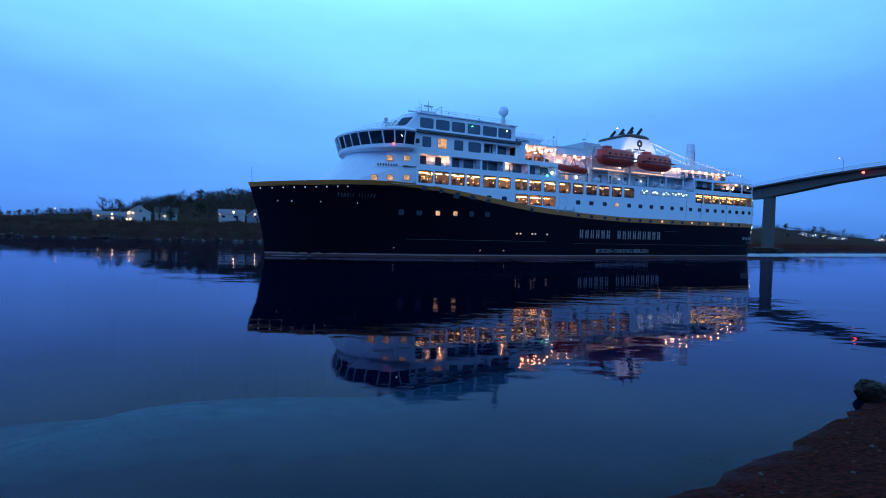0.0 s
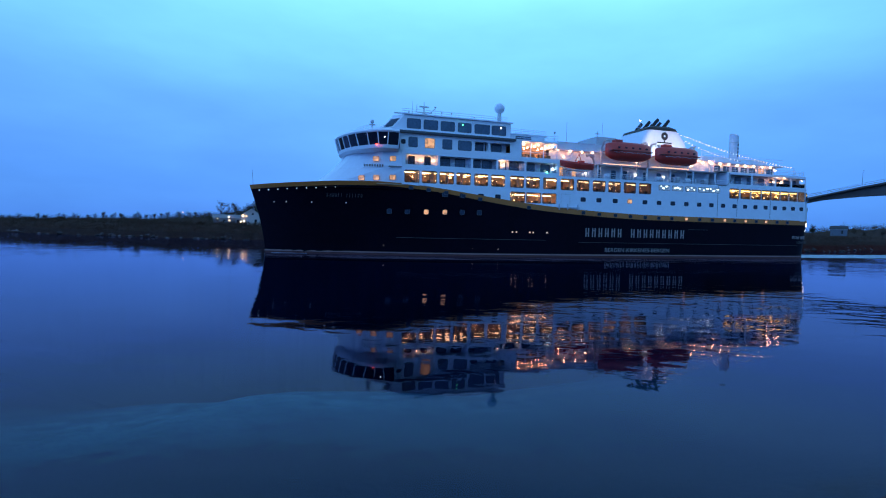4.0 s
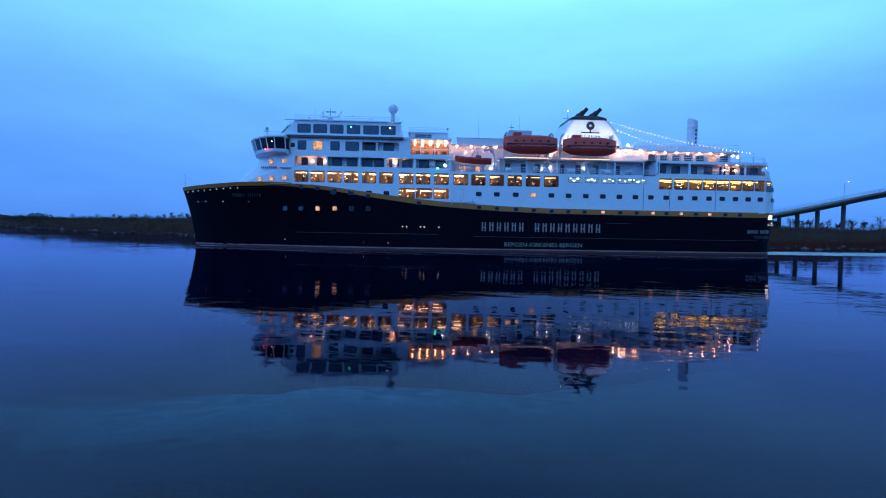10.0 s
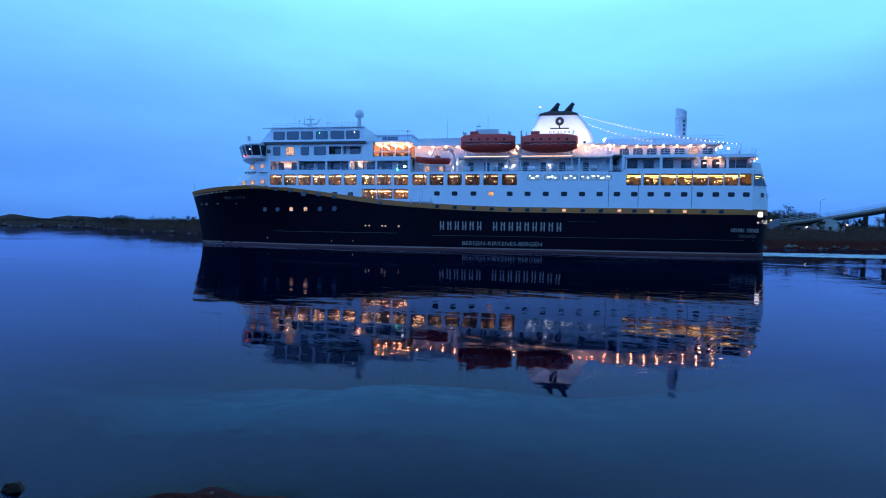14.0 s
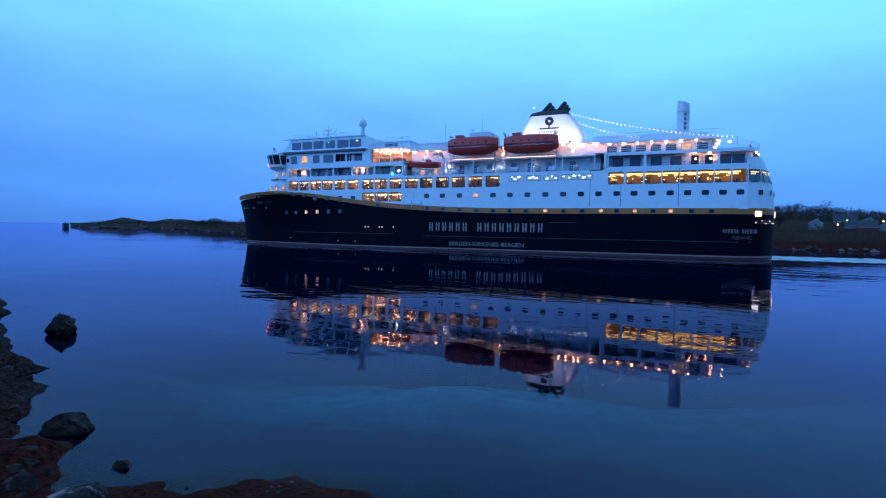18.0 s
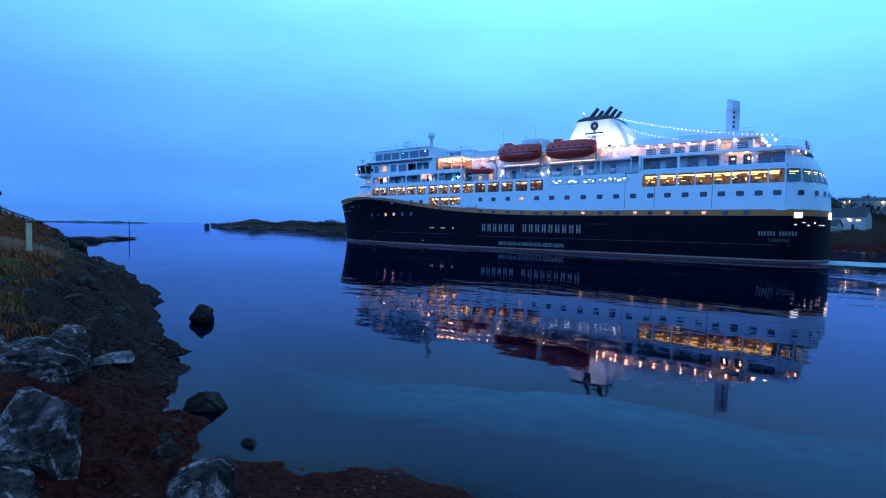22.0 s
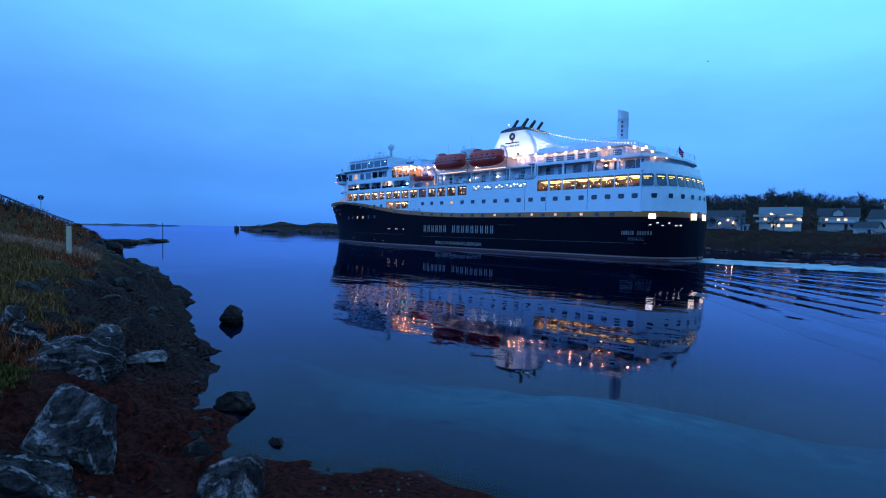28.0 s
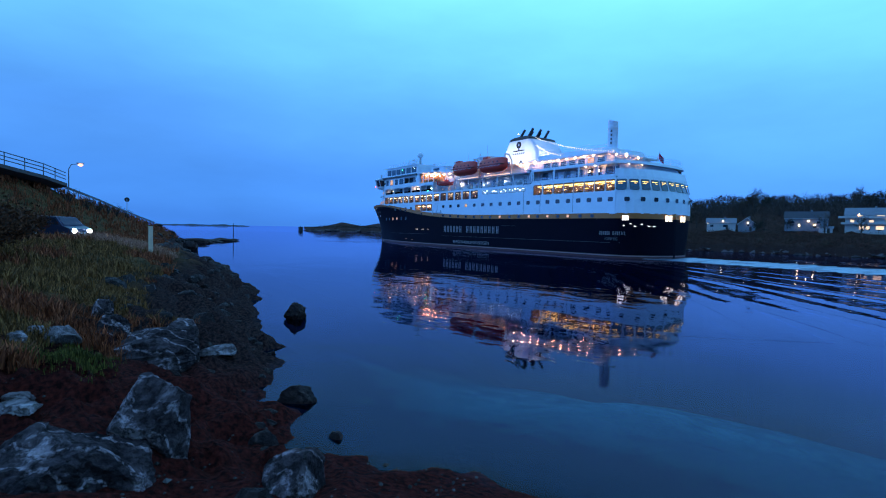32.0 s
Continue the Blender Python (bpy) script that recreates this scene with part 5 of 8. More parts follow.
    box(bm, -117.0, -93.0, -10.9, 10.9, 18.28, 18.42)
    part("sun_deck", bm, DECK, ship)
    for k, (a, b) in enumerate(BALCONY_AFT):
        bm = bmesh.new()
        box(bm, a + 0.05, b - 0.05, 10.86, 10.9, 15.5, 16.5)
        part("balustrade", bm, GLASS, tier, "clear glass balustrade")
        n = 2
        for j in range(n):
            x = a + (b - a) * (j + 0.5) / n
            put("balcony_door", window_mesh(1.1 if k == 2 else 1.7, 1.9, CABINGLASS if k == 2 else BLUEGLASS, bars=1), recess, pose(x, 8.82, 16.65))
    for x in (-109.3, -111.6):
        bulb(tier, x, 10.2, 18.0, WARM, 0.22)
        bulb(recess, x - 0.2, 9.2, 17.0, WARM, 0.17)
    # dark panels round the fore end of the balconies
    bm = bmesh.new()
    tube(bm, [(-95.1, PORT_Y + 0.06, 18.1), (-95.1, PORT_Y + 0.06, 15.9), (-94.4, PORT_Y + 0.06, 15.35), (-92.2, PORT_Y + 0.06, 15.35)], 0.05, 5)
    part("drain_pipe", bm, FRAME, tier)
    # upper aft house with its row of lamps
    bm = bmesh.new()
    box(bm, -112.0, -93.6, -7.2, 7.2, 18.42, 20.5)
    upper = part("upper_aft_house", bm, WHITE, ship)
    bm = bmesh.new()
    box(bm, -113.2, -93.6, -8.6, 8.6, 20.5, 20.75)
    canopy = part("canopy", bm, WHITE, ship)
    for k in range(10):
        bulb(canopy, -88.2 - 2.37 * k, 8.3, 20.3, WARM, 0.2)
    for k in range(7):
        put("deck_window", window_mesh(1.6, 1.3, LITPANE if k == 5 else BLUEGLASS), upper, pose(-95.6 - 2.5 * k, 7.22, 19.4))
    bm = bmesh.new()
    loft(bm, [[(x0_, -6.4, z_), (x0_, 6.4, z_), (x1_ + 2.2, 6.4, z_), (x1_ + 0.6, 5.6, z_), (x1_, 3.6, z_), (x1_, -3.6, z_), (x1_ + 0.6, -5.6, z_), (x1_ + 2.2, -6.4, z_)] for x0_, x1_, z_ in ((-92.0, -112.6, 20.75), (-92.0, -112.2, 21.9), (-92.2, -111.4, 22.15))])
    part("plant_house", bm, WHITE, ship, "low white house round the foot of the tower")
    railing(ship, [(-92.4, 6.0, 22.15), (-106.6, 6.0, 22.15)], 0.9, 3.2, 2)
    for x, y in ((-113.3, 6.0), (-113.4, 3.0), (-113.4, -1.0), (-115.0, 5.0)):
        bulb(canopy, x, y, 20.3, WARM, 0.22)
    railing(ship, [(-94.6, 8.5, 21.0), (-113.0, 8.5, 21.0)], 1.1, 3.0, 2)
    railing(ship, [(-94.6, 10.6, 18.42), (-116.8, 10.6, 18.42), (-118.4, 8.6, 18.45), (-119.4, 5.6, 18.45), (-119.7, 0, 18.45), (-119.4, -5.6, 18.45), (-118.4, -8.6, 18.45)], 1.05, 2.4)
    # tall grey exhaust tower
    bm = bmesh.new()
    loft(bm, [[(-107.7 + 1.1 * math.cos(2 * math.pi * k / 12) * (1.0 if z < 28 else 0.94), 0.95 * math.sin(2 * math.pi * k / 12), z + (0.35 * math.cos(2 * math.pi * k / 12) if z > 28 else 0)) for k in range(12)] for z in (18.4, 22.0, 26.9, 26.95, 28.75)])
    tower = part("exhaust_tower", bm, TOWER, ship, "tall grey weathered tower", smooth=False)
    bm = bmesh.new()
    tube(bm, [(-107.7, 0, 26.9), (-107.7, 0, 27.05)], 1.12, 12)
    part("collar", bm, STEEL, tower)
    for k in range(4):
        bm = bmesh.new()
        box(bm, -108.2, -107.85, 0.9, 0.97, 23.6 + 0.85 * k, 24.1 + 0.85 * k)
        part("letter_bar", bm, DIMGREY, tower)
    # strings of bulbs from the funnel to the stern
    bm_line = bmesh.new()
    for k, (a, b, sag) in enumerate((((-85.5, 2.6, 28.2), (-115.6, 9.2, 20.4), 0.9), ((-88.6, 4.4, 25.6), (-101.0, 8.2, 21.2), 0.5))):
        a, b = Vector(a), Vector(b)
        pts = []
        n = max(10, int((b - a).length / 0.75))
        for j in range(n + 1):
            p = a.lerp(b, j / n)
            p.z -= sag * 4 * (j / n) * (1 - j / n)
            pts.append(p)
        tube(bm_line, pts, 0.02, 4)
        if k == 0:
            wire = part("bulb_string", bmesh.new(), ROPE, ship, "string of small warm bulbs")
        for p in pts[1:-1]:
            bulb(wire, p.x, p.y, p.z, BULB, 0.075, "string_bulb")
    part("bulb_wire", bm_line, ROPE, wire)
    bm = bmesh.new()
    tube(bm, [(-115.6, 9.2, 18.42), (-115.6, 9.2, 20.5)], 0.05, 5)
    part("string_post", bm, STEEL, ship)
    # ensign on its staff
    bm = bmesh.new()
    tube(bm, [(-117.9, 0, 18.4), (-119.0, 0, 20.9)], 0.06, 5)
    staff = part("flag_staff", bm, STEEL, ship)
    for z0, z1, x0, x1, mat in ((19.5, 19.95, 0.0, 1.5, FLAGRED), (20.25, 20.75, 0.0, 1.5, FLAGRED), (19.93, 20.27, 0.0, 1.5, FLAGBLUE)):
        bm = bmesh.new()
        rows = []
        for j in range(6):
            u = j / 5
            x, y = -118.75 - 1.0 * u * 0.5, 0.15 * math.sin(4 * u) - 0.8 * u
            rows.append([(x + 0.02, y, z0 - 1.1 * u), (x - 0.02, y, z1 - 1.1 * u)])
        for a, b in zip(rows, rows[1:]):
            bm.faces.new([bm.verts.new(p) for p in (a[0], b[0], b[1], a[1])])
        part("flag_stripe", bm, mat, staff, "red flag with a dark blue cross")


build_stern()


def text_mesh(words, high, name):
    cu = bpy.data.curves.new(name, "FONT")
    cu.body, cu.size, cu.extrude = words, high / 0.72, 0.012
    ob = bpy.data.objects.new(name, cu)
    scene.collection.objects.link(ob)
    bpy.context.view_layer.update()
    me = bpy.data.meshes.new_from_object(ob.evaluated_get(bpy.context.evaluated_depsgraph_get()))
    bpy.data.objects.remove(ob)
    return me


def port_text(words, x0, x1, z, high, mat, y=11.03):
    """Words on the port side: they read from the bow aft, seen from outside."""
    me = text_mesh(words, high, "lettering")
    me.materials.clear()
    me.materials.append(mat)
    wide = max(v.co.x for v in me.vertices)
    for v in me.vertices:
        v.co.x *= abs(x1 - x0) / wide
    ob = new("lettering", me)
    ob.parent = HULL
    ob.matrix_basis = pose(x0, y, z, 90, 0, 180)
    return ob


def hull_point(x, z):
    u = min(STATIONS, key=lambda s: abs(hull_x(s, z, 12) - x))
    us = np.linspace(max(0, u - 0.03), min(1, u + 0.03), 60)
    u = min(us, key=lambda s: abs(hull_x(s, z, interp(x, SHEER)) - x))
    return hull_half(u, z, interp(x, SHEER))


def letter_bars(x0, x1, z0, z1, letters, mat, thick=0.17):
    """A name drawn as plain upright bars, two for each letter."""
    step = (x0 - x1) / len(letters)
    for k, ch in enumerate(letters):
        if ch == " ":
            continue
        a = x0 - step * k
        bm = bmesh.new()
        w = step * 0.62
        for o in (0.0, w * 0.62):
            box(bm, a - o - thick * step, a - o, 0.0, 0.03, z0, z1)
        mid = (z0 + z1) / 2 + (0.2 if k % 3 == 1 else -0.1) * (z1 - z0)
        box(bm, a - w * 0.62 - thick * step, a, 0.0, 0.028, mid - 0.06 * (z1 - z0), mid + 0.06 * (z1 - z0))
        y0, y1 = hull_point(a, z0), hull_point(a, z1)
        for v in bm.verts:
            v.co.y += y0 + (y1 - y0) * (v.co.z - z0) / (z1 - z0) + 0.015
        part("letter_bar", bm, mat, HULL)


letter_bars(-60.5, -69.3, 4.0, 5.7, "xxxxxx", GREY)
letter_bars(-70.9, -84.5, 4.0, 5.7, "xxxxxxxxx", GREY)
letter_bars(-12.0, -18.0, 9.9, 10.55, "xxxxxx xxxxxx", DIMGREY)
letter_bars(-113.8, -119.0, 4.35, 5.05, "xxxxxx xxxxxx", GREY)
port_text("BERGEN-KIRKENES-BERGEN", -64.9, -80.3, 1.1, 0.8, GREY)
port_text("FOSNAVÅG", -115.1, -118.0, 3.35, 0.6, DIMGREY, 11.0)


def build_hull_details():
    # portholes and lights in the dark plating
    for x, z, lit in ((-28.9, 7.8, 1), (-32.2, 7.85, 1), (-35.4, 7.9, 0), (-38.6, 7.95, 0), (-22.5, 7.75, 0), (-25.6, 7.8, 0)):
        y = hull_point(x, z)
        turn = math.degrees(math.atan2(hull_point(x - 0.5, z) - hull_point(x + 0.5, z), 1.0))
        put("porthole", window_mesh(0.8, 0.8, LITPANE if lit else CABINGLASS), HULL, pose(x, y + 0.06, z, 0, 0, -turn))
    for x in (-25.9, -29.0, -32.2, -35.4, -38.6, -48.3, -59.9, -63.4, -67.1, -70.6, -74.1, -77.4, -80.6, -84.3, -87.7, -91.0, -94.3, -97.0, -100.0, -103.0, -105.8, -109.0, -112.0):
        top = interp(x, SHEER)
        z = (top + gold_low(top)) / 2 - (0.25 if x > -50 else 0.0)
        k = int(abs(x) * 7) % 5
        put("porthole", window_mesh(0.72, 0.55, LITPANE if k == 0 and x < -46 else CABINGLASS), HULL, pose(x, hull_point(x, z) + 0.09, z))
    for x in (-45.2, -46.0, -48.7, -49.4, -52.2):
        bulb(HULL, x, hull_point(x, 4.6) + 0.03, 4.6, HULLLAMP, 0.15, "hull_lamp")
    for x, z in ((-37.7, 1.4), (-42.5, 1.4), (-22.0, 1.7)):
        bulb(HULL, x, hull_point(x, z) + 0.03, z, HULLLAMP, 0.08, "hull_lamp")
    # freeing ports along the bow bulwark
    for k in range(9):
        x = -0.9 - 1.55 * k
        z = interp(x, SHEER) - 1.05
        bulb(HULL, x, hull_point(x, z) + 0.03, z, lamp_material("pale_deck_lamp", (0.7, 0.9, 1.0), 0.5), 0.12, "hawse_light")
    for x in (-3.4, -5.4, -9.6, -15.2):
        bulb(HULL, x, hull_point(x, 9.0) + 0.03, 9.0, lamp_material("faint_deck_lamp", (0.8, 0.9, 1.0), 0.3), 0.1, "hawse_light")
    # bright door near the stern and mooring lights
    def on_hull(x, z):
        """A pose on the plating at the stern, facing out."""
        y = hull_point(x, z)
        turn = math.degrees(math.atan2(hull_point(min(x + 0.2, -60), z) - hull_point(max(x - 0.2, -122.6), z), min(x + 0.2, -60) - max(x - 0.2, -122.6)))
        return pose(x, y + 0.02, z, 0, 0, turn)
    bm = bmesh.new()
    box(bm, -0.55, 0.55, -0.05, 0.06, -0.42, 0.42)
    part("mooring_port", bm, lamp_material("bright_mooring_port", (1.0, 0.92, 0.78), 2.6), HULL, "brightly lit mooring opening", at=on_hull(-118.9, 7.6))
    glow = lamp_material("stern_lamp_glow", (1.0, 0.9, 0.8), 3.0)
    for x, z in ((-118.6, 6.15), (-119.6, 6.5), (-120.2, 6.05), (-120.9, 6.45), (-121.5, 6.1), (-121.9, 6.1)):
        bm = bmesh.new()
        box(bm, -0.16, 0.16, -0.05, 0.05, -0.05, 0.05)
        part("stern_lamp", bm, glow, HULL, at=on_hull(x, z))
    bright = lamp_material("warm_mooring_port", (1.0, 0.82, 0.55), 2.2)
    for y in (2.6, 1.5, -2.2, -3.4):
        bm = bmesh.new()
        box(bm, -0.32, 0.32, -0.06, 0.08, 7.1, 8.2)
        part("mooring_port", bm, bright, HULL, at=pose(-122.72 + 0.02 * y * y, y, 0, 0, 0, 90 - 4 * y))
    # fender line and scuppers
    for z, x0, x1 in ((2.9, -118, -59), (5.9, -90, -85), (3.2, -52, -24)):
        bm = bmesh.new()
        pts = [(x, hull_point(x, z) + 0.02, z) for x in np.linspace(x0, x1, 24)]
        tube(bm, pts, 0.035, 4)
        part("weld_seam", bm, DIMGREY, HULL)


build_hull_details()


# ---- near shore: boulders, stones, grass, post, car, road ramp ----
def boulder_mesh(name, seed, mat, size, rough=0.28, cuts=5, fine=2, block=0.74):
    """A boulder: a ball with flat broken faces and fine relief. size: its three half widths."""
    rnd = random.Random(seed)
    bm = bmesh.new()
    bmesh.ops.create_icosphere(bm, subdivisions=fine + 1, radius=1.0)
    planes = [(Vector((rnd.uniform(-1, 1), rnd.uniform(-1, 1), rnd.uniform(-0.6, 1))).normalized(), rnd.uniform(0.55, 0.85)) for _ in range(cuts)]
    off = Vector((seed * 3.7, seed * 1.3, seed * 2.1))
    for v in bm.verts:
        p = v.co.copy()
        p = Vector([math.copysign(abs(c) ** block, c) for c in p]) * 0.93
        p *= 1 + rough * noise.fractal(p * 1.3 + off, 0.9, 2.0, 4)
        for nrm, d in planes:
            k = p.dot(nrm) - d
            if k > 0:
                p -= nrm * k * 0.85
        p *= 1 + 0.05 * noise.fractal(p * 3.2 + off, 0.8, 2.2, 5) - 0.09 * abs(noise.noise(p * 2.0 + off * 2)) - 0.02 * abs(noise.noise(p * 7.0 + off))
        v.co = Vector((p.x * size[0], p.y * size[1], p.z * size[2]))
    return mesh_of(name, bm, mat, smooth=False)


def boulder(seed, mat, size, x, y, z, turn, name, label, category="rock", group="", fine=3, block=0.74, cuts=5, rough=0.28, tilt=0):
    ob = new(name, boulder_mesh(name, seed, mat, size, fine=fine, block=1.0 if mat is DARKROCK else block, cuts=cuts, rough=rough))
    ob.matrix_basis = pose(x, y, z, tilt) @ pose(0, 0, 0, 0, 0, turn)
    return tagged(ob, label, category, group)


PALEROCK = rock_material("pale_bank_stone", (0.13, 0.095, 0.09), (0.36, 0.28, 0.27), (0.60, 0.48, 0.47), 0.4)
BIG = "pale-streaked grey boulder on the dark weedy beach"


def cut_rock(seed, mat, half, cuts, x, y, z, turn, label, grain=(1, 1, 1), relief=0.05, rounds=2, group="beach boulders"):
    """A block broken along flat faces. cuts: normal and distance of each face, in half widths; grain stretches the relief."""
    bm = bmesh.new()
    bmesh.ops.create_cube(bm, size=2.0)
    for nx, ny, nz, d in cuts:
        nrm = Vector((nx, ny, nz)).normalized()
        bmesh.ops.bisect_plane(bm, geom=bm.verts[:] + bm.edges[:] + bm.faces[:], plane_co=nrm * d, plane_no=nrm, clear_outer=True)
        rim = [e for e in bm.edges if e.is_boundary]
        if rim:
            bmesh.ops.contextual_create(bm, geom=rim)
    bmesh.ops.triangulate(bm, faces=bm.faces[:])
    for _ in range(7):
        long = [e for e in bm.edges if e.calc_length() > 0.085]
        if not long:
            break
        bmesh.ops.subdivide_edges(bm, edges=long, cuts=1)
        bmesh.ops.triangulate(bm, faces=bm.faces[:])
    for _ in range(rounds):
        bmesh.ops.smooth_vert(bm, verts=bm.verts[:], factor=0.5, use_axis_x=True, use_axis_y=True, use_axis_z=True)
    bm.normal_update()
    off = Vector((seed * 3.7, seed * 1.3, seed * 2.1))
    moved = []
    for v in bm.verts:
        q = Vector((v.co.x * grain[0], v.co.y * grain[1], v.co.z * grain[2]))
        d = 0.9 * noise.fractal(q * 1.6 + off, 0.9, 2.0, 4) - 1.1 * abs(noise.noise(q * 2.6 + off * 2)) - 0.45 * abs(noise.noise(q * 6.5 + off)) + 0.3 * noise.noise(q * 12 + off)
        moved.append(v.co + v.normal * relief * d)
    for v, p in zip(bm.verts, moved):
        v.co = Vector((p.x * half[0], p.y * half[1], p.z * half[2]))
    bmesh.ops.recalc_face_normals(bm, faces=bm.faces[:])
    ob = new("boulder", mesh_of("boulder", bm, mat, smooth=False))
    ob.matrix_basis = pose(x, y, z, 0, 0, turn)
    return tagged(ob, label, "rock", group)


# x to the side, y away from the beach, z up
cut_rock(17, ROCK, (0.78, 0.62, 0.90), ((-0.15, -0.55, 0.85, 0.66), (0.62, -0.78, 0.10, 0.74), (-0.45, -0.75, -0.42, 0.62), (-0.86, 0.1, 0.5, 0.78), (0.97, 0.1, -0.12, 0.80), (-0.75, -0.2, -0.6, 0.66), (0.55, 0.2, 0.8, 0.95)),
         -10.2, 1.60, 1.08, 81, BIG, (1, 1, 1), 0.07)
cut_rock(8, ROCK, (1.30, 1.1, 0.86), ((-0.35, -0.35, 0.9, 0.72), (0.3, -0.9, 0.15, 0.70), (-0.55, -0.8, 0.25, 0.78), (0.75, -0.25, 0.6, 0.78), (0.5, 0.2, 0.8, 0.74), (-0.6, 0.1, 0.75, 0.76)),
         -8.75, 0.1, 1.05, 86, "large rough grey boulder with pale veins, on the beach", (2.4, 2.4, 0.5), 0.085, 2)
cut_rock(14, ROCK, (1.65, 0.85, 0.72), ((-0.3, -0.85, 0.55, 0.50), (-0.45, -0.2, 0.85, 0.60), (0.3, -0.55, 0.8, 0.72), (-0.75, -0.5, 0.45, 0.78), (0.8, -0.5, 0.1, 0.85)),
         -16.2, 2.15, 0.98, 84, "broad grey ridge of rock with pale streaks, above the beach", (0.7, 1.6, 2.2), 0.075, 2)
cut_rock(19, ROCK, (0.62, 0.7, 0.66), ((-0.5, -0.6, 0.6, 0.66), (0.85, -0.3, 0.45, 0.78), (0.2, -0.2, 0.95, 0.82), (-0.7, 0.2, 0.6, 0.8)),
         -16.75, 3.3, 1.18, 80, "rounded grey block of rock leaning on a ridge", (1, 1, 1.6), 0.05, 4)
cut_rock(23, ROCK, (0.55, 0.5, 0.6), ((-0.4, -0.6, 0.7, 0.66), (0.7, -0.3, 0.6, 0.72), (-0.8, 0, 0.5, 0.75)),
         -17.3, 1.55, 1.46, 70, "small grey block of rock behind a ridge", (1, 1, 1.6), 0.10, 2)
boulder(21, PALEROCK, (0.60, 0.50, 0.2), -17.0, 4.5, 0.72, 70, "boulder", "flat pale slab of rock among dark stones", group="beach boulders", fine=4)
cut_rock(24, ROCK, (0.52, 0.56, 0.46), ((-0.5, -0.3, 0.8, 0.62), (0.75, -0.4, 0.5, 0.66), (0.2, -0.85, 0.3, 0.78), (-0.85, -0.3, 0.2, 0.82)),
         -7.75, 3.25, 0.50, 66, "low grey boulder at the water's edge", (2.4, 1.0, 1.0), 0.07, 3)
for x, y, turn in ((-12.95, -0.28, 20), (-11.0, -0.26, 70)):
    cut_rock(27 + turn, PALEROCK, (0.30, 0.28, 0.09), ((-0.3, 0.2, 0.9, 0.75), (0.7, 0.5, 0.4, 0.8), (-0.6, -0.7, 0.3, 0.8)), x, y, float(ground_height([x], [y])[0]) + 0.05, turn, "flat pale slab of rock lying in dark weed", (1, 1, 1), 0.08)
boulder(31, DARKROCK, (0.64, 0.6, 0.66), -25.2, 10.5, 0.2, 10, "sea_rock", "dark round rock standing in the shallows")
boulder(34, DARKROCK, (0.56, 0.32, 0.46), -13.1, 5.55, 0.05, 60, "sea_rock", "dark pointed rock standing in the shallows")
boulder(41, PALEROCK, (0.55, 0.42, 0.30), -16.6, 0.55, 1.75, 15, "stone", "pale rounded stone lying in the grass", group="stones in the grass")
boulder(43, PALEROCK, (0.28, 0.24, 0.20), -16.1, -0.35, 1.85, 60, "stone", "small pale stone lying in the grass", group="stones in the grass")
boulder(45, PALEROCK, (0.32, 0.28, 0.26), -16.9, 0.05, 1.8, 0, "stone", "small pale stone lying in the grass", group="stones in the grass")
boulder(47, ROCK, (0.28, 0.34, 0.42), -18.7, 1.6, 2.05, 0, "stone", "upright grey stone standing in the grass", group="stones in the grass")
boulder(52, DARKROCK, (1.6, 1.5, 1.3), -100.5, 22.0, 0.5, 0, "sea_rock", "dark round rock off the point")
boulder(61, DARKROCK, (0.20, 0.15, 0.15), -10.3, 5.3, 0.02, 20, "sea_rock", "small dark stone in the shallows")
for k, (x, y, long, wide, high, turn) in enumerate(((-139.5, 31.0, 5.6, 2.2, 1.15, 62), (-146.0, 36.6, 4.4, 1.8, 0.9, 52), (-154.0, 42.2, 5.0, 1.7, 0.95, 58), (-158.5, 45.2, 3.6, 1.2, 0.6, 60))):
    boulder(71 + k, DARKROCK, (long, wide, high), x, y, 0.1, turn, "skerry", "low dark skerry off the rocky point", group="skerries")
boulder(57, DARKROCK, (0.6, 0.45, 0.4), 13.1, 15.2, 0.25, 30, "sea_rock", "dark rock at the edge of the beach")


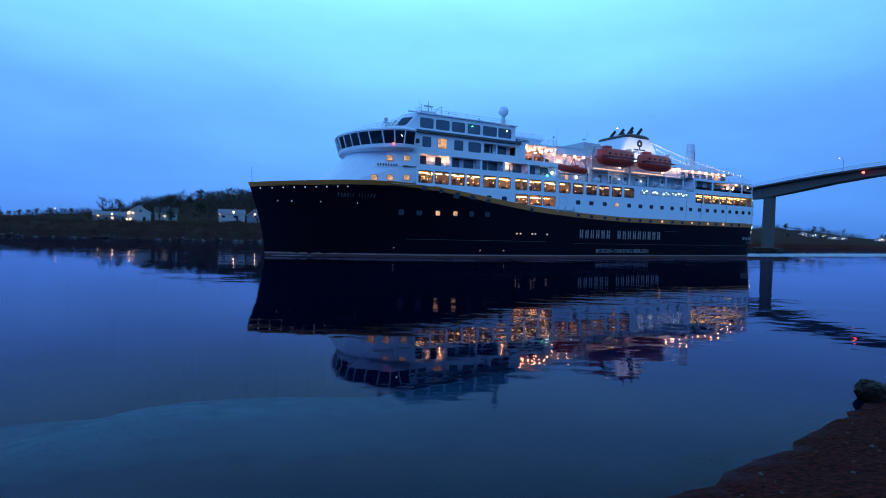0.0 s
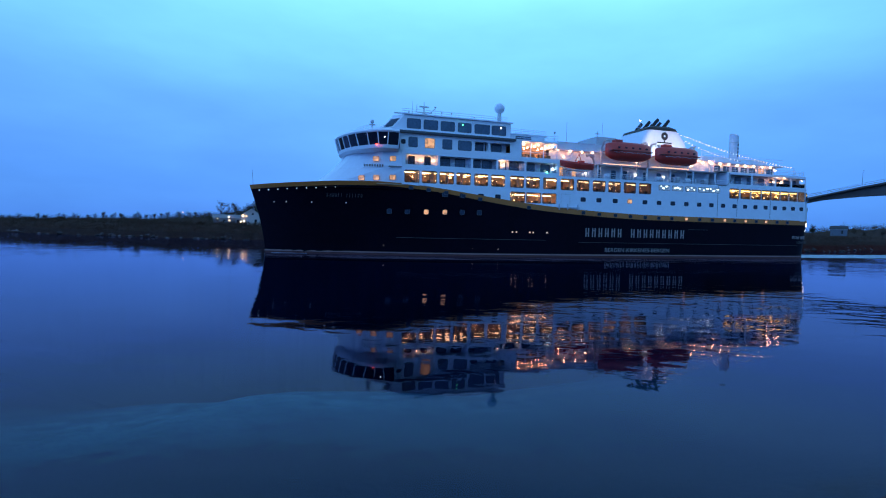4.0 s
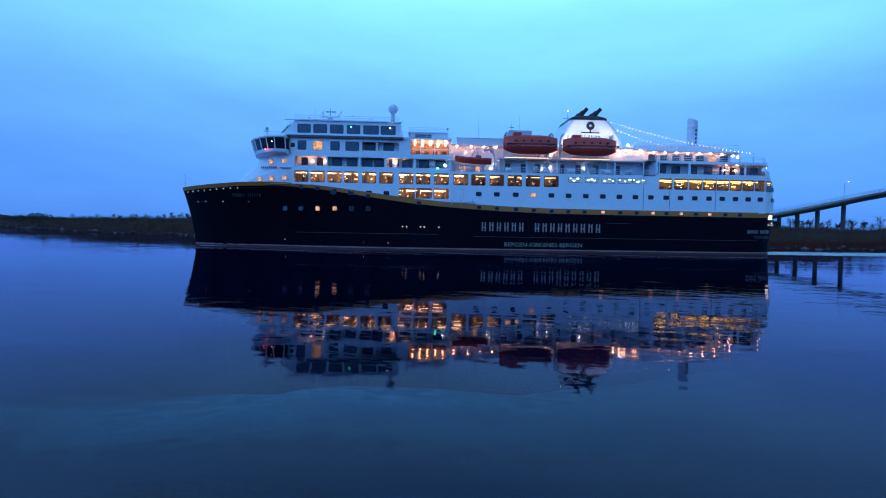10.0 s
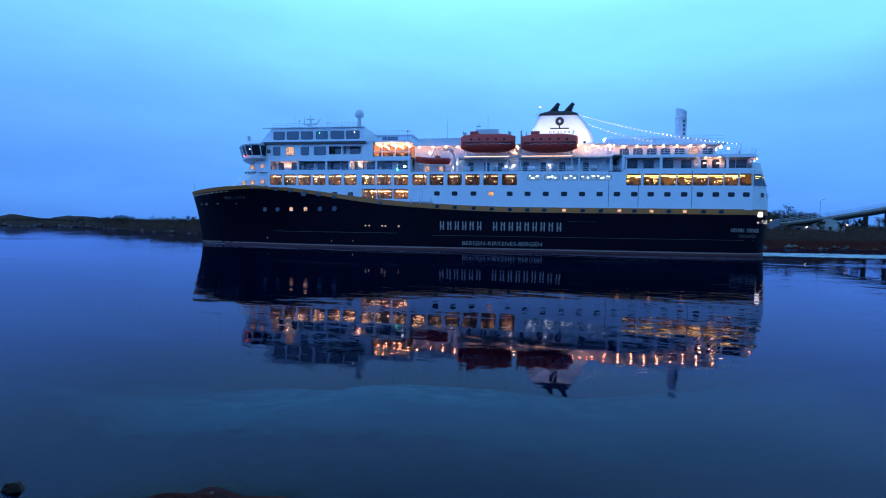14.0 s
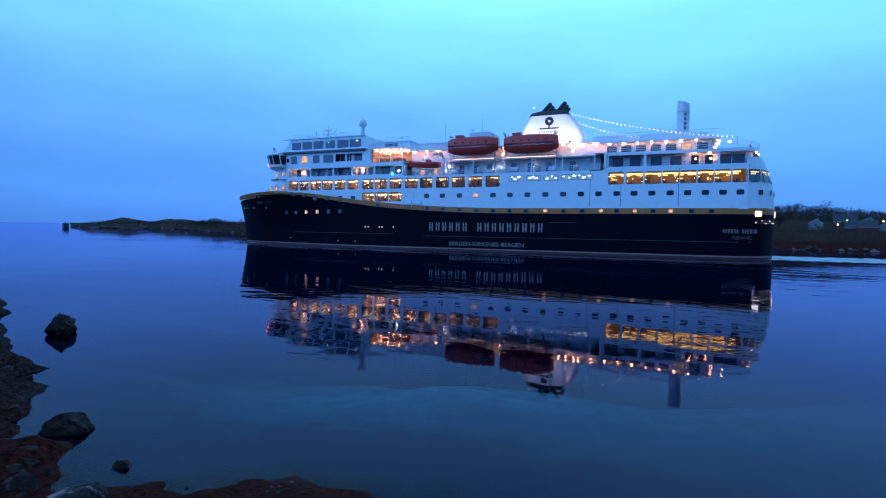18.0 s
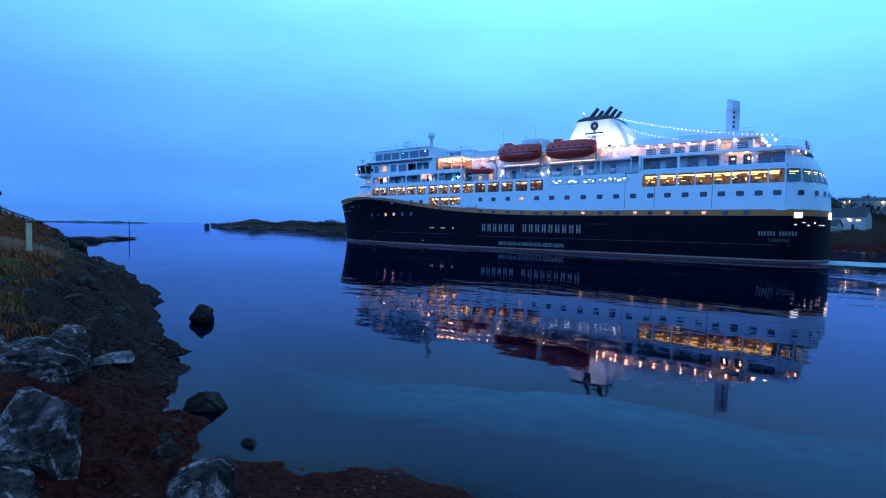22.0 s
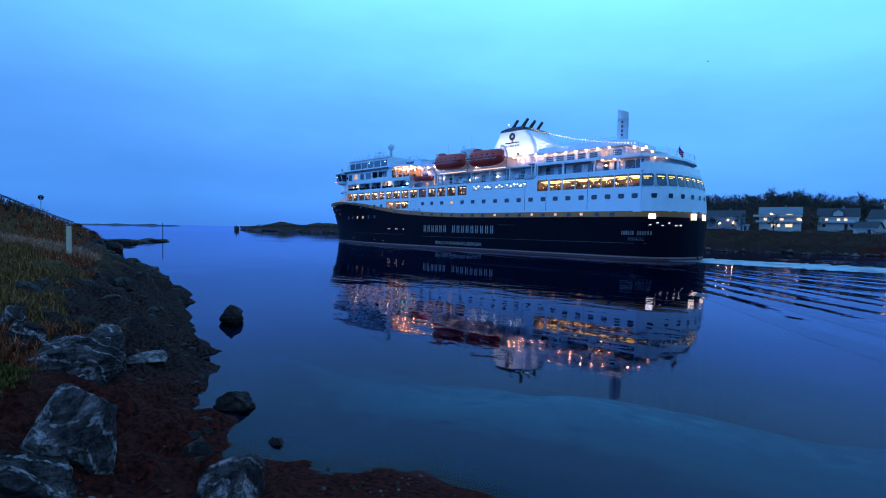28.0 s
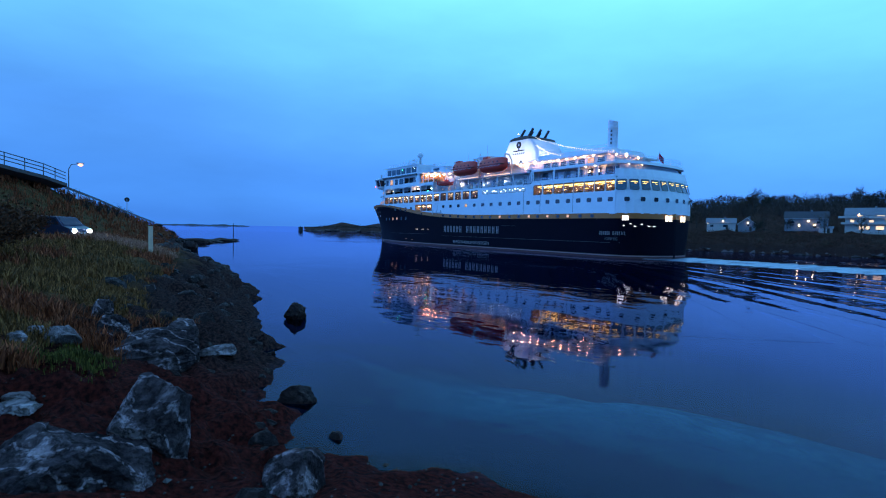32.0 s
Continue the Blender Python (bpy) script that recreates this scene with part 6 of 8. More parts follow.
def scatter_shore():
    meshes = [boulder_mesh("shore_rock", 100 + k, DARKROCK, (1.0, 0.8, 0.62), 0.35, 6, 1) for k in range(7)]
    rnd = random.Random(5)
    path = [(-8.9, 4.9), (-9.6, 4.0), (-11.0, 3.9), (-12.4, 4.6), (-14.3, 4.3), (-16.0, 5.7), (-17.6, 6.7), (-21.5, 6.9), (-26.0, 7.9), (-31.4, 10.2), (-36.4, 13.6), (-42.0, 13.8), (-48, 15.0), (-62, 16.0), (-80, 17.4), (-100, 20.6), (-131, 27.5)]
    spots = []
    for (ax, ay), (bx, by) in zip(path, path[1:]):
        long = math.hypot(bx - ax, by - ay)
        n = max(2, int(long * (4.0 if ax > -30 else 1.2 if ax > -50 else 0.45)))
        for k in range(n):
            u = rnd.random()
            inland = rnd.random() ** 1.6 * (3.2 if ax > -15 else 5.0 if ax > -30 else 5.5)
            nx, ny = (by - ay) / long, -(bx - ax) / long
            x, y = ax + u * (bx - ax) - nx * inland, ay + u * (by - ay) - ny * inland
            spots.append((x, y, inland))
    for x, y, inland in spots:
        s = rnd.uniform(0.14, 0.44) * (1.0 if x > -20 else 1.5 if x > -45 else 2.6)
        ob = new("shore_rock", meshes[rnd.randrange(7)])
        ob.matrix_basis = pose(x, y, ground_z(x, y) - 0.05 * s, rnd.uniform(-20, 20), rnd.uniform(-20, 20), rnd.uniform(0, 360)) @ Matrix.Diagonal((s, s * rnd.uniform(0.8, 1.3), s * rnd.uniform(0.7, 1.2), 1))
        tagged(ob, "dark wet rock with clinging weed on the shore", "rock", "shore rocks")
    # pebbles and shells, too many to count
    bm = bmesh.new()
    d = np.array([rnd.uniform(5.5, 17) for _ in range(1500)])
    a = np.radians(np.array([rnd.uniform(-45, 92) for _ in range(1500)]))
    xs, ys = -d * np.sin(a), d * np.cos(a)
    for x, y, z in zip(xs, ys, ground_height(xs, ys, False)):
        if not 0.02 < z < 1.9:
            continue
        s = rnd.uniform(0.012, 0.05) * (1.8 if rnd.random() < 0.06 else 1)
        vs = [bm.verts.new((x + s * rnd.uniform(0.6, 1) * dx, y + s * rnd.uniform(0.6, 1) * dy, z + 0.05 + s * 0.6 * dz)) for dx, dy, dz in ((1, 0, 0), (0, 1, 0), (-1, 0, 0), (0, -1, 0), (0, 0, 1), (0, 0, -1))]
        for a_, b_, c_ in ((0, 1, 4), (1, 2, 4), (2, 3, 4), (3, 0, 4), (1, 0, 5), (2, 1, 5), (3, 2, 5), (0, 3, 5)):
            bm.faces.new((vs[a_], vs[b_], vs[c_]))
    tagged(part("pebbles", bm, island_material("beach_pebbles", (0.03, 0.024, 0.020), (0.13, 0.11, 0.10))), "scattered pebbles and shell bits on dark weed", "pebbles", kind="stuff")


def island_material(name, dark, light, rough=0.85):
    """A colour between two, different for each loose piece of a mesh."""
    m = bpy.data.materials.new(name)
    m.use_nodes = True
    n, l = m.node_tree.nodes, m.node_tree.links
    b = n["Principled BSDF"]
    b.inputs["Roughness"].default_value = rough
    b.inputs["Specular IOR Level"].default_value = 0.2
    geo, mx = n.new("ShaderNodeNewGeometry"), n.new("ShaderNodeMix")
    mx.data_type = "RGBA"
    p = n.new("ShaderNodeMath")
    p.operation, p.inputs[1].default_value = "POWER", 1.8
    l.new(geo.outputs["Random Per Island"], p.inputs[0])
    l.new(p.outputs[0], mx.inputs[0])
    mx.inputs[6].default_value, mx.inputs[7].default_value = (*dark, 1), (*light, 1)
    l.new(mx.outputs[2], b.inputs["Base Color"])
    return m


scatter_shore()


def build_grass():
    rnd = random.Random(12)
    def tufts(name, mat, spots, high, label, blades=7, spread=0.16):
        verts, faces = [], []
        for x, y, z, k in spots:
            for _ in range(blades):
                a, h = rnd.uniform(0, 6.28), high * k * rnd.uniform(0.5, 1.2)
                bx, by = x + rnd.uniform(-1, 1) * spread, y + rnd.uniform(-1, 1) * spread
                w, lean = 0.007 + 0.008 * k, rnd.uniform(0.15, 0.75) * h
                dx, dy = math.cos(a), math.sin(a)
                i = len(verts)
                verts += [(bx - w * dy, by + w * dx, z - 0.05), (bx + w * dy, by - w * dx, z - 0.05), (bx + 0.4 * lean * dx + w * 0.7 * dy, by + 0.4 * lean * dy - w * 0.7 * dx, z + 0.6 * h),
                          (bx + 0.4 * lean * dx - w * 0.7 * dy, by + 0.4 * lean * dy + w * 0.7 * dx, z + 0.6 * h), (bx + lean * dx, by + lean * dy, z + h)]
                faces += [(i, i + 1, i + 2, i + 3), (i + 3, i + 2, i + 4)]
        me = bpy.data.meshes.new(name)
        me.from_pydata(verts, [], faces)
        me.materials.append(mat)
        tagged(new(name, me), label, "grass", kind="stuff")
    green, pale, red, fresh = [], [], [], []
    n = 24000
    d = np.where(np.array([rnd.random() for _ in range(n)]) < 0.75, np.array([rnd.uniform(14, 50) for _ in range(n)]), np.array([rnd.uniform(14, 24) for _ in range(n)]))
    a = np.radians(np.array([rnd.uniform(74, 100) for _ in range(n)]))
    xs, ys = -d * np.sin(a), d * np.cos(a)
    inland, zs = shore_distance(xs, ys), ground_height(xs, ys, False)
    for x, y, z, s, far in zip(xs, ys, zs, inland, d):
        lim = 3.1 if x > -20 else 4.4 if x > -32 else 5.2
        if s < lim + 1.2 * noise.noise((x * 0.4, y * 0.4, 2)) or len(green) + len(red) > 9500:
            continue
        if math.hypot((x + 15.0) / 1.5, (y - 0.65) / 0.8) < 1:
            continue
        (red if noise.noise((x * 0.25, y * 0.25, 7)) > 0.12 else green).append((x, y, z, rnd.uniform(0.5, 1.3) * (1 + far / 60) * (1.0 + 1.3 * max(0, noise.noise((x * 1.1, y * 1.1, 4)))))) 
    # bracken on the seaward slope of the road embankment
    for _ in range(2600):
        (ax, ay, _az), (bx, by, _bz) = rnd.choice(list(zip(EMBANKMENT[1:], EMBANKMENT[2:])))
        u, off = rnd.random(), rnd.uniform(1.5, 12)
        long = math.hypot(bx - ax, by - ay)
        x, y = ax + u * (bx - ax) + off * -(by - ay) / long * -1, ay + u * (by - ay) + off * (bx - ax) / long * -1
        z = ground_z(x, y)
        if z > 1.6:
            red.append((x, y, z, rnd.uniform(1.6, 3.0)))
    for _ in range(2200):
        u = rnd.random()
        x, y = -46.5 + 8.0 * u + rnd.uniform(-1.0, 1.0), 2.9 + 3.3 * u + rnd.uniform(-0.8, 1.4)
        pale.append((x, y, ground_z(x, y), rnd.uniform(0.7, 1.2)))
    spots = [(-15.0 + rnd.gauss(0, 0.65), 0.65 + rnd.gauss(0, 0.36)) for _ in range(900)]
    for (x, y), z in zip(spots, ground_height([p[0] for p in spots], [p[1] for p in spots])):
        fresh.append((x, y, z, rnd.uniform(0.5, 1.0)))
    tufts("fresh_grass", island_material("green_grass", (0.050, 0.040, 0.008), (0.20, 0.155, 0.028)), fresh, 0.08, "short green grass among the stones", 8, 0.14)
    tufts("grass", island_material("bank_grass", (0.100, 0.046, 0.015), (0.42, 0.18, 0.052)), green, 0.17, "rough green and brown autumn grass on the bank", 9)
    tufts("dead_grass", island_material("rusty_grass", (0.12, 0.030, 0.013), (0.52, 0.14, 0.052)), red, 0.22, "rusty dead bracken and grass on the bank", 9)
    # dry reeds, their colour lightened to stand for the headlights on them
    tufts("reeds", island_material("headlit_pale_reeds", (0.30, 0.12, 0.075), (0.66, 0.34, 0.22)), pale, 0.62, "pale dry reeds beside the road", 5, 0.3)


build_grass()


def shrub_mesh(seed, high, wide, twigs=46, leaves=150):
    rnd = random.Random(seed)
    wood, leaf = bmesh.new(), bmesh.new()
    for k in range(twigs):
        a, r = rnd.uniform(0, 6.28), wide * math.sqrt(rnd.random())
        tip = Vector((r * math.cos(a), r * math.sin(a), high * rnd.uniform(0.55, 1.0) * (1 - 0.35 * r / wide)))
        mid = tip * 0.5 + Vector((rnd.uniform(-0.1, 0.1), rnd.uniform(-0.1, 0.1), 0.12 * high))
        tube(wood, [(0.12 * tip.x, 0.12 * tip.y, 0), mid, tip], [0.02 * high / 2, 0.012 * high / 2, 0.004], 3)
        for _ in range(leaves // twigs):
            p = mid.lerp(tip, rnd.random()) + Vector((rnd.gauss(0, 0.12), rnd.gauss(0, 0.12), rnd.gauss(0, 0.1))) * wide * 0.6
            s = rnd.uniform(0.018, 0.045) * wide
            d1 = Vector((rnd.gauss(0, 1), rnd.gauss(0, 1), rnd.gauss(0, 1))).normalized()
            d2 = d1.orthogonal().normalized()
            leaf.faces.new([leaf.verts.new(p + s * v) for v in (d1, 0.6 * d2, -d1, -0.6 * d2)])
    return wood, leaf


BARK = material("dark_bark", (0.055, 0.042, 0.036), 0.9, scale=3, vary=0.3, bump=0.2)
TWIGLEAF = island_material("autumn_leaves", (0.030, 0.020, 0.012), (0.11, 0.050, 0.024))
BRACKEN = island_material("rusty_bracken", (0.07, 0.026, 0.012), (0.24, 0.085, 0.036))
CONIFER = island_material("dark_evergreen_leaves", (0.018, 0.018, 0.012), (0.055, 0.044, 0.026))
for k, (x, y, h, w) in enumerate(((-26.5, -1.7, 2.6, 2.2), (-30.0, -2.6, 3.2, 2.6), (-24.0, -2.2, 2.2, 1.8), (-36.0, -2.2, 3.0, 2.4), (-44.5, -0.6, 2.6, 1.7))):
    wood, leaf = shrub_mesh(60 + k, h, w, 90, 3600)
    bush = thing("shrub", "dark-stemmed shrub with rusty autumn leaves on the bank", "shrub", "bank shrubs", pose(x, y, ground_z(x, y)))
    part("brushwood", wood, BARK, bush)
    part("foliage", leaf, BRACKEN, bush)


def build_bank_things():
    # pale marker post
    x, y = -37.7, 5.9
    z = ground_z(x, y)
    post = thing("marker_post", "weathered pale wooden board standing upright in the grass", "post", m=pose(x, y, z, 0, 0, 20))
    bm = bmesh.new()
    loft(bm, [[(a * s, b * s, h) for a, b in ((-0.05, -0.13), (0.05, -0.13), (0.05, 0.13), (-0.05, 0.13))] for s, h in ((1.02, -0.4), (1.0, 0.9), (0.99, 1.88), (0.94, 1.9))])
    # wood colour warmed and raised in place of the headlights' glow
    part("post_body", bm, material("weathered_wood", (0.62, 0.44, 0.30), 0.85, scale=2.5, vary=0.25, bump=0.3), post)
    # parked car with its headlights on
    car = thing("parked_car", "dark blue people carrier with headlights on, on the road", "car", m=pose(-51.8, 1.75, ground_z(-51.6, 1.6) - 0.10, 0, 0, 36))
    paint = material("dark_blue_car_paint", (0.02, 0.03, 0.07), 0.3, 0.2, scale=2, vary=0.1, bump=0, spec=0.6)
    bm = bmesh.new()
    prof = [(2.1, 0.35), (2.15, 0.62), (2.0, 0.86), (1.25, 1.08), (0.45, 1.78), (-1.7, 1.84), (-2.1, 1.1), (-2.15, 0.55), (-2.05, 0.32)]
    loft(bm, [[(px_, yy * (0.86 if pz > 1.2 else 1.0), pz) for px_, pz in prof] for yy in (-0.95, -0.87, 0.87, 0.95)])
    body = part("car_body", bm, paint, car, smooth=False)
    for sgn in (1, -1):
        bm = bmesh.new()
        pts = [(1.0, 0.965 * sgn, 1.14), (0.42, 0.845 * sgn, 1.66), (-1.5, 0.845 * sgn, 1.70), (-1.85, 0.965 * sgn, 1.14)]
        bm.faces.new([bm.verts.new(p) for p in pts])
        part("side_window", bm, CABINGLASS, car)
        bm = bmesh.new()
        tube(bm, [(2.1, 0.64 * sgn, 0.66), (2.18, 0.64 * sgn, 0.66)], 0.15, 10)
        part("headlight", bm, lamp_material("headlight_glow", (1.0, 0.74, 0.58), 800.0), car, "bright white headlight")
        for wx in (1.3, -1.35):
            bm = bmesh.new()
            tube(bm, [(wx, 0.79 * sgn, 0.32), (wx, 0.97 * sgn, 0.32)], 0.32, 14)
            wheel = part("wheel", bm, BLACK, car)
            bm = bmesh.new()
            tube(bm, [(wx, 0.97 * sgn, 0.32), (wx, 0.985 * sgn, 0.32)], 0.2, 10)
            part("rim", bm, STEEL, wheel)
    bm = bmesh.new()
    bm.faces.new([bm.verts.new(p) for p in ((1.20, -0.80, 1.13), (1.20, 0.80, 1.13), (0.52, 0.68, 1.73), (0.52, -0.68, 1.73))])
    part("windscreen", bm, CABINGLASS, car, at=pose(0.03, 0, 0.02))
    bm = bmesh.new()
    box(bm, 2.1, 2.17, -0.3, 0.3, 0.45, 0.56)
    part("plate_bar", bm, WHITE, car)
    # road strip under the car
    bm = bmesh.new()
    rows = []
    for k in range(11):
        x = -34 - 2.3 * k
        y = 0.6 + 0.25 * k - 2.5 * max(0, 3 - k) / 3
        rows.append([(x, y - 1.7, ground_z(x, y - 1.7) + 0.05), (x, y + 1.7, ground_z(x, y + 1.7) + 0.05)])
    for a, b in zip(rows, rows[1:]):
        bm.faces.new([bm.verts.new(p) for p in (a[0], b[0], b[1], a[1])])
    tagged(part("road", bm, material("wet_asphalt", (0.035, 0.035, 0.038), 0.6, scale=3, vary=0.2, bump=0.2)), "narrow dark asphalt road", "road", kind="structure")


build_bank_things()


RAILGREY = material("dull_galvanised_rail", (0.11, 0.12, 0.135), 0.6, 0.2, scale=3, vary=0.2, bump=0.05)


def street_lamp(x, y, z, high, toward, label, lit=True, arm=1.6):
    lamp = thing("street_lamp", label, "street lamp", "street lamps", pose(x, y, z, 0, 0, toward))
    bm = bmesh.new()
    tube(bm, [(0, 0, -0.3), (0, 0, high - 0.7), (0.25, 0, high - 0.15), (arm, 0, high)], [0.06, 0.05, 0.04, 0.035], 6)
    part("pole", bm, RAILGREY, lamp)
    bm = bmesh.new()
    loft(bm, [[(arm + a, b * s, high + dz) for a, b in ((-0.1, -0.14), (0.6, -0.1), (0.6, 0.1), (-0.1, 0.14))] for s, dz in ((1, -0.02), (1.0, 0.08), (0.6, 0.16))])
    head = part("lamp_head", bm, STEEL, lamp)
    if lit:
        bm = bmesh.new()
        ball(bm, (arm + 0.25, 0, high - 0.1), 0.24, 8, 5, 0.7)
        part("lamp_glass", bm, lamp_material("street_lamp_glow", (1.0, 0.42, 0.20), 3.2), head)
    return lamp




def build_ramp():
    """The end of the road bridge on the embankment."""
    ramp = thing("road_ramp", "concrete end of a road bridge with steel railings, on an embankment", "bridge")
    path = [(-46, -27, 12.0), (-52, -18, 11.3), (-58, -10, 10.5), (-61.5, -5.6, 9.95), (-66.0, -1.8, 9.25), (-70, -0.1, 8.85)]
    bm = bmesh.new()
    rings = []
    for k, p in enumerate(path):
        a, b = Vector(path[max(k - 1, 0)]), Vector(path[min(k + 1, len(path) - 1)])
        d = (b - a).normalized()
        side = Vector((d.y, -d.x, 0)).normalized() * -1
        c = Vector(p)
        depth = 0.6
        rings.append([c + side * 3.2 * s + Vector((0, 0, dz)) for s, dz in ((1, 0), (1, -0.34), (0.7, -depth), (-0.7, -depth), (-1, -0.34), (-1, 0))])
    loft(bm, rings)
    part("deck", bm, CONCRETE, ramp)
    for sgn in (1, -1):
        edge = []
        for k, p in enumerate(path):
            a, b = Vector(path[max(k - 1, 0)]), Vector(path[min(k + 1, len(path) - 1)])
            d = (b - a).normalized()
            edge.append(Vector(p) + Vector((d.y, -d.x, 0)).normalized() * -3.05 * sgn)
        for h in (0.45, 0.8, 1.15):
            bm = bmesh.new()
            tube(bm, [e + Vector((0, 0, h)) for e in edge], 0.05, 5)
            part("rail", bm, RAILGREY, ramp)
        for a, b in zip(edge, edge[1:]):
            n = max(1, round((b - a).length / 2.0))
            for j in range(n):
                bm = bmesh.new()
                q = a.lerp(b, j / n)
                tube(bm, [q, q + Vector((0, 0, 1.18))], 0.055, 4)
                part("post", bm, RAILGREY, ramp)
    bm = bmesh.new()
    for x, y in ((-50, -19.0), (-57.5, -9.0)):
        box(bm, x - 0.5, x + 0.5, y - 3.0, y + 3.0, 5.0, 11.4)
    part("pier", bm, CONCRETE, ramp)
    # crash barrier down the embankment
    line = [(-68, 0.6), (-76, 4.2), (-83, 7.0), (-91, 9.4), (-99, 12.0), (-108, 15.4), (-118, 19.2)]
    barrier = thing("crash_barrier", "dark steel crash barrier along the embankment road", "barrier")
    bm = bmesh.new()
    tube(bm, [(x, y, ground_z(x, y) + 0.75) for x, y in line], 0.14, 4)
    part("beam", bm, RAILGREY, barrier)
    for a, b in zip(line, line[1:]):
        for j in range(3):
            x, y = a[0] + (b[0] - a[0]) * j / 3, a[1] + (b[1] - a[1]) * j / 3
            bm = bmesh.new()
            tube(bm, [(x, y, ground_z(x, y) - 0.2), (x, y, ground_z(x, y) + 0.8)], 0.07, 4)
            part("post", bm, RAILGREY, barrier)
    x, y = -72.0, 3.1
    street_lamp(x, y, ground_z(x, y), 11.35 - ground_z(x, y), 90, "grey street lamp, lit, beside the ramp", arm=0.85)
    # round traffic sign on the embankment
    x, y = -92.0, 11.2
    sign = thing("road_sign", "round dark road sign on a thin post", "sign", m=pose(x, y, ground_z(x, y), 0, 0, 83))
    bm = bmesh.new()
    tube(bm, [(0, 0, -0.3), (0, 0, 3.0)], 0.05, 5)
    part("pole", bm, STEEL, sign)
    bm = bmesh.new()
    tube(bm, [(0, -0.03, 2.7), (0, 0.03, 2.7)], 0.36, 14)
    part("sign_plate", bm, BLACK, sign)
    for k, (x, y) in enumerate(((-70, 4.6), (-73.5, 6.0), (-77, 7.2), (-88, 10.6), (-66.5, 2.8), (-81, 8.6))):
        wood, leaf = shrub_mesh(80 + k, 2.0, 1.1, 40, 200)
        bush = thing("shrub", "bare leafless shrub on the embankment", "shrub", "embankment shrubs", pose(x, y, ground_z(x, y)))
        part("brushwood", wood, BARK, bush)
        part("foliage", leaf, TWIGLEAF, bush)
    # sea mark on the point
    x, y = -158.5, 46.6
    mark = thing("sea_mark", "thin dark sea mark pole off the rocky point", "sea mark", m=pose(x, y, 0))
    bm = bmesh.new()
    tube(bm, [(0, 0, -2.0), (0, 0, 5.2)], [0.14, 0.09], 6)
    part("pole", bm, BLACK, mark)
    bm = bmesh.new()
    tube(bm, [(-0.5, 0, 4.2), (0.5, 0, 4.2)], 0.06, 4)
    part("crossbar", bm, BLACK, mark)


build_ramp()


# ---- the far shore: houses, trees, bridge ----
def polar(az, dist):
    a = radians(az)
    return -dist * math.sin(a), dist * math.cos(a)


HOUSE_WHITE = material("white_timber_cladding", (0.44, 0.42, 0.41), 0.7, scale=0.8, vary=0.12, bump=0.1)
HOUSE_GREY = material("blue_grey_cladding", (0.16, 0.19, 0.23), 0.7, scale=0.8, vary=0.15, bump=0.1)
HOUSE_RED = material("barn_red_cladding", (0.16, 0.025, 0.02), 0.75, scale=0.8, vary=0.2, bump=0.1)
HOUSE_DARK = material("dark_brown_cladding", (0.035, 0.028, 0.024), 0.75, scale=0.8, vary=0.2, bump=0.1)
ROOF_DARK = material("dark_roof_tiles", (0.035, 0.035, 0.04), 0.7, scale=1.5, vary=0.25, bump=0.3)
ROOF_GREY = material("grey_roof_tiles", (0.16, 0.17, 0.19), 0.7, scale=1.5, vary=0.2, bump=0.3)
PORCH = lamp_material("porch_lamp_glow", (1.0, 0.58, 0.28), 22.0)
HOUSEGLOW = lamp_material("house_window_glow", (1.0, 0.62, 0.34), 1.3)
TRIM = material("white_trim", (0.42, 0.43, 0.44), 0.6, scale=2, vary=0.05, bump=0)


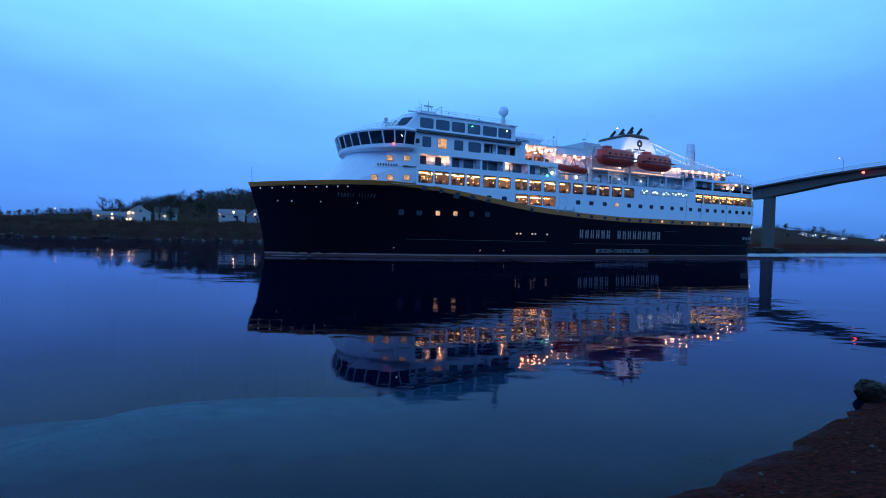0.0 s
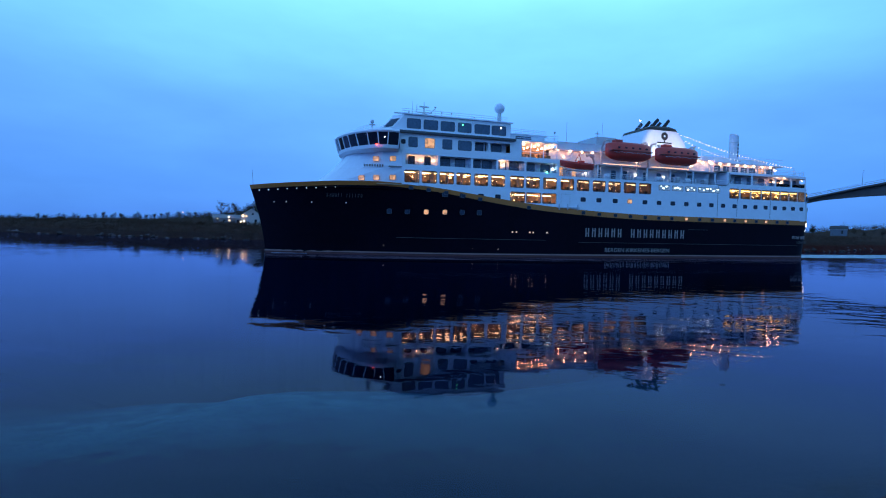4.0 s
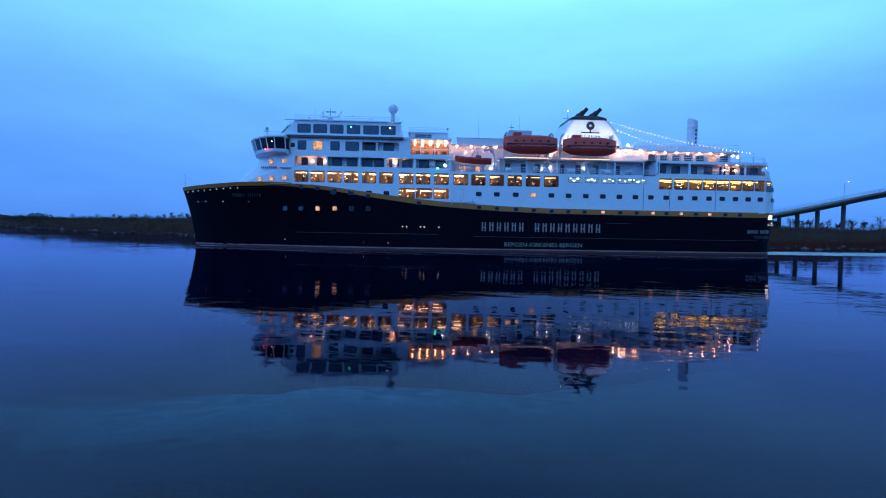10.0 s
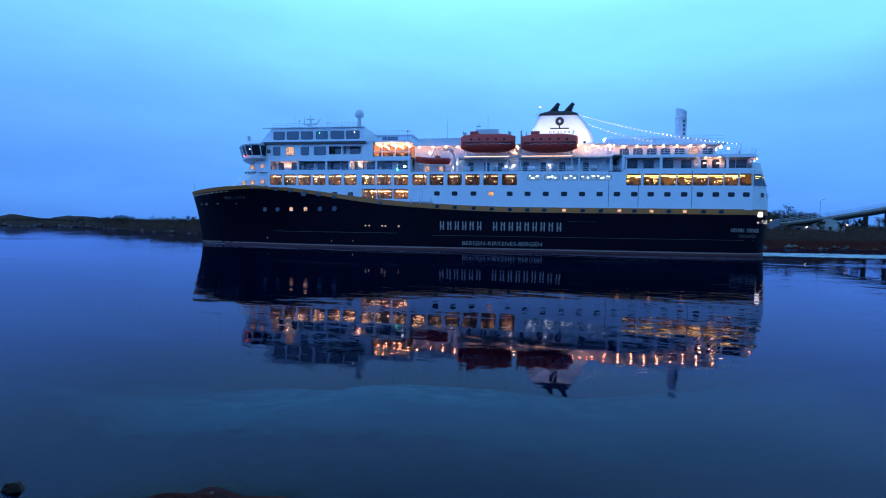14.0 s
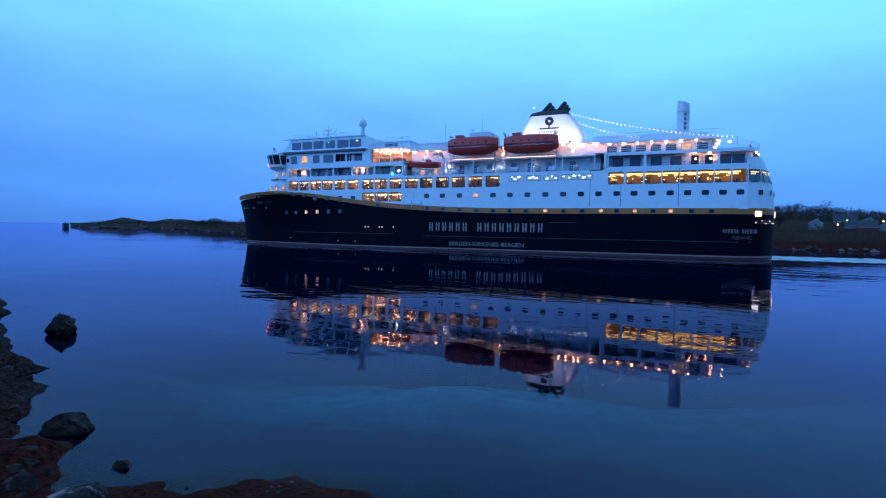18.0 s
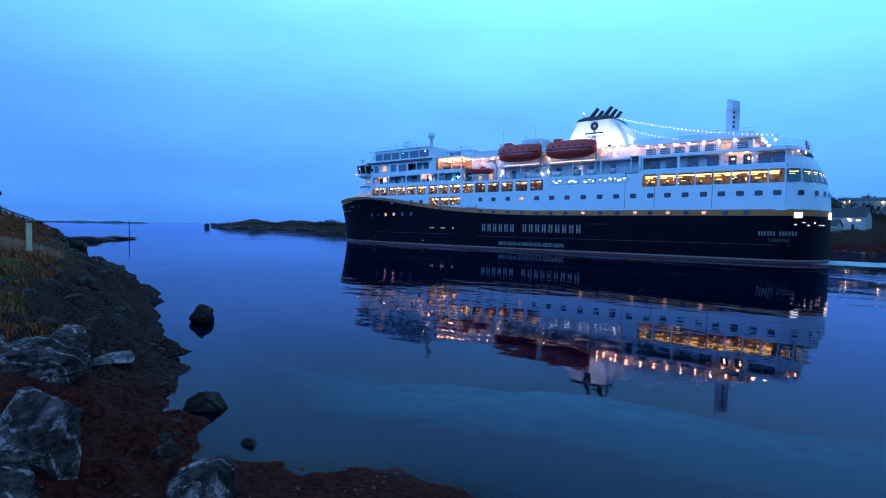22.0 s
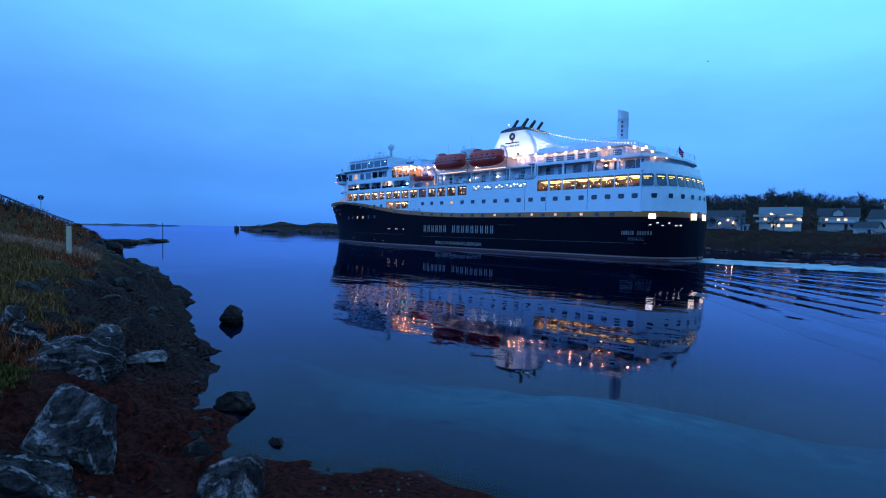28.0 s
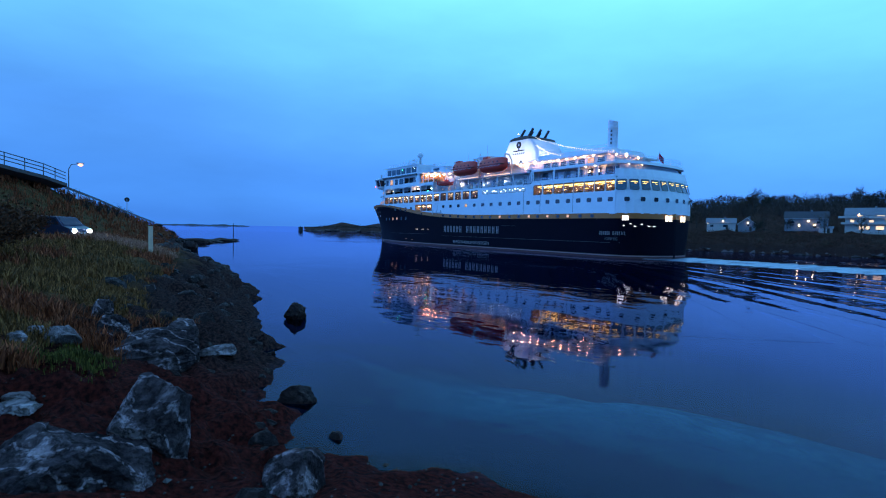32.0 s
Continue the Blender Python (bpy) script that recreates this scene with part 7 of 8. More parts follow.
def house(az, dist, wide, deep, high, roof_high, wall, roof_mat, gable_front, label, windows=(), lamps=(), storeys=1, turn=0.0, lift=0.0, chimney=True):
    """A house whose front faces the camera's shore. windows: (x, z, w, h, lit) on the front; lamps: (x, z)."""
    x, y = polar(az, dist)
    z = ground_z(x, y) + lift
    size = 0.8 if az > 9 else 0.88 if az > 0 else 0.6 if az > -30 else 0.5
    ob = thing("house", label, "house", "houses on the far shore", pose(x, y, z, 0, 0, az + turn) @ Matrix.Diagonal((size, size, size, 1)))
    # front is at -y in house space
    f, b = -deep / 2, deep / 2
    bm = bmesh.new()
    if gable_front:
        ring = [(-wide / 2, -1.5), (wide / 2, -1.5), (wide / 2, high), (0, high + roof_high), (-wide / 2, high)]
        loft(bm, [[(px_, yy, pz) for px_, pz in ring] for yy in (f, b)])
    else:
        ring = [(f, -1.5), (b, -1.5), (b, high), (0, high + roof_high), (f, high)]
        loft(bm, [[(xx, py_, pz) for py_, pz in ring] for xx in (-wide / 2, wide / 2)])
    body = part("wall", bm, wall, ob)
    for sgn in (1, -1):
        bm = bmesh.new()
        o = 0.45
        if gable_front:
            k = roof_high / (wide / 2)
            pts = [(sgn * (wide / 2 + o), f - o, high - k * o), (0, f - o, high + roof_high), (0, b + o, high + roof_high), (sgn * (wide / 2 + o), b + o, high - k * o)]
        else:
            k = roof_high / (deep / 2)
            pts = [(-wide / 2 - o, sgn * (deep / 2 + o), high - k * o), (-wide / 2 - o, 0, high + roof_high), (wide / 2 + o, 0, high + roof_high), (wide / 2 + o, sgn * (deep / 2 + o), high - k * o)]
        loft(bm, [[Vector(p) + Vector((0, 0, dz)) for p in pts] for dz in (0.04, 0.26)])
        part("roof", bm, roof_mat, ob)
        # white barge boards
        bm = bmesh.new()
        if gable_front:
            tube(bm, [Vector(pts[0]) + Vector((0, -0.05, 0.1)), Vector(pts[1]) + Vector((0, -0.05, 0.1))], 0.16, 4)
            part("barge_board", bm, TRIM, ob)
        else:
            tube(bm, [Vector(pts[0]) + Vector((0, 0, 0.1)), Vector(pts[3]) + Vector((0, 0, 0.1))], 0.12, 4)
            part("eaves_board", bm, TRIM, ob)
    for wx, wz, ww, wh, lit in windows:
        bm = bmesh.new()
        box(bm, wx - ww / 2 - 0.09, wx + ww / 2 + 0.09, f - 0.05, f + 0.02, wz - wh / 2 - 0.09, wz + wh / 2 + 0.09)
        win = part("window", bm, TRIM, ob)
        bm = bmesh.new()
        box(bm, wx - ww / 2, wx + ww / 2, f - 0.08, f - 0.03, wz - wh / 2, wz + wh / 2)
        part("pane", bm, HOUSEGLOW if lit else CABINGLASS, win)
    bm = bmesh.new()
    box(bm, wide * 0.2 - 0.5, wide * 0.2 + 0.5, f - 0.06, f + 0.02, 0, 2.1)
    part("door", bm, HOUSE_DARK, ob)
    if chimney:
        bm = bmesh.new()
        box(bm, -0.4 + wide * 0.12, 0.4 + wide * 0.12, -0.4, 0.4, high + roof_high * 0.6, high + roof_high + 0.9)
        part("chimney", bm, ROOF_GREY, ob)
    for lx, lz in lamps:
        bm = bmesh.new()
        ball(bm, (lx, f - 0.3, lz), 0.3, 7, 5)
        part("porch_lamp", bm, PORCH, ob)
    return ob


W3 = [(-3.2, 1.6, 1.2, 1.1, 0), (-0.8, 1.6, 1.2, 1.1, 1), (3.6, 1.6, 1.0, 1.1, 0)]
# group by the water, seen first to the left of the bow
house(32.9, 236, 17, 8, 3.0, 1.6, HOUSE_GREY, ROOF_GREY, False, "long low grey house with porch lamps", W3, ((-6.5, 2.4), (-1.0, 3.6), (5.5, 0.9)))
house(30.9, 236, 10, 12, 4.6, 3.4, HOUSE_WHITE, ROOF_GREY, True, "white gabled timber house with bright porch lamps", [(-2.5, 4.3, 1.0, 1.0, 1), (0.6, 5.4, 0.9, 0.9, 0), (2.2, 2.0, 1.2, 1.1, 0)], ((-3.6, 1.5), (-5.2, 1.2), (-4.2, 4.4)))
house(28.6, 240, 10, 8, 3.4, 2.4, HOUSE_WHITE, ROOF_DARK, False, "white house with a dark roof among trees", W3)
house(22.6, 232, 12.5, 8, 3.0, 2.2, HOUSE_WHITE, ROOF_GREY, False, "low white house with a lamp at its eaves", [(-4, 1.5, 1.4, 1.1, 0), (1.5, 1.5, 1.4, 1.1, 0)], ((0.8, 4.0),))
house(20.4, 231, 7.5, 8, 3.2, 3.0, HOUSE_GREY, ROOF_GREY, True, "small grey gabled house with a lamp", [(0.5, 2.6, 1.0, 1.0, 0)], ((0.3, 3.9),))
house(15.75, 229, 16, 10, 4.4, 3.0, HOUSE_GREY, ROOF_DARK, False, "dark grey house with white eaves and lit terrace", [(-5, 2.6, 1.4, 1.2, 0), (4.5, 2.6, 1.4, 1.2, 0)], ((-2.6, 1.2), (0.8, 3.0), (3.2, 1.4)))
house(14.3, 226, 5, 4, 2.2, 0.6, HOUSE_WHITE, ROOF_GREY, False, "small white garage beside a grey house", (), (), chimney=False)
big = house(11.3, 226, 16, 12, 6.6, 3.0, HOUSE_WHITE, ROOF_GREY, False, "large white three-storey house with balconies and lit windows",
            [(-5.6, 4.0, 1.2, 1.2, 1), (-2.5, 1.2, 1.6, 1.4, 1), (-0.5, 1.2, 1.2, 1.4, 1), (3.4, 1.2, 2.6, 1.4, 1), (0.6, 3.9, 1.4, 1.0, 1), (6.8, 4.0, 1.2, 1.2, 1), (-3.0, 5.9, 1.4, 1.0, 1), (3.5, 5.9, 2.4, 1.0, 1)], ((-3.5, 6.6), (7.6, 3.6)))
for zb in (2.6, 5.2):
    bm = bmesh.new()
    box(bm, -8.3 - zb * 0.4, 8.3, -7.4, -6.0, zb, zb + 0.9)
    part("balcony", bm, HOUSE_WHITE, big)
# houses behind the ship's stern in the middle of the clip
villa = house(7.0, 229, 13, 9, 5.0, 3.4, HOUSE_WHITE, ROOF_DARK, False, "white timber house with a dormer and a lit verandah", [(-3.6, 3.9, 1.0, 0.9, 1), (0.2, 3.9, 1.0, 0.9, 1), (2.4, 3.9, 1.0, 0.9, 1), (-4.4, 1.5, 1.2, 1.2, 0), (4.4, 1.5, 1.2, 1.2, 0)])
bm = bmesh.new()
loft(bm, [[(-1.6, y_, 5.4), (1.6, y_, 5.4), (1.6, y_, 6.6), (0, y_, 8.0), (-1.6, y_, 6.6)] for y_ in (-4.3, -0.6)])
part("dormer", bm, HOUSE_WHITE, villa)
for sgn in (1, -1):
    bm = bmesh.new()
    loft(bm, [[(sgn * 2.0, y_, 6.4), (0, y_, 8.15), (0, y_, 8.35), (sgn * 2.0, y_, 6.6)] for y_ in (-4.7, -0.4)])
    part("dormer_roof", bm, ROOF_DARK, villa)
bm = bmesh.new()
box(bm, -6.4, 6.4, -6.4, -4.5, 2.7, 2.9)
for k in range(6):
    box(bm, -6.3 + 2.5 * k, -6.15 + 2.5 * k, -6.35, -6.2, -0.5, 2.7)
part("verandah", bm, TRIM, villa)
house(3.4, 226, 12, 9, 4.8, 3.6, HOUSE_WHITE, ROOF_DARK, False, "white house with dark tiled roof and eaves lamps", [(1.5, 3.6, 1.0, 0.9, 1), (4.0, 3.6, 1.4, 0.7, 1), (-3, 2.2, 1.2, 1.2, 0)], ((1.0, 4.3),), turn=-15)
house(4.9, 214, 7, 6, 2.6, 2.2, HOUSE_WHITE, ROOF_DARK, False, "small white outbuilding with a steep dark roof", turn=-20, chimney=False)
house(2.2, 262, 18, 9, 4.2, 1.6, HOUSE_WHITE, ROOF_DARK, False, "long white house on the hill with eaves lamps", [(-5, 2.2, 1.6, 1.1, 0), (0, 2.2, 1.6, 1.1, 0)], ((-8.0, 4.0), (-6.4, 4.2), (5.0, 3.8)), lift=1.0)
house(-2.3, 262, 16, 8, 3.0, 1.4, HOUSE_DARK, ROOF_DARK, False, "low dark house on the hill with a porch lamp", (), ((-2.0, 2.6),), lift=0.5)
house(-5.9, 232, 7, 8, 3.4, 2.6, HOUSE_GREY, ROOF_DARK, True, "grey gabled house among bare trees", [(0, 2.4, 1.0, 1.0, 0)])
house(-8.0, 240, 11, 8, 3.6, 4.2, HOUSE_DARK, ROOF_DARK, False, "dark house with a steep roof and porch light", (), ((-3.5, 1.6), (1.0, 4.2)))
house(-9.6, 236, 8, 9, 4.2, 3.0, HOUSE_WHITE, ROOF_GREY, True, "white gabled house behind a red barn", [(0, 3.4, 1.0, 1.0, 0)], ((6.5, 4.8),))
house(-9.1, 205, 13, 8, 3.0, 3.2, HOUSE_RED, ROOF_DARK, False, "dark red barn with white doors by the shore", [(-4.0, 1.2, 4.4, 1.6, 0), (6.2, 1.0, 1.6, 1.8, 0)], chimney=False)
house(-11.0, 206, 8, 8, 3.0, 2.6, HOUSE_GREY, ROOF_DARK, True, "blue-grey gabled boathouse by the shore", [(0, 1.6, 1.2, 1.0, 0)])
house(-13.1, 205, 10, 8, 2.8, 2.2, HOUSE_GREY, ROOF_DARK, False, "low grey boathouse with a lamp", [(-2, 1.2, 2.0, 1.2, 0)], ((1.5, 2.2),))
house(-15.0, 204, 11, 9, 3.6, 3.0, HOUSE_WHITE, ROOF_GREY, True, "white gabled house by the bridge", [(-1.5, 2.0, 1.2, 1.1, 0), (2.0, 2.0, 1.2, 1.1, 0)], turn=-20)
house(-27.6, 262, 9, 7, 3.0, 2.0, HOUSE_GREY, ROOF_DARK, False, "grey house on the wooded slope", lift=2.0)
for k, (az, d) in enumerate(((-35.2, 452), (-36.0, 455), (-36.7, 460), (-37.4, 450), (-38.1, 458), (-42.0, 470), (-40.6, 470))):
    house(az, d, 11, 8, 3.4, 2.2, (HOUSE_WHITE, HOUSE_GREY, HOUSE_DARK)[k % 3], ROOF_DARK, k % 2 == 0, "small distant house with a lit window", [(0, 1.8, 2.2, 1.4, 1)], ((2.5, 2.4),))


def tree_meshes(seed, high, wide, leafy):
    """Trunk with limbs, and a ragged crown of small leaf clumps."""
    rnd = random.Random(seed)
    wood, crown = bmesh.new(), bmesh.new()
    tube(wood, [(0, 0, -0.4), (0.05 * wide, 0, 0.3 * high), (-0.04 * wide, 0.03 * wide, 0.65 * high), (0, 0, 0.92 * high)], [0.035 * high, 0.026 * high, 0.014 * high, 0.004 * high], 5)
    for k in range(16):
        z0 = high * rnd.uniform(0.22, 0.7)
        a, r = rnd.uniform(0, 6.28), wide * rnd.uniform(0.55, 1.0) * (1.1 - 0.6 * z0 / high)
        tip = Vector((r * math.cos(a), r * math.sin(a), z0 + high * rnd.uniform(0.16, 0.34)))
        base = Vector((0, 0, z0))
        tube(wood, [base, base.lerp(tip, 0.5) + Vector((0, 0, 0.04 * high)), tip], [0.012 * high, 0.007 * high, 0.002 * high], 3)
        for j in range(3):
            t2 = tip + Vector((rnd.gauss(0, 1), rnd.gauss(0, 1), rnd.uniform(0, 1.6))) * wide * 0.2
            tube(wood, [base.lerp(tip, 0.6 + 0.1 * j), t2], [0.005 * high, 0.0015 * high], 3)
        for j in range(leafy):
            p = base.lerp(tip, rnd.uniform(0.4, 1.12)) + Vector((rnd.gauss(0, 1), rnd.gauss(0, 1), rnd.gauss(0, 0.8))) * wide * 0.17
            s = rnd.uniform(0.05, 0.12) * wide
            d1 = Vector((rnd.gauss(0, 1), rnd.gauss(0, 1), rnd.gauss(0, 1))).normalized()
            d2 = d1.orthogonal().normalized()
            crown.faces.new([crown.verts.new(p + s * v) for v in (d1, 0.7 * d2, -0.8 * d1, -0.7 * d2)])
    return mesh_of("trunk", wood, BARK), mesh_of("crown", crown, TWIGLEAF if leafy < 20 else CONIFER)


def build_trees():
    rnd = random.Random(77)
    kinds = [tree_meshes(1, 9.0, 3.6, 12), tree_meshes(2, 8.0, 3.2, 26), tree_meshes(3, 10.0, 3.8, 8), tree_meshes(4, 6.5, 2.8, 18), tree_meshes(5, 7.0, 3.0, 30), tree_meshes(6, 9.0, 3.4, 5)]
    names = ["tall half-bare autumn tree on the far shore", "dark leafy tree on the far shore", "tall bare tree on the far shore", "small half-bare tree on the far shore", "dark evergreen tree on the far shore", "bare spreading tree on the far shore"]
    spots = []
    for az0, az1, n, f0, f1 in ((8, 30, 62, 95, 150), (-12, 8, 34, 90, 150), (30, 46, 46, 60, 130), (-31, -12, 34, 28, 110), (46, 56, 18, 30, 90), (8, 30, 10, 40, 70), (-42, -32, 18, 40, 120), (-10, 6, 10, 62, 90)):
        for _ in range(n):
            az = rnd.uniform(az0, az1)
            spots.append((az, interp(az, FAR_SHORE) + rnd.uniform(f0, f1)))
    spots += [(34.9, 226), (34.2, 230), (26.0, 228), (25.6, 232), (19.0, 226), (8.6, 222), (8.0, 226), (-1.0, 236), (-1.6, 240), (-3.0, 238), (-3.6, 244), (29.8, 246), (33.5, 250)]
    for az, d in spots:
        x, y = polar(az, d)
        k = rnd.randrange(6)
        s = rnd.uniform(0.65, 1.05) * (0.42 if az > 34 else 0.6 if az < -12 else 0.82)
        tree = thing("tree", names[k], "tree", "far shore trees", pose(x, y, ground_z(x, y), 0, 0, rnd.uniform(0, 360)))
        for nm, me in zip(("trunk", "crown"), kinds[k]):
            put(nm, me, tree, Matrix.Diagonal((s, s, s * rnd.uniform(0.9, 1.15) if nm == "crown" else s, 1)))
    # dense scrub on the slopes: too much to count
    def scrub(name, label, n, size, where, mat, bits=22, fine=1.0, twig=False):
        pts = [where() for _ in range(n)]
        xs, ys = np.array([polar(a, d)[0] for a, d in pts]), np.array([polar(a, d)[1] for a, d in pts])
        zs = ground_height(xs, ys, False)
        verts, faces = [], []
        for x, y, z in zip(xs, ys, zs):
            if z < 0.8:
                continue
            r = size * rnd.uniform(0.5, 1.3) * (0.64 if name == "scrub" and z < 7.5 else 1.0)
            for _ in range(bits):
                p = Vector((x, y, z)) + Vector((rnd.gauss(0, 0.45), rnd.gauss(0, 0.45), abs(rnd.gauss(0.35, 0.4)))) * r
                d1 = Vector((rnd.gauss(0, 1), rnd.gauss(0, 1), rnd.gauss(0, 1))).normalized()
                d2 = d1.orthogonal().normalized()
                s = r * fine * rnd.uniform(0.07, 0.2)
                i = len(verts)
                if twig:
                    h = rnd.random() ** 1.5
                    p = Vector((x, y, z)) + Vector((rnd.gauss(0, 0.4) * (1.2 - 0.6 * h), rnd.gauss(0, 0.4) * (1.2 - 0.6 * h), 0.95 * h)) * r
                    d1 = Vector((rnd.gauss(0, 0.5), rnd.gauss(0, 0.5), 1)).normalized() * 2.6
                    d2 = Vector((1, 0, 0)).cross(d1).normalized() * 0.34 if rnd.random() < 0.5 else Vector((0, 1, 0)).cross(d1).normalized() * 0.34
                verts += [tuple(p + s * v) for v in (d1, 0.7 * d2, -d1, -0.7 * d2)]
                faces.append((i, i + 1, i + 2, i + 3))
        me = bpy.data.meshes.new(name)
        me.from_pydata(verts, [], faces)
        me.materials.append(mat)
        tagged(new(name, me), label, "scrub", kind="stuff")
    def slope():
        az = rnd.uniform(-40, 56)
        return az, interp(az, FAR_SHORE) + (rnd.uniform(7, 40) if rnd.random() < 0.3 else rnd.uniform(60, 160))
    scrub("scrub", "dense dark autumn scrub on the far slopes", 5600, 2.3, slope, island_material("scrub_leaves", (0.034, 0.022, 0.015), (0.12, 0.066, 0.036)), 44, 0.52)
    def bank():
        az = rnd.uniform(-40, 56)
        return az, interp(az, FAR_SHORE) + 3.0 * math.sin(az * 1.9) + 1.5 * math.sin(az * 5.3 + 1) + 4.0 + 46 * rnd.random() ** 1.5
    scrub("low_scrub", "low rusty heather and scrub on the far bank", 6500, 1.25, bank, island_material("heather_leaves", (0.030, 0.014, 0.011), (0.13, 0.052, 0.034)), 30, 0.62)
    def crest():
        az = rnd.uniform(-14, 31.5)
        return az, interp(az, FAR_SHORE) + rnd.uniform(88, 150)
    scrub("woods", "bare brown autumn woods along the crest of the far hill", 900, 4.6, crest, island_material("bare_woods", (0.034, 0.026, 0.023), (0.10, 0.070, 0.056)), 110, 0.42, True)
    def islet():
        az = rnd.uniform(54, 65.4)
        return az, interp(az, FAR_SHORE) + rnd.uniform(8, 70)
    scrub("islet_scrub", "low dark scrub on the rocky islet", 420, 1.5, islet, island_material("islet_leaves", (0.022, 0.018, 0.015), (0.055, 0.040, 0.030)))
    # stones along the far waterline
    bm = bmesh.new()
    for _ in range(2200):
        az = rnd.uniform(-30, 66)
        d = interp(az, FAR_SHORE) + 3.0 * math.sin(az * 1.9) + 1.5 * math.sin(az * 5.3 + 1) + rnd.uniform(-1.0, 9.0)
        x, y = polar(az, d)
        s = (0.25 + 1.1 * rnd.random() ** 2) * (1 + max(0, d - 200) / 300)
        z = 0.12 * max(0.0, d - interp(az, FAR_SHORE)) + 0.1
        vs = [bm.verts.new((x + s * rnd.uniform(0.6, 1) * a, y + s * rnd.uniform(0.6, 1) * b, z + s * 0.6 * rnd.uniform(0.6, 1) * c)) for a, b, c in ((1, 0, 0), (0, 1, 0), (-1, 0, 0), (0, -1, 0), (0, 0, 1), (0, 0, -1))]
        for i, j, k in ((0, 1, 4), (1, 2, 4), (2, 3, 4), (3, 0, 4), (1, 0, 5), (2, 1, 5), (3, 2, 5), (0, 3, 5)):
            bm.faces.new((vs[i], vs[j], vs[k]))
    tagged(part("shore_stones", bm, island_material("far_stones", (0.030, 0.024, 0.024), (0.15, 0.12, 0.118))), "grey stones along the far waterline", "stones", kind="stuff")


build_trees()


def build_bridge():
    bridge = thing("road_bridge", "long grey concrete road bridge on tall piers over the strait", "bridge")
    path = [(40, 199, 7.2), (54, 203, 9.4), (66, 206, 11.7), (78, 208.5, 14.4), (91, 211, 17.6), (105, 210, 21.0), (115.5, 207, 23.4), (125.5, 201.3, 25.4), (131.5, 190.5, 26.8), (136, 179, 27.8), (139.5, 166, 28.5), (142.5, 152, 28.7), (145, 136, 28.5), (147, 120, 28.0)]
    depth = [1.4, 1.5, 1.6, 1.7, 1.8, 2.2, 3.4, 4.9, 4.2, 3.2, 2.6, 2.3, 2.2, 2.6]
    pts = [Vector(p) for p in path]
    frames = []
    for k, c in enumerate(pts):
        d = (pts[min(k + 1, len(pts) - 1)] - pts[max(k - 1, 0)]).normalized()
        frames.append((c, Vector((d.y, -d.x, 0)).normalized()))
    bm = bmesh.new()
    loft(bm, [[c + s * 4.6 * a + Vector((0, 0, -dz)) for a, dz in ((-1, 0), (1, 0), (1, 0.5), (0.5, 0.9), (0.5, dep), (-0.5, dep), (-0.5, 0.9), (-1, 0.5))] for (c, s), dep in zip(frames, depth)])
    part("deck", bm, CONCRETE, bridge, "grey concrete box girder deck")
    for sgn in (1, -1):
        for h in (0.55, 1.1):
            bm = bmesh.new()
            tube(bm, [c + s * 4.45 * sgn + Vector((0, 0, h)) for c, s in frames], 0.07, 4)
            part("rail", bm, STEEL, bridge)
        for (c, s), (c2, s2) in zip(frames, frames[1:]):
            for j in range(4):
                q = c.lerp(c2, j / 4) + s.lerp(s2, j / 4) * 4.45 * sgn
                bm = bmesh.new()
                tube(bm, [q, q + Vector((0, 0, 1.1))], 0.06, 4)
                part("post", bm, STEEL, bridge)
    # slender approach piers and the heavy pier of the main span
    for k, u in ((1, 0.9), (2, 0.4), (2, 0.95), (3, 0.6)):
        c, s = frames[k][0].lerp(frames[k + 1][0], u), frames[k][1]
        bm = bmesh.new()
        z0 = min(ground_z(c.x, c.y), 3) - 1
        d = Vector((-s.y, s.x, 0))
        loft(bm, [[c + s * 0.65 * a + d * 0.4 * b + Vector((0, 0, -c.z + z)) for a, b in ((-1, -1), (1, -1), (1, 1), (-1, 1))] for z in (z0, c.z - depth[k] + 0.1)])
        part("pier", bm, CONCRETE, bridge)
    for k, u in ((7, 0.22), (12, 1.0)):
        c, s = frames[k][0].lerp(frames[k + 1][0], u), frames[k][1].lerp(frames[k + 1][1], u)
        d = Vector((-s.y, s.x, 0))
        bm = bmesh.new()
        loft(bm, [[c + s * 1.7 * a * g + d * 1.7 * b * g + Vector((0, 0, -c.z + z)) for a, b in ((-1, -0.8), (-0.8, -1), (0.8, -1), (1, -0.8), (1, 0.8), (0.8, 1), (-0.8, 1), (-1, 0.8))] for z, g in ((-3, 1.15), (1.2, 1.1), (c.z - depth[k] + 0.2, 1.0))])
        part("main_pier", bm, CONCRETE, bridge)
        bm = bmesh.new()
        loft(bm, [[c + s * 7 * a + d * 4.5 * b + Vector((0, 0, -c.z + z)) for a, b in ((-1, -0.6), (-0.6, -1), (0.6, -1), (1, -0.6), (1, 0.6), (0.6, 1), (-0.6, 1), (-1, 0.6))] for z in (-3, 0.9, 1.3)])
        part("pier_footing", bm, DARKROCK, bridge)
    # navigation light under the span
    c, s = frames[10]
    bm = bmesh.new()
    near = min((c + s * 4.75, c - s * 4.75), key=lambda p: p.length)
    ball(bm, near + Vector((0, 0, -1.5)), 0.42, 8, 5)
    part("navigation_light", bm, lamp_material("red_navigation_glow", (1.0, 0.05, 0.04), 12.0), bridge, "red navigation light")
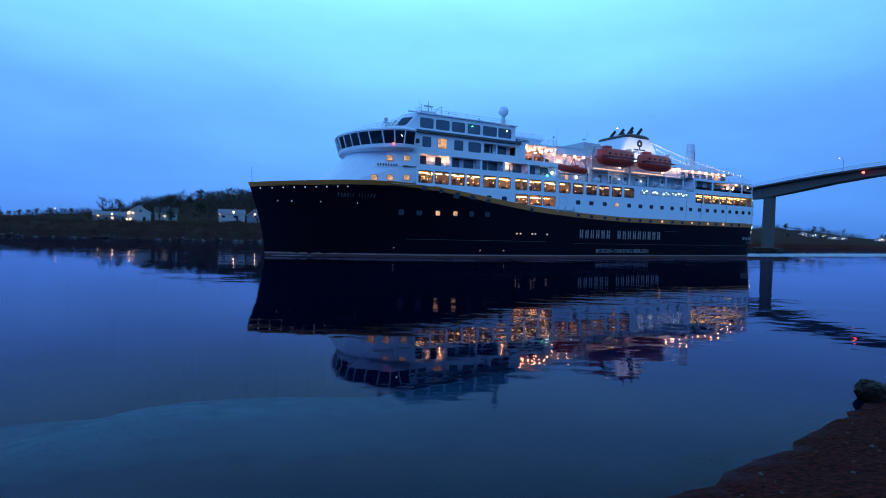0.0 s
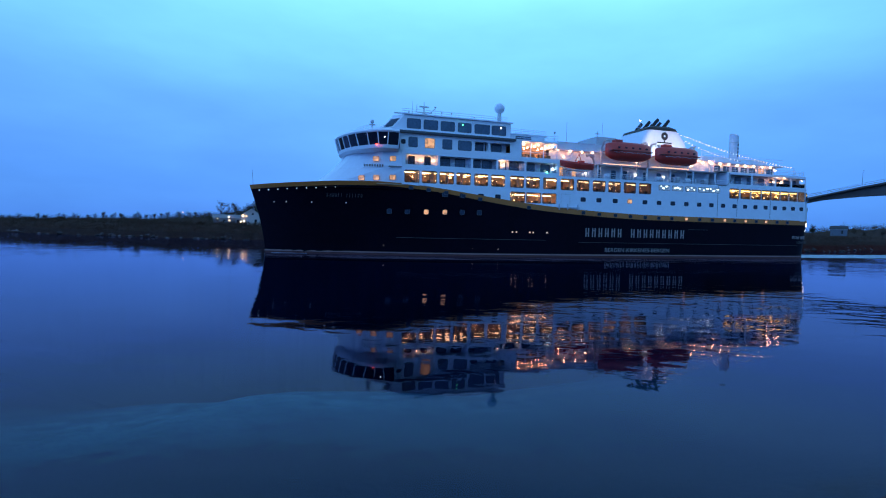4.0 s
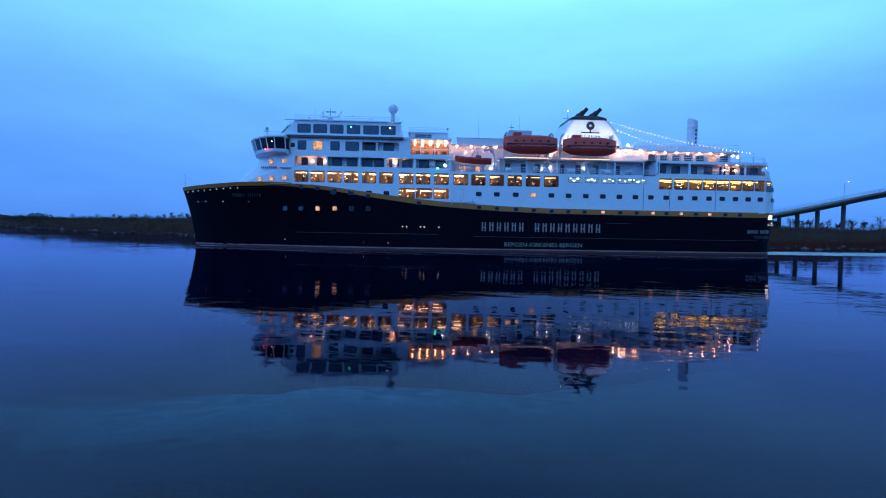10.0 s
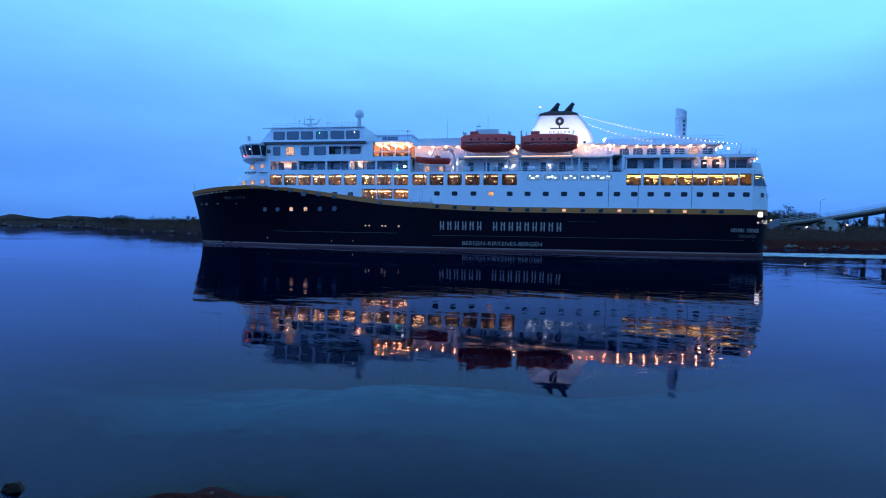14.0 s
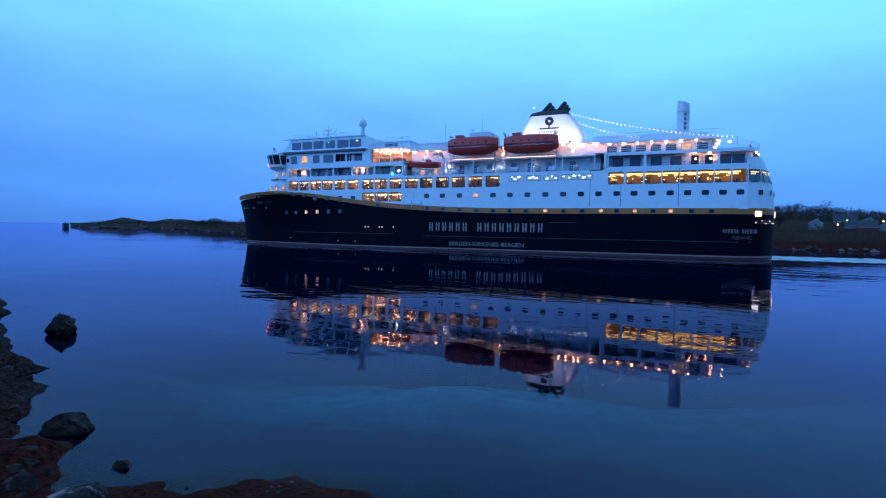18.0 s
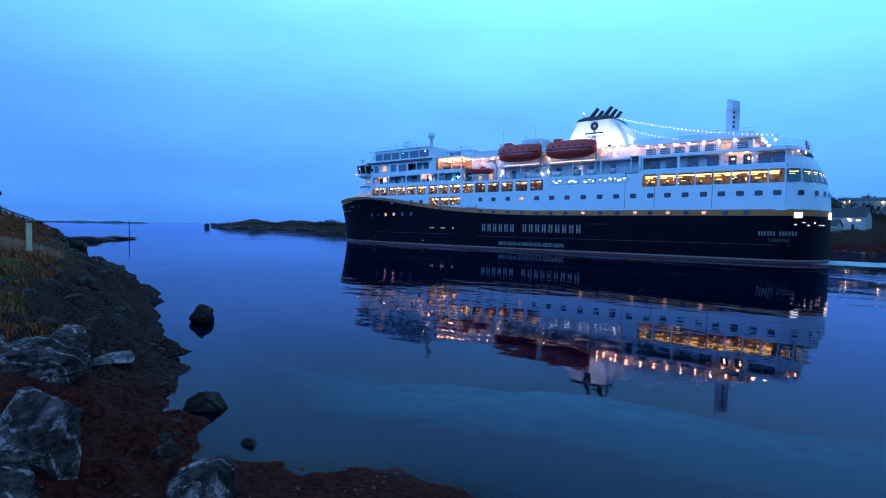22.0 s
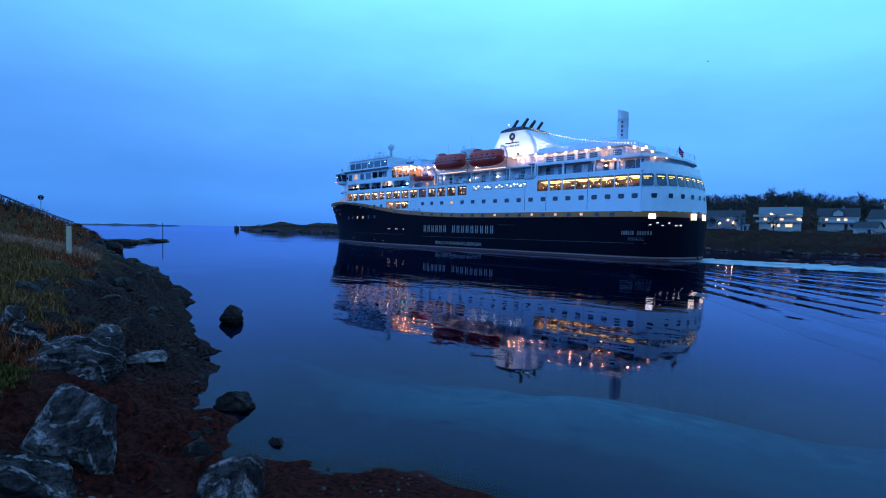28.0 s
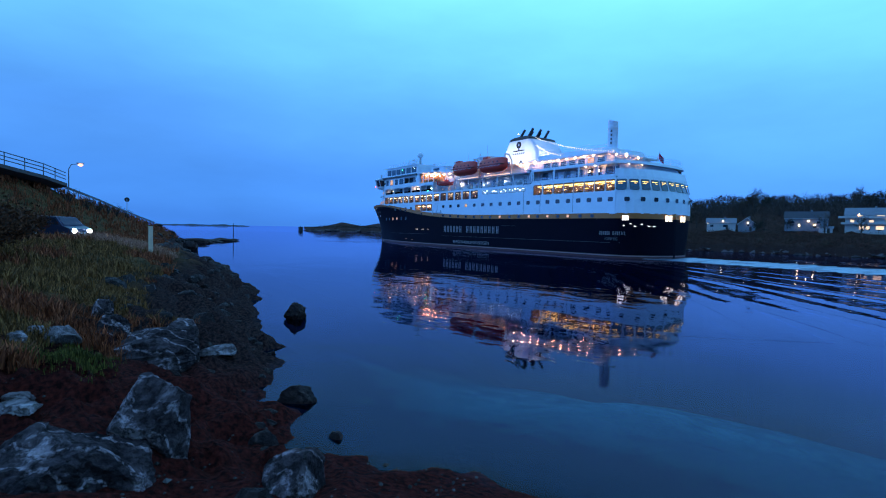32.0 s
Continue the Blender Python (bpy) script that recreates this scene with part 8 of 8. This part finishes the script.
    for k, lit, sgn in ((1, False, -1), (3.82, True, -1), (6, False, -1), (9, True, -1)):
        c, s = frames[int(k)][0].lerp(frames[int(k) + 1][0], k % 1), frames[int(k)][1]
        q = c + s * 4.6 * sgn
        street_lamp(q.x, q.y, q.z, 6.0, math.degrees(math.atan2(-s.y * sgn, -s.x * sgn)), "tall street lamp on the bridge, " + ("lit" if lit else "unlit"), lit, 1.8)


build_bridge()
x, y = polar(37.6, 236)
street_lamp(x, y, ground_z(x, y), 4.6, 0, "lit street lamp on the far shore", True, 1.0)
x, y = polar(24.0, 226)
street_lamp(x, y, ground_z(x, y), 4.0, 0, "lit street lamp by the far houses", True, 0.8)
x, y = polar(-16.0, 186)
street_lamp(x, y, ground_z(x, y), 3.2, 0, "lit lamp by the far waterline", True, 0.6)


def build_distance():
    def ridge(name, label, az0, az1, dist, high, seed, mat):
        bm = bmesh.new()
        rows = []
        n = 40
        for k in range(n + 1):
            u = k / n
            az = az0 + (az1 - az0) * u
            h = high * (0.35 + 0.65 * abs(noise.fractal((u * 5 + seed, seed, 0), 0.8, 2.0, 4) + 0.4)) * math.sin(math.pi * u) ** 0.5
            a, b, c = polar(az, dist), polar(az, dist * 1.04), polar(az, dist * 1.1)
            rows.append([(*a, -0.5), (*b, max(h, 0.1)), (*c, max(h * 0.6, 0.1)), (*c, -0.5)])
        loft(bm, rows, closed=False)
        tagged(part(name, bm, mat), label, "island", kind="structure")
    # distance haze is put into the blue-grey colours of island and hill
    far = material("hazy_far_land", (0.030, 0.040, 0.055), 0.95, scale=0.02, vary=0.2, bump=0)
    ridge("backdrop_island", "low dark island far out at sea", 72.0, 80.5, 1700, 7.0, 3, far)
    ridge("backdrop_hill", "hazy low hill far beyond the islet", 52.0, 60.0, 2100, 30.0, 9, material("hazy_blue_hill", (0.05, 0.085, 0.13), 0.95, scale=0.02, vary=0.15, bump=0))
    # dark concrete beacon on the islet's tip
    x, y = polar(66.85, 545)
    beacon = thing("beacon", "squat dark beacon off the tip of the islet", "beacon", m=pose(x, y, 0))
    bm = bmesh.new()
    loft(bm, [[(1.9 * s * a, 1.9 * s * b, z) for a, b in ((-1, -0.7), (-0.7, -1), (0.7, -1), (1, -0.7), (1, 0.7), (0.7, 1), (-0.7, 1), (-1, 0.7))] for s, z in ((1.1, -1), (1.0, 1.0), (1.0, 3.6), (0.8, 4.0))])
    part("beacon_base", bm, BLACK, beacon)
    bm = bmesh.new()
    tube(bm, [(0, 0, 3.9), (0, 0, 5.0)], 0.3, 6)
    part("beacon_light", bm, BLACK, beacon)


build_distance()


# ---- the wake, in pieces that travel with the ship ----
def foam_material():
    m = material("churned_water", (0.30, 0.42, 0.52), 0.30, 0.0, scale=1.1, vary=0.7, bump=1.0, distance=0.2, second=(0.02, 0.06, 0.12), spots=0.5)
    return m


FOAM = foam_material()
wake = thing("wake", "pale churned wake and low waves behind the ship", "wake")


def build_wake():
    rnd = random.Random(9)
    # churned strip astern
    for k in range(14):
        x0 = -121.0 - 16 * k
        bm = bmesh.new()
        n = 16
        a = [bm.verts.new((x0 - 17 * j / n, (8.0 + 0.3 * k) * (1 + 0.22 * math.sin(3.1 * j + k) + rnd.uniform(-0.12, 0.12)), 0.03)) for j in range(n + 1)]
        c = [bm.verts.new((x0 - 17 * j / n, rnd.uniform(-0.5, 0.5), 0.05)) for j in range(n + 1)]
        b = [bm.verts.new((x0 - 17 * j / n, -(8.0 + 0.3 * k) * (1 + 0.22 * math.sin(2.3 * j + 2 * k) + rnd.uniform(-0.12, 0.12)), 0.03)) for j in range(n + 1)]
        for j in range(n):
            bm.faces.new((a[j], c[j], c[j + 1], a[j + 1]))
            bm.faces.new((c[j], b[j], b[j + 1], c[j + 1]))
        part("foam_patch", bm, FOAM, wake, smooth=True)
    # thin lines of foam along the hull
    for x0, x1 in ((-3, -9),):
        bm = bmesh.new()
        pts = [(x, hull_point(x, 0.3) + 0.12, 0.02) for x in np.linspace(x0, x1, 14)]
        tube(bm, pts, 0.035, 4)
        part("foam_line", bm, FOAM, wake)
    # diverging waves
    def ridge_wave(x0, y0, x1, y1, wide, high, bend):
        bm = bmesh.new()
        n = 46
        rows = []
        d = Vector((x1 - x0, y1 - y0, 0))
        side = Vector((-d.y, d.x, 0)).normalized()
        for k in range(n + 1):
            u = k / n
            c = Vector((x0, y0, 0)) + d * u + side * bend * math.sin(math.pi * u)
            c += side * 0.25 * math.sin(17 * u + x0)
            amp = high * min(1, 5 * u, 4 * (1 - u)) * (0.8 + 0.2 * math.sin(23 * u + y0))
            row = []
            for j in range(9):
                v = j / 8 * 2 - 1
                row.append(c + side * wide * v + Vector((0, 0, 0.006 + amp * 0.5 * (1 + math.cos(math.pi * v)))))
            rows.append(row)
        loft(bm, rows, closed=False)
        part("wake_wave", bm, WATER, wake, smooth=True)
    for k in range(15):
        u = k / 14
        ridge_wave(-116 - 16 * u, 26 - 16 * u, -160.9 - 36.4 * u, 73.6 - 40.5 * u, 1.5 - 0.5 * u, 0.062 - 0.028 * u, 1.5 + math.sin(3 * k))
    for x0, y0, x1, y1, w, h in ((-60, 14, -128, 38, 1.2, 0.03), (-40, 13, -112, 36, 1.2, 0.026), (-8, 5, -50, 26, 1.1, 0.03), (-24, 12, -84, 33, 1.0, 0.02), (-120, -15, -208, -60, 1.5, 0.06), (-124, -13, -216, -50, 1.5, 0.06), (-128, -12, -222, -40, 1.4, 0.05)):
        ridge_wave(x0, y0, x1, y1, w, h, 1.5)


build_wake()

# ---- a gull that crosses the sky ----
gull = thing("gull", "dark gull flying across the sky", "bird")
PLUMAGE = material("dark_plumage", (0.05, 0.05, 0.055), 0.8, scale=6, vary=0.2, bump=0.05)
bm = bmesh.new()
loft(bm, [[(x, r * math.cos(2 * math.pi * k / 8), r * math.sin(2 * math.pi * k / 8)) for k in range(8)] for x, r in ((0.36, 0.02), (0.28, 0.06), (0.1, 0.1), (-0.12, 0.09), (-0.3, 0.04), (-0.42, 0.03))])
part("body", bm, PLUMAGE, gull, smooth=True)
WINGS = []
for sgn in (1, -1):
    bm = bmesh.new()
    loft(bm, [[(0.1 - a, sgn * y, z + dz) for a, dz in ((0, 0), (w, 0), (w, 0.015), (0, 0.02))] for y, w, z in ((0.05, 0.26, 0.0), (0.4, 0.22, 0.06), (0.75, 0.08, 0.02))])
    WINGS.append(part("wing", bm, PLUMAGE, gull))
bm = bmesh.new()
loft(bm, [[(x, y, z) for y, z in ((-w, 0), (w, 0), (w, 0.02), (-w, 0.02))] for x, w in ((-0.38, 0.04), (-0.56, 0.1))])
part("tail", bm, PLUMAGE, gull)


# ---- what moves ----
GULL_PATH = [(0.0, 272.5, 182.4, 11.6), (22.0, 0.2, 62.0, 16.0), (22.4, -4.7, 59.8, 16.1), (22.8, -9.6, 57.2, 16.2), (23.2, -14.4, 54.1, 16.1), (23.6, -19.2, 51.5, 15.7), (24.0, -23.8, 48.5, 15.4), (24.6, -30.8, 43.8, 15.0), (28.0, -70.0, 217.7, 72.8), (32.0, -116.2, 686.9, 210.2)]


def motions():
    for ob in (ship, wake):
        walk(ob, [(t, pose(x, y, 0, 0, 0, turn)) for t, x, y, turn in SHIP_PATH])
    walk(gull, [(t, pose(x, y, z, 0, 0, 190)) for t, x, y, z in GULL_PATH])
    for sgn, wing in zip((1, -1), WINGS):
        walk(wing, [(0.0, pose(0, 0, 0))] + [(21.8 + 0.2 * k, pose(0, 0, 0, sgn * (28 if k % 2 else -18))) for k in range(16)] + [(32.0, pose(0, 0, 0))])


motions()
